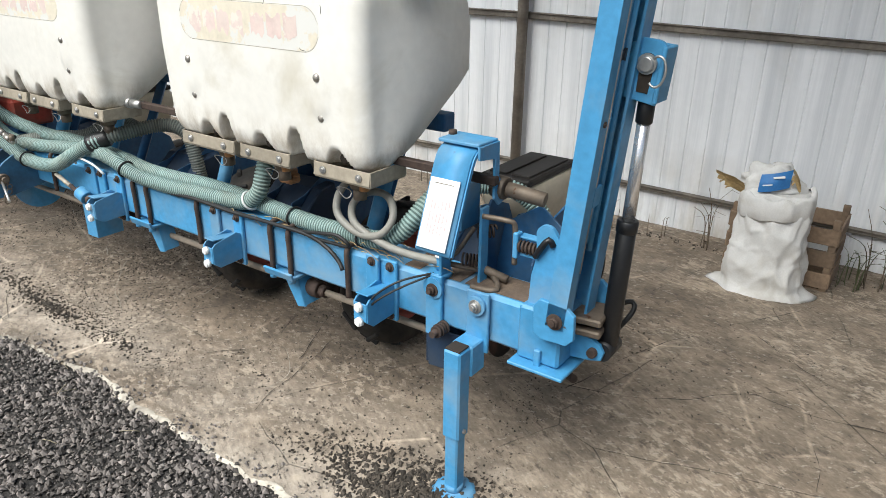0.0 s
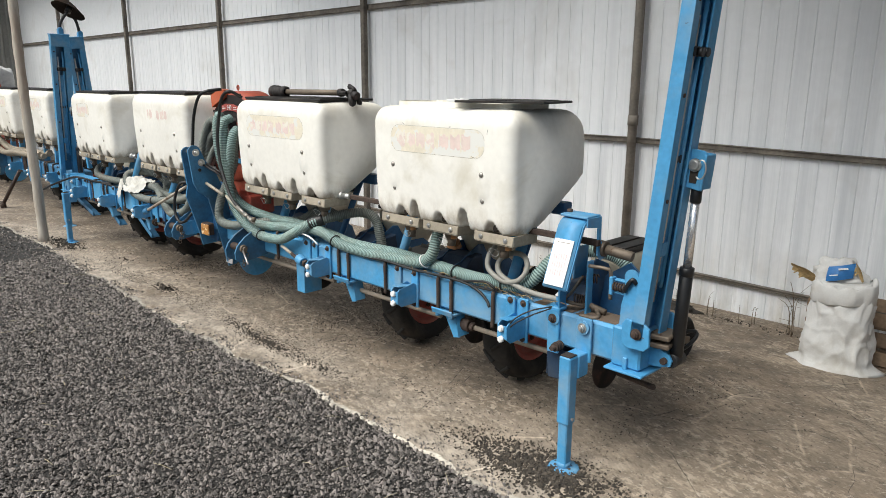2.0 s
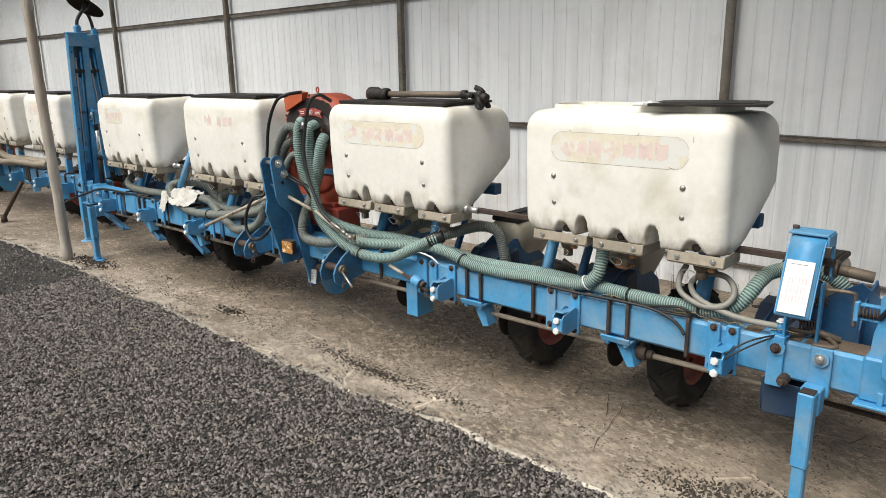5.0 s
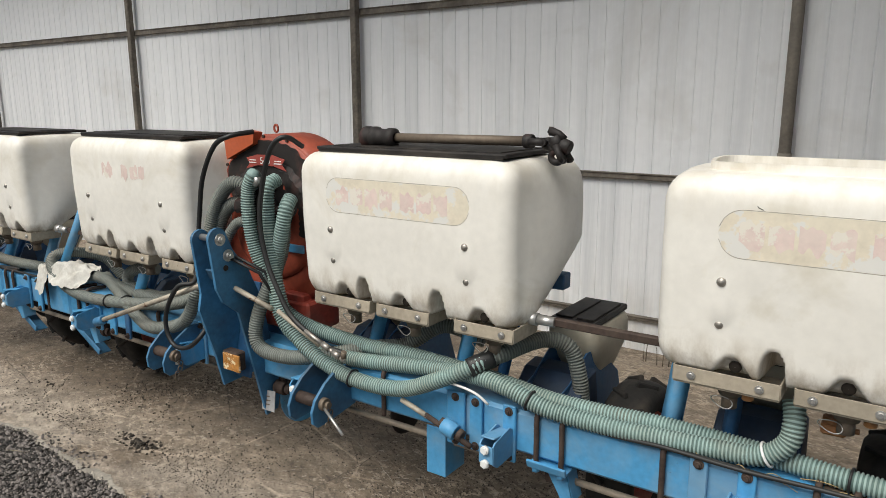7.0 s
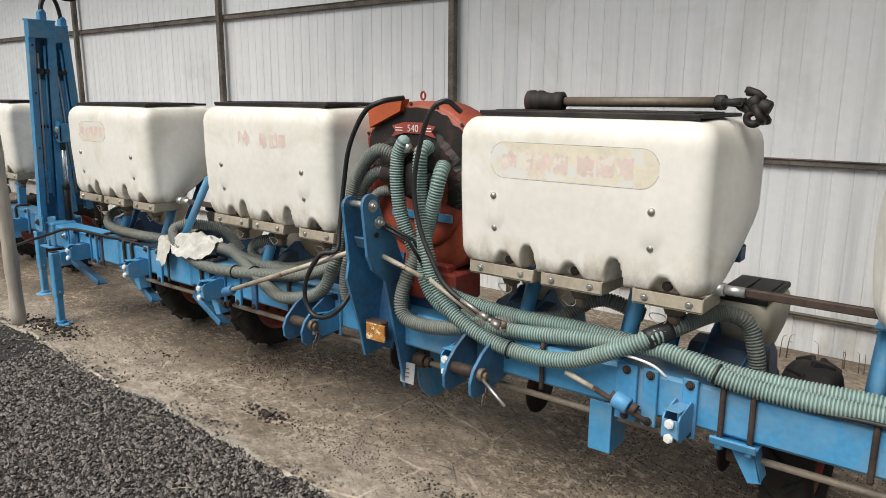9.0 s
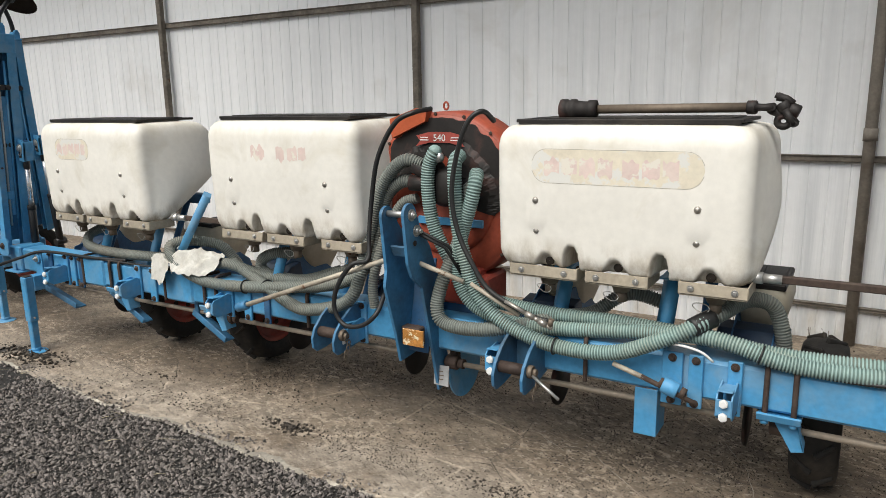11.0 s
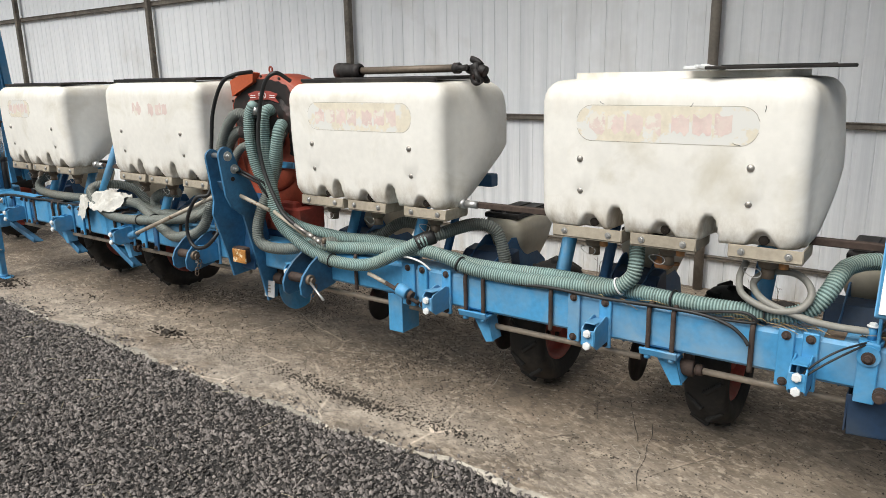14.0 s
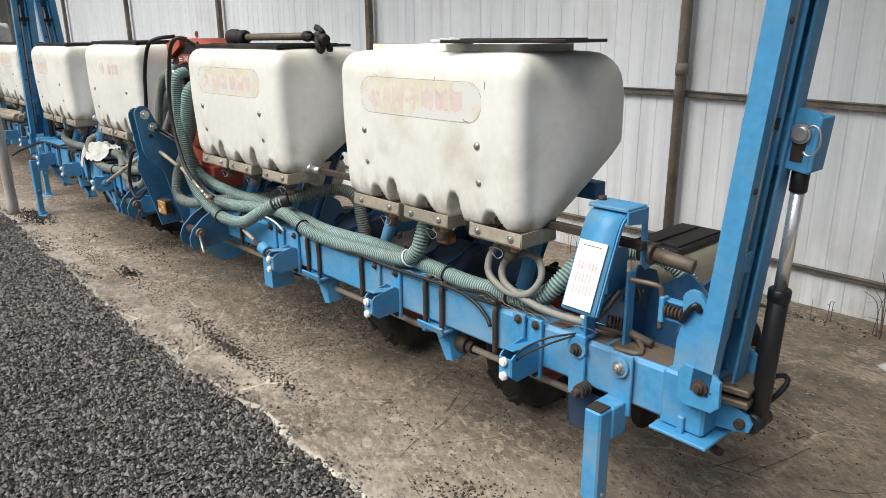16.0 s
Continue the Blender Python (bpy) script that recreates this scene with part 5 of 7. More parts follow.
part("cross_tube", bm, brown_steel, chart, "brown steel cross tube", m=GUARD_TURN)

# side plates and springs of the end unit
drive = thing("end_drive_unit", "dusty blue side plates with springs at the beam end", "drive unit", loc=(0, 0, 0))
for x, outline in ((-1.03, [(1.70, 0.62), (1.70, 0.80), (1.76, 0.86), (1.86, 0.82), (1.92, 0.70), (1.92, 0.58)]), (-0.86, [(1.72, 0.56), (1.72, 0.70), (1.78, 0.80), (1.95, 0.84), (2.02, 0.78), (2.02, 0.50)])):
    bm = B()
    plate(bm, outline, 0.008, Matrix(((0, 1, 0, x), (1, 0, 0, 0), (0, 0, 1, 0), (0, 0, 0, 1))))
    part("side_plate", bm, shaded_blue, drive)
bm = B()
plate(bm, [(-0.13, 0.58), (0.10, 0.58), (0.10, 0.80), (0.02, 0.86), (-0.10, 0.78)], 0.008, Matrix.Translation((-0.90, 1.80, 0)))
part("face_plate", bm, shaded_blue, drive)


def spring(bm, p0, p1, r, turns, w=0.0035):
    p0, p1 = V(*p0), V(*p1)
    d = p1 - p0
    t = d.normalized()
    a = t.orthogonal().normalized()
    b = t.cross(a)
    n = turns * 12
    sweep(bm, [p0 + d * (i / n) + (a * math.cos(i * math.tau / 12) + b * math.sin(i * math.tau / 12)) * r for i in range(n + 1)], w, 6)


bm = B()
spring(bm, (-1.045, 1.64, 0.70), (-0.985, 1.66, 0.70), 0.018, 6)
part("coil_spring", bm, rusty, drive, "rusty coil spring")
bm = B()
spring(bm, (-1.01, 1.66, 0.79), (-0.97, 1.70, 0.79), 0.018, 5)
part("coil_spring", bm, rusty, drive, "rusty coil spring")
bm = B()
sweep(bm, [(-1.09, 1.60, 0.68), (-1.06, 1.63, 0.72), (-1.02, 1.66, 0.80)], 0.007, 8)
cyl(bm, (-1.02, 1.65, 0.69), (-0.90, 1.66, 0.665), 0.013, 10)
sweep(bm, spline([(-1.16, 1.60, 0.685), (-1.05, 1.63, 0.68), (-0.96, 1.66, 0.67), (-0.90, 1.60, 0.655), (-0.98, 1.58, 0.652)], 0.02), 0.009, 8)
part("linkage_rod", bm, brown_steel, drive)
bm = B()
spring(bm, (-0.845, 1.62, 0.80), (-0.765, 1.62, 0.80), 0.0145, 7, 0.004)
part("latch_spring", bm, rusty, drive)
bm = B()
box(bm, (-0.80, 1.635, 0.826), (0.10, 0.03, 0.006), None, 0.002)
box(bm, (-0.80, 1.635, 0.774), (0.10, 0.03, 0.006), None, 0.002)
box(bm, (-0.852, 1.62, 0.802), (0.016, 0.030, 0.075), None, 0.003)
plate(bm, [(-0.79, 0.64), (-0.71, 0.64), (-0.71, 0.86)] + arc(-0.748, 0.862, 0.030, 30, 170, 6) + [(-0.772, 0.80), (-0.785, 0.74)], 0.014, Matrix.Translation((0, 1.585, 0)), 0.002)
part("latch_bracket", bm, blue, drive)
bm = B()
sweep(bm, spline([(-0.772, 1.578, 0.80), (-0.755, 1.572, 0.83), (-0.735, 1.575, 0.858), (-0.725, 1.585, 0.84)], 0.01), 0.009, 8)
part("latch_hook", bm, black, drive, "dark curved latch hook")
part("stub_rod", cyl(B(), (-1.03, 2.018, 0.245), (-0.689, 1.719, 0.376), 0.013, 10, ch=0.002), rusty, drive, "rusty rod end under the beam")
bm = B()
sweep(bm, spline([(-0.955, 1.60, 0.868), (-0.88, 1.61, 0.868), (-0.862, 1.62, 0.85), (-0.858, 1.62, 0.74)], 0.01), 0.008, 8)
part("latch_handle", bm, brown_steel, drive, "bent steel latch handle")

# ---- hitch headstock ----
hitch = thing("hitch_headstock", "chipped blue three-point hitch headstock on the beam", "hitch", loc=(0, 0, 0))


def side_plate(x, pts, th=0.014):
    bm = B()
    plate(bm, pts, th, Matrix(((0, 1, 0, x), (1, 0, 0, 0), (0, 0, 1, 0), (0, 0, 0, 1))), 0.002)
    return bm


right_out = arc(1.37, 1.135, 0.045, 180, 30, 7) + [(1.441, 1.08), (1.518, 0.979), (1.583, 0.829), (1.625, 0.592), (1.66, 0.40), (1.64, 0.31), (1.575, 0.30), (1.498, 0.624), (1.452, 0.806), (1.378, 0.868), (1.350, 0.927)]
left_out = arc(1.375, 1.12, 0.042, 180, 30, 7) + [(1.45, 1.08), (1.54, 0.98), (1.60, 0.83), (1.64, 0.60), (1.64, 0.47), (1.446, 0.46), (1.413, 0.60), (1.345, 0.82), (1.36, 0.89)]
part("head_plate", side_plate(-4.0, right_out), grimy_shaded_blue, hitch)
part("head_plate", side_plate(-4.115, left_out), grimy_shaded_blue, hitch)
bm = B()
cyl(bm, (-4.13, 1.38, 1.13), (-3.97, 1.38, 1.13), 0.014, 12)
hexbolt(bm, (-3.985, 1.38, 1.13), (1, 0, 0), 0.017, 0.014, 0.006)
hexbolt(bm, (-3.985, 1.415, 1.06), (1, 0, 0), 0.017, 0.014, 0.012)
part("pin", bm, steel, hitch, "steel hitch bolts")
bm = B()
cyl(bm, (-3.986, 1.40, 1.01), (-3.983, 1.40, 1.01), 0.012, 12)
part("hole", bm, hole_shade, hitch)
part("brace", box(B(), (-4.05, 1.40, 0.97), (0.10, 0.012, 0.05), (25, 0, 0), 0.002), grimy_shaded_blue, hitch)
part("spine_plate", box(B(), (-4.05, 1.55, 0.70), (0.10, 0.012, 0.42), (-12, 0, 0), 0.002), shaded_blue, hitch)
bm = B()
box(bm, (-4.045, 1.46, 0.585), (0.095, 0.05, 0.085), None, 0.006)
rb = part("reflector_block", bm, rusty, hitch, "rusty holder block")
part("reflector", box(B(), (-4.025, 1.430, 0.585), (0.105, 0.010, 0.074), None, 0.003), amber, rb, "cracked amber reflector")
for xc in (-3.545, -4.475):
    s = 1 if xc > MID else -1
    ear = [(1.60, 0.66), (1.50, 0.655), (1.43, 0.615), (1.375, 0.565), (1.355, 0.52), (1.36, 0.475), (1.385, 0.452), (1.45, 0.455), (1.60, 0.48)]
    for x in (xc - 0.068, xc + 0.055):
        part("link_ear", side_plate(x, ear, 0.013), grimy_shaded_blue, hitch, "blue lower link ear")
    bm = B()
    cyl(bm, (xc - 0.055, 1.41, 0.543), (xc + 0.055, 1.41, 0.543), 0.024, 14)
    part("link_pin", bm, rusty, hitch, "rusty link pin")
    bm = B()
    cyl(bm, (xc + 0.068, 1.41, 0.543), (xc + 0.09, 1.41, 0.543), 0.026, 14, ch=0.003)
    cyl(bm, (xc + 0.09, 1.41, 0.543), (xc + 0.105, 1.41, 0.543), 0.014, 10)
    for k in range(5):
        a = k * 1.3
        ring = [(xc + 0.098 + 0.003 * math.sin(k), 1.41 + 0.012 * math.sin(a) + 0.011 * math.cos(q), 0.53 - 0.022 * k + 0.013 * math.sin(q)) for q in [radians(30 * j) for j in range(13)]]
        sweep(bm, ring, 0.0025, 5)
    part("pin_chain", bm, brown_steel, hitch, "pin head with short chain")
    part("ear_base", box(B(), (xc, 1.575, 0.565), (0.12, 0.014, 0.19), None, 0.003), grimy_shaded_blue, hitch)
bm = B()
cyl(bm, (-3.46, 1.40, 0.535), (-3.33, 1.36, 0.475), 0.006, 8)
part("pin_handle", bm, steel, hitch)
plate(bm := B(), [(-0.034, -0.045), (0.038, -0.050), (0.038, 0.045), (-0.034, 0.045)], 0.005, Matrix.Translation((-3.978, 1.575, 0.372)) @ pose(0, 0, 0, -8, 0, 8))
tag = part("type_plate", bm, bag_grey, hitch, "grey type plate")
for z, w in ((0.018, 0.02), (0.0, 0.03), (-0.018, 0.025)):
    part("print_bar", box(B(), (0, -0.002, z), (w, 0.002, 0.005), None, 0.0004), brown_steel, tag, m=Matrix.Translation((-3.978, 1.575, 0.372)) @ pose(0, 0, 0, -8, 0, 8))
bm = B()
plate(bm, arc(1.80, 0.345, 0.15, 150, 395, 22), 0.010, Matrix(((0, 1, 0, -3.985), (1, 0, 0, 0), (0, 0, 1, 0), (0, 0, 0, 1))))
part("disc_plate", bm, blue, hitch, "rounded blue plate under the hitch")
bm = B()
cyl(bm, (-4.02, 1.44, 0.925), (-3.79, 1.46, 0.855), 0.011, 8)
cyl(bm, (-3.76, 1.465, 0.85), (-3.55, 1.48, 0.74), 0.009, 8)
part("stay_rod", bm, worn_rod, hitch, "pale worn stay rod")
bm = B()
cyl(bm, (-5.07, 1.45, 0.58), (-4.13, 1.45, 0.925), 0.012, 8)
part("stay_rod", bm, worn_rod, hitch, "pale worn stay rod")
bm = B()
cyl(bm, (-5.11, 1.45, 0.565), (-5.04, 1.45, 0.59), 0.024, 12, ch=0.003)
part("rod_end", bm, grimy_shaded_blue, hitch)
for k in range(2):
    bm = B()
    sweep(bm, [(-3.985, 1.42 + 0.03 * k, 1.05), (-3.90, 1.50 + 0.03 * k, 0.98), (-3.84, 1.53 + 0.02 * k, 0.87)], 0.007, 6)
    part("cable_run", bm, cable, hitch)
copy_thing(hitch, pose(FAR, FAR_Y, 0))

# ---- turbine fan ----
fan = thing("turbine_fan", "orange-red turbine fan with sooty face between the tanks", "fan", loc=(-4.02, 1.70, 1.16))
R = 0.378
bm = B()
lathe(bm, [(0.30, 0.0), (R - 0.015, 0.0), (R, 0.010), (R, 0.20), (R - 0.015, 0.21), (0.0, 0.21)], (0, 0, 0), (0, 1, 0), 56)
part("housing", bm, orange, fan)
bm = B()
lathe(bm, [(0.235, -0.002), (0.30, -0.004), (0.360, -0.003), (0.364, 0.004)], (0, 0, 0), (0, 1, 0), 56)
part("face_ring", bm, orange, fan)
# flaking black paint over the upper part of the face
bm = B()
prev = None
for k in range(81):
    a = radians(-14 + 176 * k / 80)
    r0 = 0.185 + 0.020 * noise.noise(V(k * 0.35, 0, 1))
    r1 = 0.352 + 0.016 * noise.noise(V(k * 0.30, 4, 1)) - 0.10 * max(0.0, abs(k - 40) / 40 - 0.78) * 4
    row = []
    for j in range(7):
        r = r0 + (max(r1, r0 + 0.006) - r0) * j / 6
        y = -0.0245 if r < 0.240 else -0.0085 if r > 0.262 else -0.0245 + 0.016 * (r - 0.240) / 0.022
        row.append(bm.verts.new((math.cos(a) * r, y, math.sin(a) * r)))
    if prev:
        for j in range(6):
            bm.faces.new((prev[j], row[j], row[j + 1], prev[j + 1]))
    prev = row
part("black_patch", bm, fan_dark, fan, "flaking black paint")
bm = B()
lathe(bm, [(0.0, -0.018), (0.12, -0.018), (0.13, -0.022), (0.235, -0.020), (0.255, -0.010), (0.256, 0.0)], (0, 0, 0), (0, 1, 0), 48)
part("face_disc", bm, orange, fan, "dull red face disc")
for k in range(16):
    a = k * math.tau / 16 + 0.1
    part("rim_bolt", hexbolt(B(), (0, 0, 0), (0, -1, 0), 0.008, 0.007, washer=False), rusty, fan, m=pose(0.369 * math.cos(a), 0.0, 0.369 * math.sin(a)))
bm = B()
lathe(bm, [(0.0, -0.12), (0.06, -0.12), (0.085, -0.10), (0.09, -0.02), (0.10, 0.0)], (0.06, 0, 0.06), (0, 1, 0), 24)
part("manifold", bm, fan_dark, fan, "black suction manifold")
for ax, az in ((0.12, 0.19), (-0.02, 0.19), (0.16, 0.13), (-0.10, 0.15), (-0.12, 0.07), (0.20, 0.08)):
    bm = B()
    cyl(bm, (0.06 + (ax - 0.06) * 0.3, -0.06, 0.06 + (az - 0.06) * 0.3), (ax, -0.09, az), 0.034, 14)
    part("nozzle", bm, fan_dark, fan)
bm = B()
lathe(bm, [(0.0, 0.0), (0.02, 0.0), (0.022, 0.02), (0.016, 0.03), (0.0, 0.03)], (0.06, -0.15, 0.19), (0, 1, 0), 14)
part("nozzle_cap", bm, steel, fan)
# duct flap, eye, label, strap and gear case
bm = B()
plate(bm, [(-0.25, 0.26), (-0.07, 0.335), (-0.06, 0.385), (-0.12, 0.392), (-0.26, 0.345)], 0.05, Matrix.Translation((0, -0.035, 0)))
part("duct_flap", bm, bright_orange, fan, "bright orange sheet flap")
bm = B()
sweep(bm, [(-0.012 + 0.012 * math.cos(radians(a)), 0.05, 0.40 + 0.016 * math.sin(radians(a))) for a in range(0, 361, 30)], 0.005, 6)
part("lifting_eye", bm, orange, fan)
lab = part("label_plate", plate(B(), [(-0.125, -0.035), (-0.10, -0.01), (-0.12, 0.012), (-0.05, 0.028), (0.05, 0.028), (0.12, 0.012), (0.10, -0.01), (0.125, -0.035), (0.05, -0.018), (-0.05, -0.018)], 0.003, None, 0.0004), label_red, fan, "red label with white number", m=pose(0.0, -0.032, 0.262))
cu = bpy.data.curves.new("number", "FONT")
cu.body, cu.size, cu.align_x, cu.extrude = "540", 0.042, "CENTER", 0.0006
tmp = new("number", cu)
dg = bpy.context.evaluated_depsgraph_get()
me = bpy.data.meshes.new_from_object(tmp.evaluated_get(dg))
bpy.data.objects.remove(tmp)
me.materials.clear()
me.materials.append(paper)
num = new("number", me)
num.parent = lab
num.matrix_basis = pose(0.0, -0.002, -0.011, 90, 0, 0)
for x in (-0.078, 0.078):
    part("print_bar", box(B(), (x, -0.001, 0.004), (0.04, 0.002, 0.004), None, 0.0003), paper, lab)
    part("print_bar", box(B(), (x, -0.001, -0.007), (0.045, 0.002, 0.004), None, 0.0003), paper, lab)
part("strap", box(B(), (0.05, -0.035, -0.10), (0.33, 0.012, 0.035), None, 0.003), blue, fan, "blue steel strap")
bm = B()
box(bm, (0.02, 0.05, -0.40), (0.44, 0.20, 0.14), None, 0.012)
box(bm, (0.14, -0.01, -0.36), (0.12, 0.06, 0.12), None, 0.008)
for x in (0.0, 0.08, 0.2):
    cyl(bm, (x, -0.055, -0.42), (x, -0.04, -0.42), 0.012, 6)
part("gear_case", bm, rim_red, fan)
part("fan_foot", box(B(), (0.02, 0.06, -0.50), (0.30, 0.16, 0.06), None, 0.005), shaded_blue, fan)
copy_thing(fan, pose(-4.05 + FAR, 1.70 + FAR_Y, 1.13))


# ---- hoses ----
# each hose colour with the darker one that paints shade into its grooves
groove_shade_of = {hose_green.name: groove_green, hose_dull.name: groove_dull, beige_hose.name: groove_beige}


def hose(ctrl, r=0.031, mat=None, label="grey-green ribbed air hose", ties=(), name="air_hose", ribs=True):
    h = thing(name, label, "hose", "air hoses" if ribs else "", (0, 0, 0))
    if ribs:
        pts = spline(ctrl, 0.0028)
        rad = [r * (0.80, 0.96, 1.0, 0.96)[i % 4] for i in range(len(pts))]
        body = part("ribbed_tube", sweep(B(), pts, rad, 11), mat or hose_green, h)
        body.data.materials.append(groove_shade_of[(mat or hose_green).name])
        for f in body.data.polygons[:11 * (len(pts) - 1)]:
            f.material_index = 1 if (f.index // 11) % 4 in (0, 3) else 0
    else:
        pts = spline(ctrl, 0.015)
        body = part("tube", sweep(B(), pts, r, 8), mat or cable, h)
    for k, m in ties:
        i = min(len(pts) - 2, max(1, int(k * len(pts))))
        t = (pts[i + 1] - pts[i - 1]).normalized()
        a = t.orthogonal().normalized()
        b = t.cross(a)
        bm = B()
        sweep(bm, [pts[i] + (a * math.cos(j * math.tau / 16) + b * math.sin(j * math.tau / 16)) * (r + 0.003) for j in range(17)], 0.004, 6, False)
        part("tie", bm, m, h, "tie round the hose")
    return h


# from the fan to the units on this side
hose([(-3.88, 1.60, 1.36), (-3.87, 1.54, 1.33), (-3.865, 1.53, 1.20), (-3.845, 1.52, 1.05), (-3.81, 1.51, 0.94), (-3.77, 1.51, 0.82), (-3.68, 1.51, 0.72), (-3.54, 1.51, 0.655), (-3.36, 1.51, 0.625), (-3.17, 1.515, 0.64), (-3.01, 1.52, 0.71), (-2.89, 1.55, 0.775), (-2.85, 1.60, 0.797)], ties=((0.62, cable),))
hose([(-2.90, 1.545, 0.77), (-2.87, 1.575, 0.787), (-2.84, 1.61, 0.80)], r=0.036, mat=cable, name="hose_sleeve", label="black rubber sleeve joining two hoses", ribs=False)
hose([(-2.85, 1.60, 0.797), (-2.82, 1.64, 0.81), (-2.75, 1.80, 0.83), (-2.67, 1.86, 0.80), (-2.63, 1.87, 0.69), (-2.62, 1.88, 0.58)], mat=hose_dull, label="dusty grey air hose turning down behind the beam")
hose([(-3.80, 1.60, 1.29), (-3.785, 1.555, 1.25), (-3.80, 1.545, 1.17), (-3.85, 1.55, 1.02), (-3.875, 1.56, 0.92), (-3.87, 1.565, 0.82), (-3.80, 1.565, 0.73), (-3.66, 1.565, 0.68), (-3.50, 1.57, 0.675), (-3.34, 1.58, 0.685), (-3.20, 1.59, 0.70), (-3.03, 1.60, 0.715), (-2.87, 1.57, 0.735), (-2.75, 1.56, 0.725), (-2.64, 1.56, 0.695), (-2.54, 1.57, 0.68), (-2.37, 1.58, 0.675), (-2.20, 1.59, 0.68), (-2.06, 1.60, 0.685), (-1.96, 1.60, 0.70), (-1.90, 1.605, 0.75), (-1.89, 1.62, 0.81), (-1.90, 1.65, 0.86)], mat=hose_green, ties=((0.66, cable), (0.93, white_plastic)))
hose([(-4.02, 1.60, 1.33), (-3.98, 1.565, 1.375), (-4.01, 1.56, 1.31), (-4.015, 1.56, 1.19), (-3.995, 1.57, 1.05), (-3.93, 1.585, 0.91), (-3.86, 1.60, 0.80), (-3.74, 1.63, 0.74), (-3.56, 1.64, 0.72), (-3.40, 1.64, 0.715), (-3.23, 1.645, 0.72), (-3.05, 1.645, 0.715), (-2.91, 1.64, 0.71), (-2.77, 1.64, 0.70), (-2.64, 1.64, 0.685), (-2.46, 1.64, 0.685), (-2.24, 1.65, 0.69), (-2.0, 1.65, 0.685), (-1.85, 1.63, 0.685), (-1.64, 1.61, 0.685), (-1.45, 1.61, 0.690), (-1.345, 1.61, 0.698), (-1.275, 1.63, 0.733), (-1.238, 1.66, 0.785), (-1.22, 1.71, 0.828), (-1.20, 1.78, 0.850), (-1.14, 1.87, 0.856), (-1.04, 1.93, 0.84), (-0.96, 1.95, 0.78), (-0.93, 1.96, 0.70), (-0.95, 1.97, 0.60)], ties=((0.70, cable), (0.78, cable)))
hose([(-3.84, 1.62, 1.24), (-3.83, 1.585, 1.20), (-3.86, 1.59, 1.06), (-3.90, 1.56, 0.93), (-3.93, 1.52, 0.82), (-3.945, 1.50, 0.71), (-3.90, 1.495, 0.65), (-3.75, 1.50, 0.645), (-3.60, 1.54, 0.67), (-3.45, 1.66, 0.70), (-3.35, 1.78, 0.70), (-3.22, 1.86, 0.78), (-3.05, 1.90, 0.74)], mat=hose_dull)
# to the units on the far side
hose([(-4.08, 1.62, 1.31), (-4.15, 1.60, 1.33), (-4.23, 1.60, 1.28), (-4.30, 1.60, 1.18), (-4.34, 1.59, 1.05), (-4.36, 1.56, 0.92), (-4.37, 1.52, 0.80), (-4.41, 1.50, 0.70), (-4.51, 1.50, 0.64), (-4.69, 1.50, 0.60), (-4.82, 1.52, 0.61), (-5.0, 1.56, 0.66), (-5.2, 1.62, 0.70), (-5.35, 1.66, 0.73)], mat=hose_dull, ties=((0.8, cable),))
hose([(-4.10, 1.64, 1.23), (-4.20, 1.63, 1.23), (-4.29, 1.63, 1.15), (-4.33, 1.62, 1.0), (-4.36, 1.58, 0.85), (-4.45, 1.56, 0.77), (-4.60, 1.55, 0.72), (-4.78, 1.55, 0.69), (-5.06, 1.55, 0.655), (-5.36, 1.55, 0.635), (-5.56, 1.55, 0.66), (-5.72, 1.56, 0.74), (-5.78, 1.60, 0.80), (-5.72, 1.68, 0.82), (-5.60, 1.80, 0.78), (-5.52, 1.86, 0.66)], mat=hose_dull, ties=((0.55, cable),))
hose([(-4.12, 1.64, 1.16), (-4.2, 1.63, 1.13), (-4.27, 1.60, 1.0), (-4.29, 1.53, 0.83), (-4.30, 1.52, 0.74), (-4.30, 1.53, 0.66)], r=0.024, mat=hose_dull)
hose([(-6.55, 1.75, 0.84), (-6.62, 1.66, 0.79), (-6.60, 1.62, 0.735), (-6.48, 1.61, 0.71), (-6.23, 1.61, 0.705), (-6.0, 1.62, 0.71), (-5.85, 1.66, 0.71)], mat=hose_dull)
hose([(-5.60, 1.62, 0.72), (-5.35, 1.63, 0.73), (-5.15, 1.63, 0.70), (-4.96, 1.63, 0.69), (-4.75, 1.65, 0.70), (-4.55, 1.68, 0.78)], mat=hose_dull)
hose([(-4.92, 1.70, 0.82), (-5.03, 1.66, 0.815), (-5.13, 1.66, 0.77), (-5.12, 1.66, 0.71), (-5.0, 1.67, 0.685), (-4.84, 1.68, 0.69), (-4.65, 1.72, 0.75)], mat=hose_dull)
# the far planter's pale hoses
for dx, dy, dz in ((0.0, 0.0, 0.0), (0.06, 0.05, 0.05), (-0.10, -0.03, 0.02), (-0.05, 0.07, 0.07)):
    hose([(x + FAR + dx * w, y + FAR_Y + dy, z + dz * w) for x, y, z, w in ((-4.0, 1.60, 1.36, 1), (-3.9, 1.53, 1.34, 1), (-3.86, 1.50, 1.15, 1), (-3.80, 1.49, 0.95, 1), (-3.66, 1.49, 0.80, 1), (-3.40, 1.5, 0.705, 1), (-3.1, 1.52, 0.67, 0.8), (-2.8, 1.56, 0.69, 0.6), (-2.3, 1.6, 0.69, 0.6), (-1.9, 1.6, 0.72, 0.6))], r=0.034, mat=beige_hose, label="pale dusty ribbed hose of the far planter")
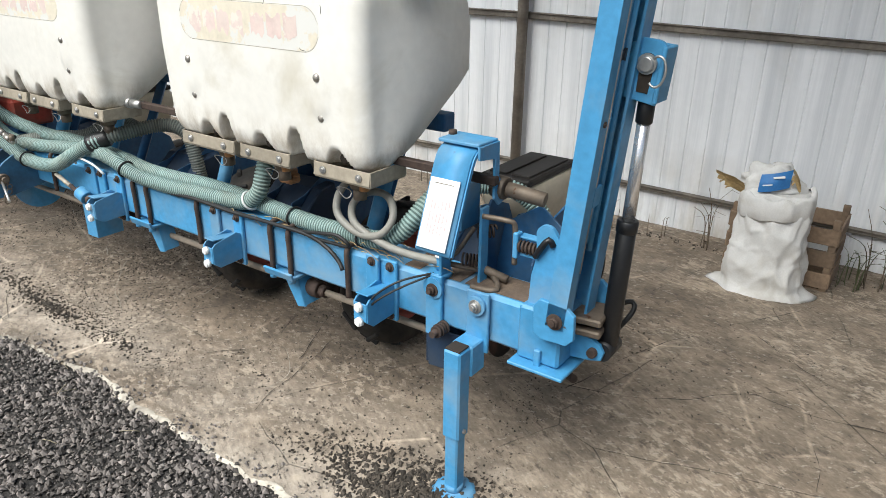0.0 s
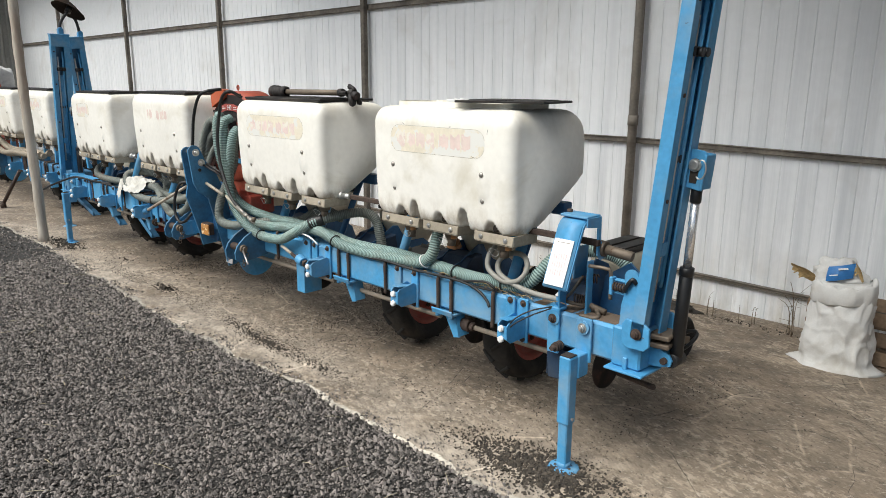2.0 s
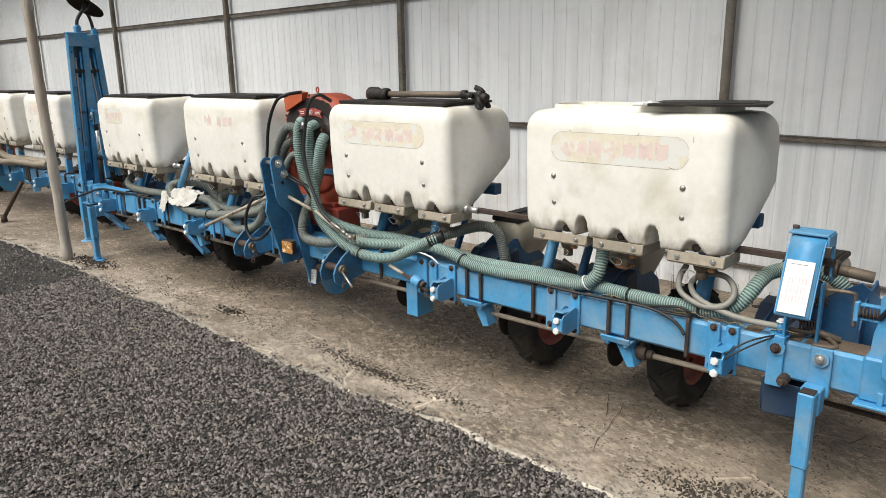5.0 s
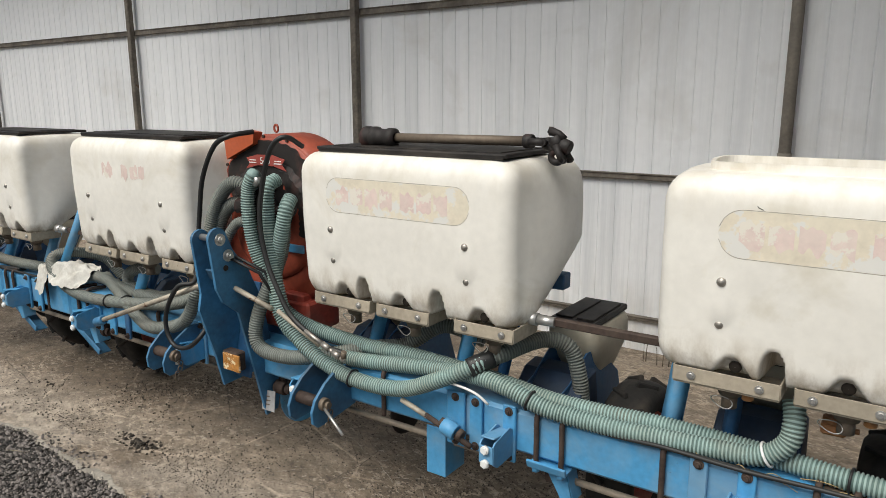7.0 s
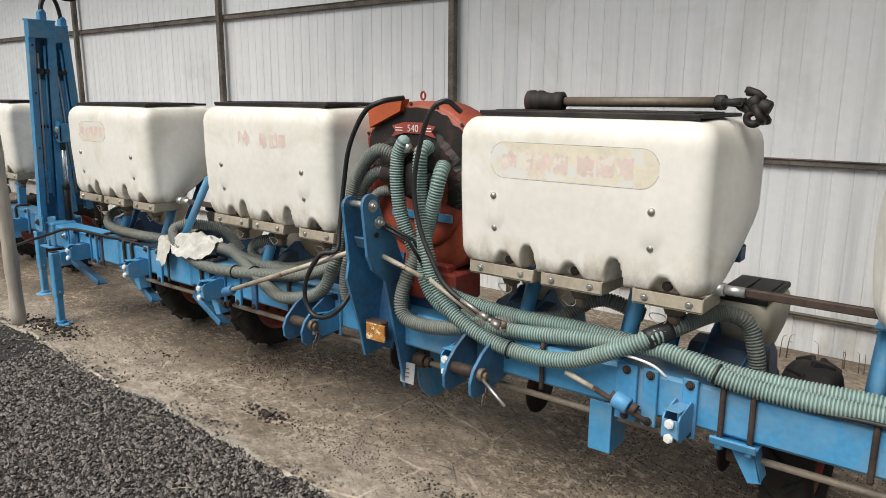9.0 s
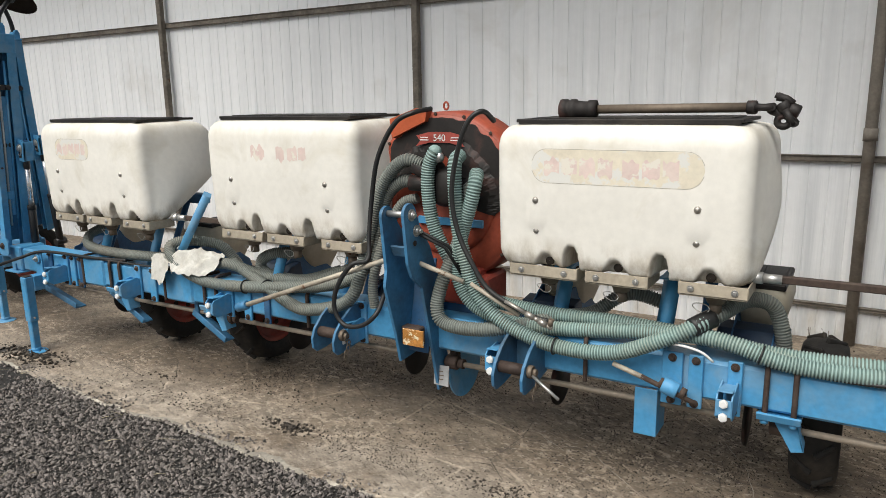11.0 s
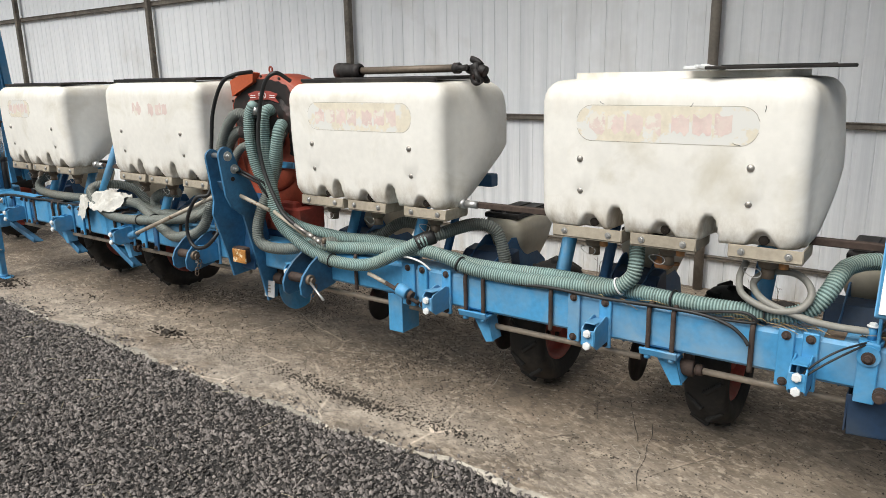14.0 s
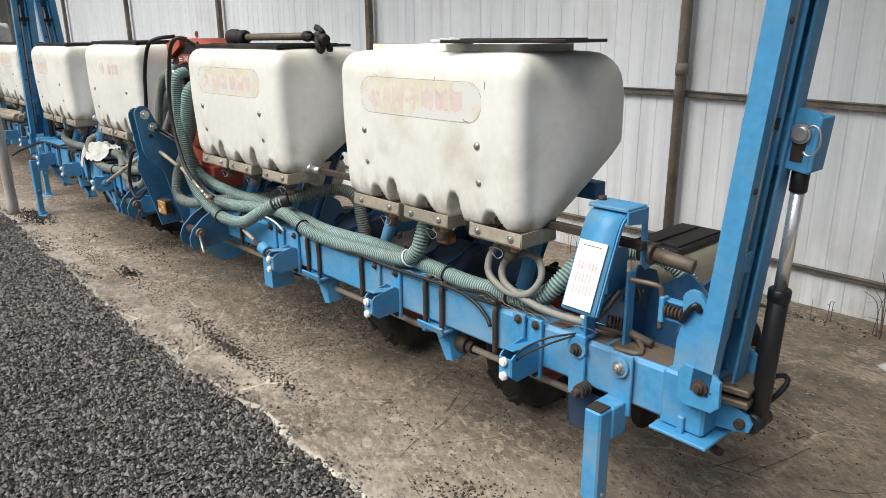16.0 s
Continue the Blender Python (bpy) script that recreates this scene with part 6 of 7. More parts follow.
hose([(x + FAR, y + FAR_Y, z) for x, y, z in ((-4.0, 1.6, 1.50), (-3.96, 1.47, 1.545), (-4.10, 1.43, 1.42), (-4.16, 1.42, 1.15), (-4.05, 1.41, 0.90), (-3.75, 1.43, 0.74), (-3.4, 1.45, 0.66))], r=0.012, name="black_cable", label="black rubber cable over the far planter's hoses", ribs=False)
hose([(-3.04, 1.545, 0.665), (-3.0, 1.53, 0.70), (-2.93, 1.525, 0.705), (-2.86, 1.53, 0.69), (-2.82, 1.545, 0.655)], r=0.0048, mat=white_plastic, name="white_cable", label="thin white cable arching over the clamps", ribs=False)
# black cables
hose([(-4.03, 1.62, 1.55), (-4.06, 1.52, 1.535), (-4.14, 1.50, 1.49), (-4.23, 1.50, 1.35), (-4.27, 1.50, 1.18), (-4.28, 1.48, 1.0), (-4.27, 1.45, 0.90), (-4.33, 1.41, 0.88), (-4.41, 1.40, 0.77), (-4.43, 1.40, 0.67), (-4.38, 1.40, 0.60), (-4.28, 1.40, 0.61), (-4.21, 1.42, 0.67), (-4.22, 1.50, 0.74)], r=0.0105, name="black_cable", label="black rubber cable looped over the hitch", ribs=False)
hose([(-3.72, 1.60, 1.50), (-3.73, 1.52, 1.54), (-3.78, 1.49, 1.50), (-3.83, 1.485, 1.37), (-3.85, 1.475, 1.21), (-3.82, 1.47, 1.06), (-3.75, 1.465, 0.93), (-3.67, 1.465, 0.83), (-3.50, 1.465, 0.755), (-3.42, 1.48, 0.735)], r=0.0105, name="black_cable", label="black rubber cable hanging over the hoses", ribs=False)
h = thing("hose_coupling", "dirty steel hydraulic coupling lying on the hoses", "coupling", loc=(0, 0, 0))
bm = B()
p0, p1 = V(-3.60, 1.455, 0.80), V(-3.40, 1.46, 0.715)
for a, b, r in ((0.0, 0.45, 0.008), (0.45, 0.62, 0.0125), (0.62, 0.72, 0.009), (0.72, 0.88, 0.0135), (0.88, 1.0, 0.009)):
    cyl(bm, p0 + (p1 - p0) * a, p0 + (p1 - p0) * b, r, 10)
part("coupling_body", bm, dull_bolt, h)
bm = B()
cyl(bm, (-3.41, 1.462, 0.72), (-3.405, 1.462, 0.752), 0.011, 10)
part("coupling_cap", bm, brown_steel, h)
# grey pipe under the first tank and thin wires along the beam
hose([(-1.50, 1.64, 0.86), (-1.51, 1.60, 0.81), (-1.49, 1.58, 0.755), (-1.40, 1.57, 0.72), (-1.31, 1.57, 0.735), (-1.28, 1.60, 0.79), (-1.33, 1.64, 0.835), (-1.42, 1.66, 0.83), (-1.47, 1.63, 0.79), (-1.42, 1.58, 0.745), (-1.30, 1.57, 0.71), (-1.21, 1.58, 0.695), (-1.10, 1.60, 0.69)], r=0.0125, mat=grey_hose, name="coiled_pipe", label="grey rubber pipe coiled under the tank", ribs=False)
hose([(-2.66, 1.57, 0.665), (-2.40, 1.565, 0.656), (-2.22, 1.555, 0.668), (-2.0, 1.56, 0.66), (-1.8, 1.555, 0.668), (-1.62, 1.56, 0.664), (-1.52, 1.55, 0.645), (-1.47, 1.55, 0.61), (-1.45, 1.545, 0.585)], r=0.007, name="black_cable", label="black cable laid along the beam", ribs=False)
hose([(-2.3, 1.575, 0.66), (-2.1, 1.565, 0.664), (-1.9, 1.57, 0.658), (-1.66, 1.565, 0.668), (-1.55, 1.55, 0.69), (-1.47, 1.55, 0.70), (-1.43, 1.56, 0.67), (-1.5, 1.565, 0.66), (-1.6, 1.56, 0.66)], r=0.006, name="black_cable", label="thin black cable laid along the beam", ribs=False)
for dz in (0, 0.022):
    hose([(-1.10, 1.57, 0.665 - dz * 0.2), (-1.17, 1.50, 0.645 - dz), (-1.23, 1.46, 0.60 - dz), (-1.275, 1.45, 0.54 - dz * 0.6)], r=0.0035, name="thin_wire", label="thin dark wire between the brackets", ribs=False)
hose([(-6.2, 1.60, 0.67), (-6.5, 1.56, 0.665), (-6.8, 1.54, 0.67), (-7.0, 1.52, 0.66), (-7.12, 1.46, 0.62), (-7.3, 1.40, 0.56), (-7.5, 1.38, 0.50)], r=0.010, name="black_cable", label="black cable hanging past the jack stand", ribs=False)
hose([(-5.5, 1.60, 0.66), (-5.9, 1.57, 0.665), (-6.3, 1.575, 0.66), (-6.7, 1.56, 0.665)], r=0.008, mat=cable, name="old_cable", label="dusty brown cable along the beam", ribs=False)

hose([(-0.60, 1.70, 0.56), (-0.585, 1.77, 0.57), (-0.572, 1.82, 0.60), (-0.58, 1.835, 0.62), (-0.605, 1.80, 0.62), (-0.63, 1.72, 0.60), (-0.66, 1.69, 0.57)], r=0.008, name="ram_hose", label="dirty black hydraulic hose looped at the ram's foot", ribs=False)

# hexagon shafts between the tanks
for x0, x1 in ((-2.72, -2.25), (-5.78, -5.31), (-1.30, -0.98), (-4.33, -4.28)):
    s = thing("metering_shaft", "rusty metering shaft with coupling between the tanks", "drive shaft", "metering shafts", (0, 0, 0))
    bm = B()
    box(bm, ((x0 + x1) / 2, 1.66, 0.955), (x1 - x0 + 0.06, 0.026, 0.026), None, 0.003)
    part("bar", bm, rusty, s)
    if x0 > -1.5:
        continue
    bm = B()
    cyl(bm, (x0 - 0.01, 1.645, 0.957), (x0 + 0.03, 1.645, 0.957), 0.022, 14)
    cyl(bm, (x0 + 0.03, 1.645, 0.957), (x0 + 0.09, 1.65, 0.956), 0.017, 12)
    part("shaft_coupling", bm, steel, s, "worn steel coupling")

# pto shaft lying on a lid
pto = thing("pto_shaft", "dirty universal-joint drive shaft lying on a tank lid", "drive shaft", loc=(-3.072, 1.70, 1.541))
bm = B()
cyl(bm, (-0.26, 0, 0), (0.30, 0.015, 0.002), 0.017, 14)
part("tube", bm, brown_steel, pto, "dull brown shaft tube")
bm = B()
lathe(bm, [(0.0, -0.40), (0.030, -0.40), (0.040, -0.395), (0.041, -0.37), (0.033, -0.365), (0.040, -0.355), (0.040, -0.335), (0.034, -0.33), (0.030, -0.29), (0.035, -0.285), (0.035, -0.255), (0.02, -0.25)], (0, 0, 0), (1, 0.03, 0), 18)
part("yoke", bm, fan_dark, pto, "greasy ribbed yoke")
def pto_yoke(x, z, tilt, face):
    """A forked yoke: hub, two arms and their bearing caps."""
    m = pose(x, 0.012, z, 0, tilt, 0)
    out = B()
    cyl(out, (-0.035, 0, 0), (0.0, 0, 0), 0.024, 14, ch=0.004)
    for s in (-1, 1):
        a, b = (0, s * 0.024) if face else (s * 0.024, 0)
        sweep(out, [(-0.004, a * 0.8, b * 0.8), (0.02, a * 1.15, b * 1.15), (0.052, a, b)], [0.013, 0.012, 0.015], 8)
        cyl(out, (0.05, a * 0.7, b * 0.7), (0.05, a * 1.5, b * 1.5), 0.011, 10)
    for v in out.verts:
        v.co = m @ v.co
    part("universal_joint", out, fan_dark, pto, "greasy forked universal joint")


pto_yoke(0.315, 0.002, 0, False)
pto_yoke(0.415, -0.004, 180 + 22, True)
pto_yoke(0.408, -0.012, 58, False)
bm = B()
sweep(bm, [(0.40 + 0.020 * math.cos(q), 0.012, -0.045 + 0.018 * math.sin(q)) for q in [math.tau * k / 18 for k in range(19)]], 0.012, 8)
part("joint_collar", bm, fan_dark, pto, "greasy ring of the joint")

# loose lid on the open tank
lid = thing("loose_lid", "thin black tank lid lying askew on the open tank", "lid", loc=(-1.475, 1.71, 1.522), turn=(0, 0, 14))
bm = B()
box(bm, (0, 0, 0), (0.44, 0.32, 0.011), None, 0.003)
box(bm, (0, 0, 0.006), (0.34, 0.24, 0.006), None, 0.003)
part("lid_sheet", bm, lid_black, lid)
bm = B()
for k in range(4):
    box(bm, (-0.25 + 0.018 * k, -0.10 + 0.03 * (k % 2), 0.0), (0.08, 0.03, 0.012), (0, 4 * k, 12 * k), 0.003)
part("torn_strip", bm, white_plastic, lid, "torn white strip")

# cloth on the beam
def crumple(name, cx, cy, cz, rx, ry, rz, mat, label, category, seed, amp=0.25, cut=-0.3, sq=1.0, parent=None):
    bm = B()
    nu, nv = 40, 20
    rows = []
    for j in range(nv + 1):
        ph = -math.pi / 2 + math.pi * j / nv
        row = []
        for i in range(nu):
            th = math.tau * i / nu
            d = V(math.cos(ph) * math.cos(th), math.cos(ph) * math.sin(th), math.sin(ph))
            k = 1 + amp * (noise.noise(d * 1.6 + V(seed, 0, 0)) + 0.55 * abs(noise.noise(d * 4.2 + V(0, seed, 0))) - 0.25 + 0.22 * noise.noise(d * 9 + V(0, 0, seed)))
            p = d * k
            row.append(bm.verts.new((cx + p.x * rx, cy + p.y * ry, cz + max(p.z, cut) * rz)))
        rows.append(row)
    for r0, r1 in zip(rows, rows[1:]):
        for i in range(nu):
            bm.faces.new((r0[i], r0[(i + 1) % nu], r1[(i + 1) % nu], r1[i])).smooth = True
    bmesh.ops.remove_doubles(bm, verts=bm.verts, dist=1e-5)
    if parent is not None:
        return part(name, bm, mat, parent, label)
    return solid(name, bm, mat, label, category)


cloth = thing("crumpled_cloth", "crumpled white cloth lying over the beam and hose", "cloth", loc=(0, 0, 0))


def cloth_sheet(name, cx, cy, cz, lx, ly, drop, seed, turn):
    """A thin rumpled sheet that lies over something and hangs at its front edge."""
    bm = B()
    nx, ny = 44, 26
    m = pose(cx, cy, cz, 0, 0, turn)
    g = []
    for i in range(nx + 1):
        row = []
        for j in range(ny + 1):
            u, v = i / nx - 0.5, j / ny - 0.5
            d = math.hypot(u, v) * 2
            q = max(abs(u), abs(v)) / max(1e-6, math.hypot(u, v))
            wob = (1 + 0.15 * noise.noise(V(u * 2 + seed, v * 2, 0))) * q
            h = 0.040 * (1 - min(1, d) ** 2) + 0.022 * (1 - 2 * abs(noise.noise(V(u * 3 + seed, v * 4, 1)))) + 0.012 * (1 - 2 * abs(noise.noise(V(u * 6, v * 5 + seed, 2))))
            y = v * ly * wob
            if v < -0.12:
                h -= drop * (-0.12 - v) / 0.38
                y *= 0.75
            row.append(bm.verts.new(m @ V(u * lx * wob, y, h)))
        g.append(row)
    for i in range(nx):
        for j in range(ny):
            bm.faces.new((g[i][j], g[i + 1][j], g[i + 1][j + 1], g[i][j + 1])).smooth = True
    return part(name, bm, cloth_white, cloth)


cloth_sheet("cloth_fold", -5.56, 1.59, 0.735, 0.36, 0.24, 0.08, 3.1, 8)
cloth_sheet("cloth_tail", -5.82, 1.565, 0.69, 0.24, 0.16, 0.10, 8.7, -15)

# dry straw caught between hose and beam
bm = B()
rs = random.Random(14)
for k in range(70):
    x = rs.choice((-1.55, -1.8, -2.1, -1.3, -2.5)) + rs.gauss(0, 0.10)
    y, z, a = 1.585 + rs.uniform(-0.02, 0.07), 0.655 + rs.uniform(0, 0.03), rs.uniform(-0.6, 0.6)
    L = rs.uniform(0.03, 0.12)
    p = V(x, y, z)
    q = V(math.cos(a) * L, math.sin(a) * L * 0.6, rs.uniform(-0.02, 0.015))
    sweep(bm, spline([p, p + q * 0.5 + V(0, 0, 0.008), p + q], L / 4), 0.0012, 4)
solid("straw", bm, husk, "dry straw caught on the beam", "straw", kind="stuff")

# ---- round the machine ----
pole = thing("roof_pole", "grey weathered wooden roof pole at the slab edge", "pole", loc=(-7.27, 1.255, -0.04))
bm = B()
pts = [(0.01 * math.sin(z * 1.3) - 0.035 * z / 2, 0.008 * math.cos(z * 2), z) for z in [0.1 * k for k in range(48)]]
sweep(bm, pts, [0.047 + 0.003 * math.sin(k * 1.7) - 0.0002 * k for k in range(48)], 14)
part("trunk", bm, wood_pole, pole)

# big bag standing far back
bag = thing("bulk_bag", "white woven bulk bag with crumpled top", "bag", loc=(-15.15, 2.55, 0))
bm = B()
W = 0.55
rings = []
for z, k in ((0.0, 0.93), (0.08, 1.0), (0.6, 1.04), (1.2, 1.05), (1.36, 1.04), (1.46, 1.02), (1.56, 1.03), (1.66, 1.01), (1.74, 1.0), (1.79, 0.93), (1.81, 0.82), (1.80, 0.68), (1.79, 0.5), (1.79, 0.3), (1.79, 0.1)):
    ring = []
    for i in range(48):
        a = math.tau * i / 48
        c, s = math.cos(a), math.sin(a)
        q = (abs(c) ** 5 + abs(s) ** 5) ** (-1 / 5)
        w = W * k * (1 + 0.03 * noise.noise(V(c * 3, s * 3, z * 3)))
        ring.append(bm.verts.new((c * q * w, s * q * w, z + (0.20 * (noise.voronoi(V(c * k * 2.4, s * k * 2.4, z * 5))[0][0] - 0.4) + 0.05 * noise.noise(V(c * 6, s * 6, k * 9)) if z > 1.4 else 0))))
    rings.append(ring)
for r0, r1 in zip(rings, rings[1:]):
    for i in range(48):
        bm.faces.new((r0[i], r0[(i + 1) % 48], r1[(i + 1) % 48], r1[i])).smooth = True
bm.faces.new(rings[-1])
part("bag_body", bm, bag_grey, bag)
for s in (-1, 1):
    bm = B()
    sweep(bm, spline([(s * 0.50, -0.50, 1.50), (s * 0.49, -0.48, 1.74), (s * 0.36, -0.42, 1.83), (s * 0.20, -0.36, 1.80), (s * 0.08, -0.38, 1.77)], 0.04), 0.025, 6)
    part("lifting_loop", bm, bag_grey, bag)

# grey tyre and drawbar jack by the far planter
prop = thing("prop_stand", "rusty slanting prop stand of the far planter", "stand", loc=(-9.75, 1.50, 0))
bm = B()
cyl(bm, (0.35, 0.15, 0.50), (0, 0, 0.05), 0.022, 10)
cyl(bm, (0, 0, 0.0), (0, 0, 0.09), 0.035, 12)
part("prop_leg", bm, rusty, prop)

# ---- sacks and crate by the wall ----
crate = thing("wooden_crate", "weathered brown slatted wooden crate by the wall", "crate", loc=(-0.535, 4.06, floor_z(4.06)))
for z in (0.07, 0.19, 0.31):
    for y, L, ax in ((-0.17, 0.53, 0), (0.17, 0.53, 0)):
        part("slat", box(B(), (0, y, z), (L, 0.012, 0.085), (1.5, 0, 0), 0.002), crate_wood, crate)
    for x in (-0.265, 0.265):
        part("slat", box(B(), (x, 0, z), (0.012, 0.34, 0.085), None, 0.002), crate_wood, crate)
for x in (-0.245, 0.245):
    for y in (-0.15, 0.15):
        part("corner_post", box(B(), (x, y, 0.20), (0.035, 0.03, 0.40), None, 0.003), crate_wood, crate)
part("base_board", box(B(), (0, 0, 0.012), (0.51, 0.32, 0.012), None, 0.002), crate_wood, crate)

sack = thing("woven_sack", "white woven plastic sack, full and folded at the mouth", "sack", loc=(-0.562, 3.74, floor_z(3.70)))
bm = B()
rings = []
for j in range(49):
    z = 0.535 * j / 48
    k = j / 48
    w = 0.184 - 0.040 * k ** 1.5 + (0.022 * (1 - k / 0.12) ** 2 if k < 0.12 else 0)
    d = 0.150 - 0.035 * k ** 1.5 + (0.03 * (1 - k / 0.12) ** 2 if k < 0.12 else 0)
    if k > 0.74:
        w, d = w - 0.05 * (k - 0.74), d - 0.05 * (k - 0.74)
    ring = []
    for i in range(112):
        a = math.tau * i / 112
        c, s = math.cos(a), math.sin(a)
        q = (abs(c) ** 2.6 + abs(s) ** 2.6) ** (-1 / 2.6)
        ridge = 1 - 2 * abs(noise.noise(V(c * 1.9 + z * 2.2, s * 1.9 - z * 1.5, z * 5.5)))
        fold = noise.voronoi(V(c * 1.5 + z * 2.0, s * 1.5 - z * 1.2, z * 6.5))[0][0]
        crease = noise.voronoi(V(c * 3.1 - z * 4.0, s * 3.1 + 7.0, z * 15.0))[0][0]
        far2 = noise.voronoi(V(c * 1.7 + z * 2.6, s * 1.7 + 3.0 - z * 2.0, z * 7.5))[0]
        line = math.exp(-9.0 * (far2[1] - far2[0]))
        f = 1 + 0.05 * ridge * (0.4 + k) + 0.24 * (fold - 0.45) + 0.04 * (crease - 0.45) + 0.06 * (line - 0.3) + 0.03 * noise.noise(V(c * 1.5, s * 1.5, z * 4))
        if k < 0.1:
            f += (1 - k / 0.1) ** 2 * (0.06 * max(0.0, noise.noise(V(c * 2.5, s * 2.5, 4))) + 0.26 * abs(c) ** 8)
        ring.append(bm.verts.new((c * q * w * f, s * q * d * f, z + 0.016 * noise.noise(V(c * 3, s * 3, z * 5)) * (k > 0.1))))
    rings.append(ring)
for r0, r1 in zip(rings, rings[1:]):
    for i in range(112):
        bm.faces.new((r0[i], r0[(i + 1) % 112], r1[(i + 1) % 112], r1[i])).smooth = True
bm.faces.new(rings[-1])
bm.faces.new(rings[0][::-1])
part("sack_body", bm, sack_white, sack)
bm = B()
rings = []
for j, (dr, dz) in enumerate(((-0.004, 0.075), (0.012, 0.085), (0.024, 0.07), (0.028, 0.03), (0.024, -0.02), (0.016, -0.028), (0.006, -0.012))):
    ring = []
    for i in range(96):
        a = math.tau * i / 96
        c, s = math.cos(a), math.sin(a)
        fold = noise.voronoi(V(c * 1.9, s * 1.9, 3 + j * 0.16))[0][0]
        f = 1 + 0.20 * (fold - 0.42) + 0.02 * noise.noise(V(c * 8, s * 8, j * 0.3))
        ring.append(bm.verts.new((c * (0.143 + dr) * f, s * (0.128 + dr) * f, 0.432 + 0.012 * c + dz * 1.15 * (1 + 0.35 * noise.noise(V(c * 2.5, s * 2.5, 6))))))
    rings.append(ring)
for r0, r1 in zip(rings, rings[1:]):
    for i in range(96):
        bm.faces.new((r0[i], r0[(i + 1) % 96], r1[(i + 1) % 96], r1[i])).smooth = True
part("folded_collar", bm, sack_white, sack, "folded mouth of the sack")
small = thing("small_sack", "small white sack with blue print stuffed on top", "sack", loc=(-0.618, 3.74, 0.445))
crumple("small_body", 0.01, 0, 0.055, 0.15, 0.092, 0.100, sack_white, "", "", 12.3, 0.5, -0.6, parent=small)
bm = B()
nx, nz = 10, 6
g = [[bm.verts.new((-0.022 + 0.13 * i / nx, -0.112 + 0.10 * (i / nx) ** 2 * 0.5 - 0.012 * math.sin(3 * i / nx) + 0.05 * max(0, j / nz - 0.5), 0.03 + 0.085 * j / nz + 0.035 * i / nx)) for j in range(nz + 1)] for i in range(nx + 1)]
for i in range(nx):
    for j in range(nz):
        bm.faces.new((g[i][j], g[i + 1][j], g[i + 1][j + 1], g[i][j + 1])).smooth = True
patch = part("blue_print", bm, sack_blue, small, "blue printed patch")
part("print_bar", box(B(), (0.062, -0.106, 0.118), (0.052, 0.004, 0.010), (0, -15, 0), 0.001), paper, patch)
part("print_bar", box(B(), (0.018, -0.118, 0.075), (0.045, 0.004, 0.006), (0, -15, 0), 0.001), paper, patch)
for k, (x0, z0, dx, dz) in enumerate(((-0.10, 0.02, -0.15, 0.06), (-0.09, 0.0, -0.12, 0.05), (0.155, 0.05, -0.05, 0.10))):
    bm = B()
    for q in range(3):
        o = 0.02 * (q - 1)
        c = spline([(x0, -0.04 + o, z0 - o), (x0 + dx * 0.5, -0.07 + o, z0 + dz * (0.9 - 0.2 * q)), (x0 + dx * (1 - 0.12 * q), -0.06 - o, z0 + dz * (1 - 0.35 * q))], 0.02)
        prev = None
        for i, p in enumerate(c):
            w = 0.017 * math.sin(math.pi * (0.15 + 0.8 * i / len(c))) + 0.004
            tw = 0.6 * noise.noise(p * 20) + q
            row = [bm.verts.new(p + V(0.3 * w * math.sin(tw), -w * math.cos(tw) * 0.6, w * math.sin(tw + 1.0)) * e + V(0, 0, 0.008 * (abs(e) < 0.5))) for e in (-1, 0, 1)]
            if prev:
                for j in (0, 1):
                    bm.faces.new((prev[j], row[j], row[j + 1], prev[j + 1])).smooth = True
            prev = row
    part("dry_husk", bm, husk, small, "dry brown maize husk")

# dark rag lying at the wall foot
crumple("old_rag", -1.80, 4.14, floor_z(4.14) + 0.012, 0.17, 0.055, 0.045, rag_dark, "dark dirty rag lying at the wall foot", "rag", 5.5, 0.6, -0.3)

# dry weeds at the wall foot
random.seed(5)


def weed_clump(name, x0, x1, y0, y1, n, h, mat, label, bushy=0.5):
    bm = B()
    for k in range(n):
        x, y = random.uniform(x0, x1), random.uniform(y0, y1)
        L, a = h * random.uniform(0.4, 1.1), random.uniform(0, math.tau)
        dx, dy = math.cos(a) * L * bushy * random.uniform(0.2, 1.2), -abs(math.sin(a)) * L * bushy * 0.4
        y = min(y, WALL_Y - 0.08)
        pts = spline([(x, y, floor_z(y) - 0.01), (x + dx * 0.25, y + dy * 0.3, L * 0.5), (x + dx, y + dy, L * random.uniform(0.75, 1.0))], L / 6)
        r = random.uniform(0.002, 0.0045)
        sweep(bm, pts, [r * (1 - 0.7 * i / len(pts)) for i in range(len(pts))], 4)
        for q in range(random.randint(0, 3)):
            p = pts[random.randint(1, len(pts) - 2)]
            b = random.uniform(0, math.tau)
            l2 = L * random.uniform(0.15, 0.4)
            sweep(bm, [p, p + V(math.cos(b) * l2, -abs(math.sin(b)) * l2 * 0.4, l2 * random.uniform(-0.2, 0.6))], [r * 0.6, r * 0.2], 3)
    return solid(name, bm, mat, label, "weeds", kind="stuff")


weed_clump("dry_weeds", -1.1, -0.95, 4.12, 4.2, 6, 0.34, dry_stem, "dry brown weed stems at the wall foot")
weed_clump("dry_weeds", -0.30, 0.35, 4.02, 4.2, 14, 0.42, dry_stem, "tangled dry brown weeds beside the crate", 0.9)
weed_clump("grass_tuft", -0.25, 0.3, 4.0, 4.2, 26, 0.17, grass, "dull green grass among dry weeds", 0.8)
weed_clump("dry_weeds", -3.2, -1.2, 4.15, 4.21, 22, 0.10, dry_stem, "low dry weeds along the wall foot", 0.6)

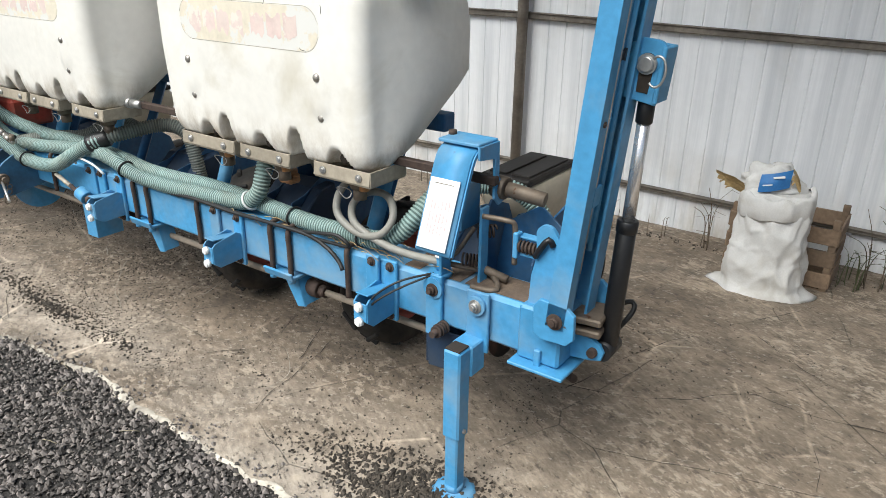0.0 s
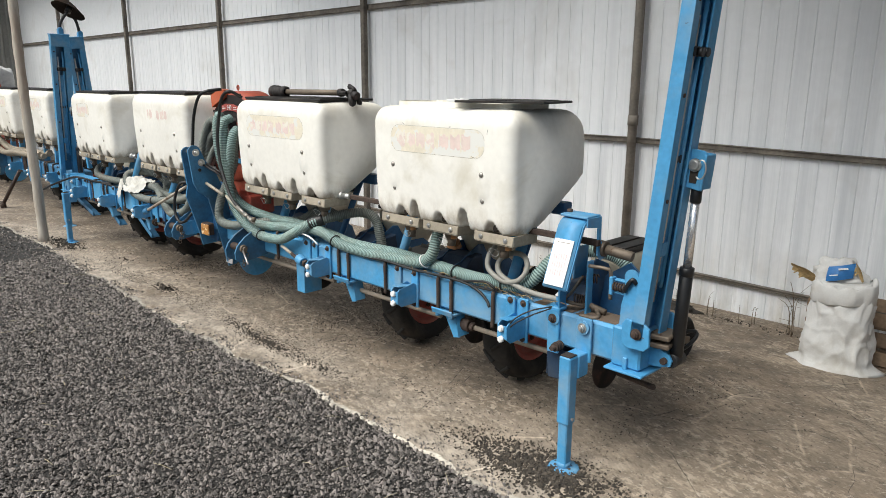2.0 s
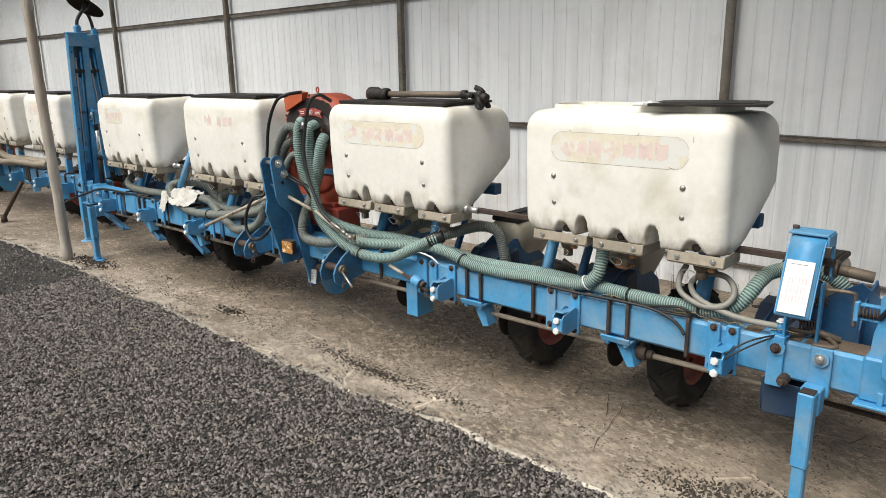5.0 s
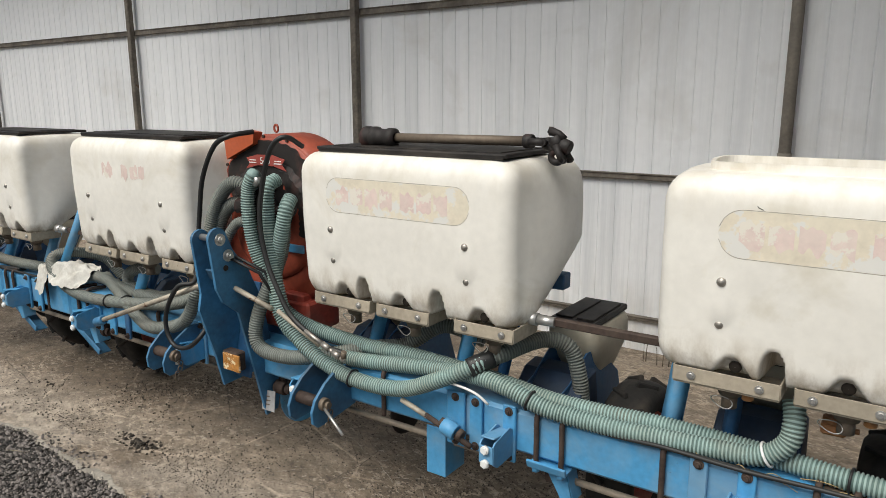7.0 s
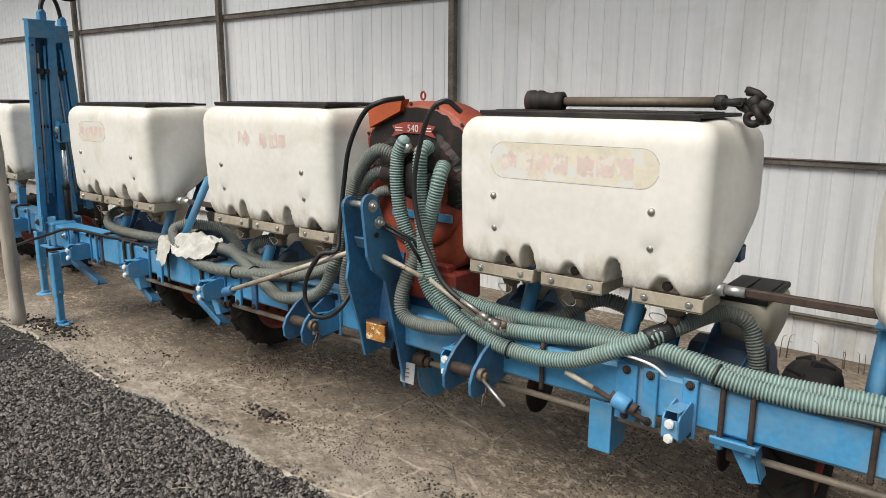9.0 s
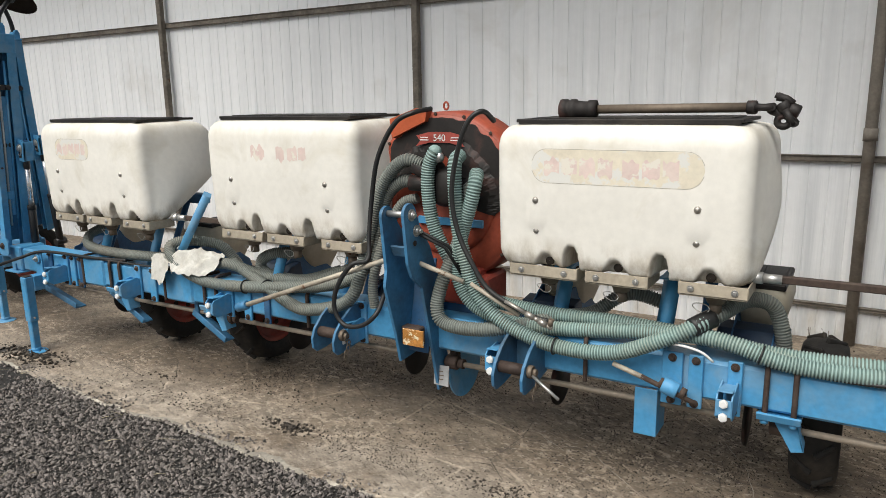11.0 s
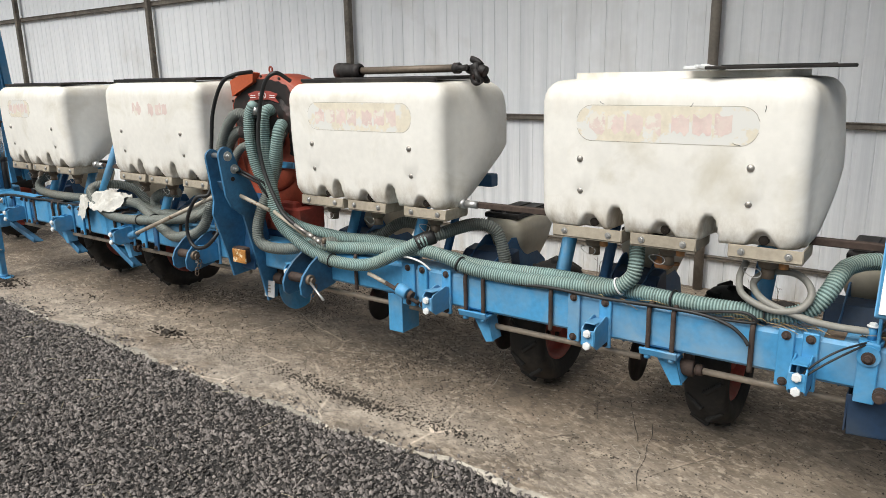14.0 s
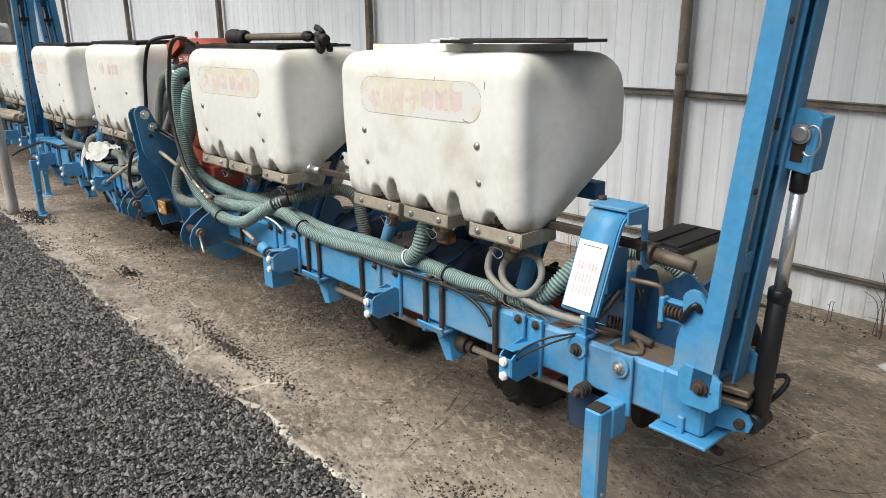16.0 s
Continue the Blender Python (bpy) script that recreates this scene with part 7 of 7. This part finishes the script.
# ---- loose stone, soil and cracks ----
rng = np.random.default_rng(3)


def scatter(name, spots, mat, label, category, sink=0.3):
    """Small angular stones as one mesh: rows of x, y, z, size."""
    base = np.array([(0.9, 0.2, -0.1), (0.1, 0.95, 0.05), (-0.95, 0.1, -0.05), (-0.1, -0.9, 0.1), (0.15, 0.1, 0.75), (-0.1, 0.05, -0.7)])
    tri = np.array([(0, 1, 4), (1, 2, 4), (2, 3, 4), (3, 0, 4), (1, 0, 5), (2, 1, 5), (3, 2, 5), (0, 3, 5)])
    n = len(spots)
    v = np.repeat(base[None], n, 0) * rng.uniform(0.6, 1.35, (n, 6, 3))
    a = rng.uniform(0, math.tau, n)
    ca, sa = np.cos(a), np.sin(a)
    x = v[..., 0] * ca[:, None] - v[..., 1] * sa[:, None]
    y = v[..., 0] * sa[:, None] + v[..., 1] * ca[:, None]
    t = rng.uniform(-0.9, 0.9, n)
    z = v[..., 2] * np.cos(t)[:, None] + x * np.sin(t)[:, None]
    v = np.stack([x, y, z * 1.1], -1) * spots[:, 3][:, None, None] + spots[:, None, :3]
    f = (tri[None] + 6 * np.arange(n)[:, None, None]).reshape(-1, 3)
    me = bpy.data.meshes.new(name)
    me.from_pydata(v.reshape(-1, 3).tolist(), [], f.tolist())
    me.materials.append(mat)
    return tagged(new(name, me), label, category, "", "stuff")


x = np.concatenate([rng.uniform(-6.6, 0.9, 125000), rng.uniform(-13, 1.6, 60000)])
y = np.concatenate([rng.uniform(-0.95, 1.34, 125000), rng.uniform(-2.0, 1.34, 60000)])
ok = np.array([yy < edge_y(xx) - 0.004 + 0.03 * max(0.0, noise.noise(V(xx * 5, 1, 1))) for xx, yy in zip(x, y)])
low = np.concatenate([np.full(125000, -0.95), np.full(60000, -2.0)])
fade = np.minimum((y - low) / 0.6, np.minimum((x + 13) / 1.5, np.where(low > -1, (0.9 - x) / 0.8, (1.6 - x) / 0.8)))
ok &= rng.random(len(x)) < fade
x, y = x[ok], y[ok]
s = 0.0036 + 0.0105 * rng.random(len(x)) ** 2.2
z = np.array([ground_at(a, b).z for a, b in zip(x, y)]) + s * 0.35 + 0.004
z = np.where(y > 1.14, np.maximum(z, 0.0), z)

n_on = 2600
xo = rng.uniform(-9, 0.8, n_on)
eo = np.array([edge_y(a) for a in xo])
yo = eo + np.abs(rng.normal(0, 0.05, n_on))
so = 0.003 + 0.007 * rng.random(n_on) ** 2
keep = np.array([noise.noise(V(a * 2.1, 4, 4)) + 0.5 * noise.noise(V(a * 7, 4, 4)) > -0.05 for a in xo])
x, y, z, s = np.concatenate([x, xo[keep]]), np.concatenate([y, yo[keep]]), np.concatenate([z, so[keep] * 0.3 + 0.002]), np.concatenate([s, so[keep]])
scatter("gravel", np.stack([x, y, z, s], -1), gravel_stone, "dark grey crushed stone", "gravel")


def clods(cx, cy, rx, ry, n, s0, s1):
    out = []
    for k in range(n):
        a, r = rng.uniform(0, math.tau), rng.random() ** 0.8
        px, py = cx + rx * r * math.cos(a), cy + ry * r * math.sin(a)
        s = rng.uniform(s0, s1) * (1.2 - 0.6 * r)
        out.append((px, py, floor_z(py) + s * 0.3, s))
    return out


rows = []
for cx, cy, rx, ry, n, s0, s1 in ((-0.95, 1.38, 0.40, 0.20, 1700, 0.002, 0.016), (-1.15, 1.33, 0.5, 0.10, 700, 0.002, 0.010), (-3.15, 1.36, 0.6, 0.08, 600, 0.002, 0.010), (-0.95, 1.42, 0.55, 0.22, 420, 0.003, 0.011), (-1.35, 1.42, 0.30, 0.12, 160, 0.003, 0.009), (-3.6, 1.40, 0.35, 0.10, 170, 0.003, 0.011), (-2.55, 1.36, 0.25, 0.07, 110, 0.003, 0.010), (-4.75, 1.42, 0.22, 0.07, 130, 0.004, 0.016), (-7.0, 1.38, 0.45, 0.14, 260, 0.005, 0.018), (-5.9, 1.55, 0.5, 0.2, 60, 0.003, 0.01), (-3.2, 1.9, 2.5, 0.6, 420, 0.002, 0.007), (-0.8, 2.6, 1.3, 1.1, 420, 0.002, 0.006), (-1.9, 1.55, 1.4, 0.25, 380, 0.002, 0.006), (-5.0, 1.7, 2.4, 0.35, 300, 0.002, 0.008), (-1.4, 4.15, 1.4, 0.08, 160, 0.004, 0.012)):
    rows += clods(cx, cy, rx, ry, n, s0, s1)
for k in range(70000):
    px, py = rng.uniform(-7.0, -0.6), rng.uniform(1.3, 3.0)
    d = noise.noise(V(px * 0.9, py * 1.4, 3)) + 0.6 * noise.noise(V(px * 3.5, py * 4, 6)) + 0.55 * (1 - abs(px + 3.9) / 2.2)
    if d > rng.uniform(0.0, 0.75):
        s = 0.0013 + 0.0045 * rng.random() ** 2
        rows.append((px, py, floor_z(py) + s * 0.2, s))
rows = [r for r in rows if r[1] > edge_y(r[0]) and r[1] < 4.3]
scatter("soil_crumbs", np.array(rows), soil, "dark soil crumbs scattered on the slab", "soil")

# broken pale concrete along the slab's edge
rows = []
for k in range(1300):
    px = rng.uniform(-12, 0.8)
    e = edge_y(px)
    s = rng.uniform(0.003, 0.011)
    rows.append((px, e + rng.normal(0.0, 0.011), -0.004 + s * 0.1, s))
scatter("concrete_crumbs", np.array(rows), concrete_edge, "pale broken concrete crumbs along the slab edge", "rubble")

# pale worn lip of the slab, ragged and broken
bm = B()
prev = None
for i in range(1140):
    x = -13 + 0.0125 * i
    e = edge_y(x)
    w = 0.009 + 0.024 * noise.noise(V(x * 1.6, 9, 1)) + 0.016 * noise.noise(V(x * 7, 4, 1)) + 0.010 * noise.noise(V(x * 31, 4, 1))
    if w < 0.001:
        prev = None
        continue
    row = [bm.verts.new((x, e - 0.006 - 0.4 * w, -0.006)), bm.verts.new((x, e + 0.001, 0.0035)), bm.verts.new((x, e + w, 0.0032))]
    if prev:
        for k in range(2):
            bm.faces.new((prev[k], row[k], row[k + 1], prev[k + 1])).smooth = True
    prev = row
bmesh.ops.delete(bm, geom=[v for v in bm.verts if not v.link_faces], context="VERTS")
solid("slab_lip", bm, concrete_edge, "pale broken lip of the concrete slab", "slab edge", kind="structure")

# cracks as thin recessed-looking strips of dark grit
CRACKS = [[(-0.91, 2.18), (-0.79, 2.61), (-0.62, 2.98), (-0.28, 3.64)], [(-0.91, 2.21), (-0.59, 2.33), (-0.23, 2.68), (-0.1, 2.83)], [(-0.33, 2.58), (-0.13, 2.56), (0.12, 2.6)], [(-0.42, 3.08), (-0.1, 2.83), (0.1, 2.84)], [(-0.12, 2.57), (-0.06, 2.35), (-0.02, 2.13)], [(-1.0, 3.14), (-0.86, 3.82), (-0.74, 4.31)], [(-2.67, 1.61), (-2.53, 1.82), (-2.46, 1.99)], [(-2.3, 1.31), (-2.22, 1.53), (-1.98, 1.74)], [(-3.82, 1.53), (-3.3, 1.7), (-3.22, 1.79)], [(-6.31, 1.29), (-6.32, 1.76)], [(-1.89, 1.72), (-2.1, 2.17)], [(-1.75, 1.37), (-1.89, 1.92)]]
PALE = [[(-3.14, 2.57), (-2.87, 2.28), (-2.73, 2.02), (-2.66, 1.71), (-2.62, 1.49)], [(-3.34, 1.86), (-3.06, 1.63), (-2.83, 1.52)], [(-4.91, 2.33), (-4.21, 2.08), (-3.84, 2.02), (-3.48, 1.84)], [(-4.13, 1.48), (-3.88, 1.71)], [(-2.0, 1.76), (-1.84, 1.61), (-1.81, 1.43)]]
for c in CRACKS + PALE:
    pts = spline([(px, py, 0) for px, py in c], 0.015)
    bm = B()
    prev = None
    for i, p in enumerate(pts):
        p = p + V(0.02 * noise.noise(p * 7), 0.02 * noise.noise(p * 7 + V(9, 0, 0)), 0)
        w = 0.0042 * max(0.05, 0.5 * noise.noise(p * 6) + 0.35 * noise.noise(p * 21) + 0.25)
        t = (pts[min(i + 1, len(pts) - 1)] - pts[max(i - 1, 0)]).normalized()
        q = V(-t.y, t.x, 0) * w
        z = floor_z(p.y) + 0.0055
        row = [bm.verts.new((p.x + q.x, p.y + q.y, z)), bm.verts.new((p.x - q.x, p.y - q.y, z))]
        if prev:
            bm.faces.new((prev[0], row[0], row[1], prev[1]))
        prev = row
    solid("floor_crack", bm, concrete_edge if c in PALE else soil, "pale dust-filled crack in the concrete" if c in PALE else "dirt-filled crack in the concrete", "crack", "cracks in the slab", "structure")

# bits of dry straw on the stones
bm = B()
rs = random.Random(8)
for k in range(110):
    x, y, a, L = rs.uniform(-9, 0.3), rs.uniform(-0.5, 1.15), rs.uniform(0, math.tau), rs.uniform(0.03, 0.11)
    z = ground_at(x, y).z + 0.014
    p, q = V(x, y, z), V(math.cos(a) * L, math.sin(a) * L, rs.uniform(-0.002, 0.008))
    sweep(bm, [p, p + q * 0.5 + V(0, 0, 0.004), p + q], 0.0013, 4)
solid("straw", bm, straw, "bits of pale dry straw on the crushed stone", "straw", kind="stuff")
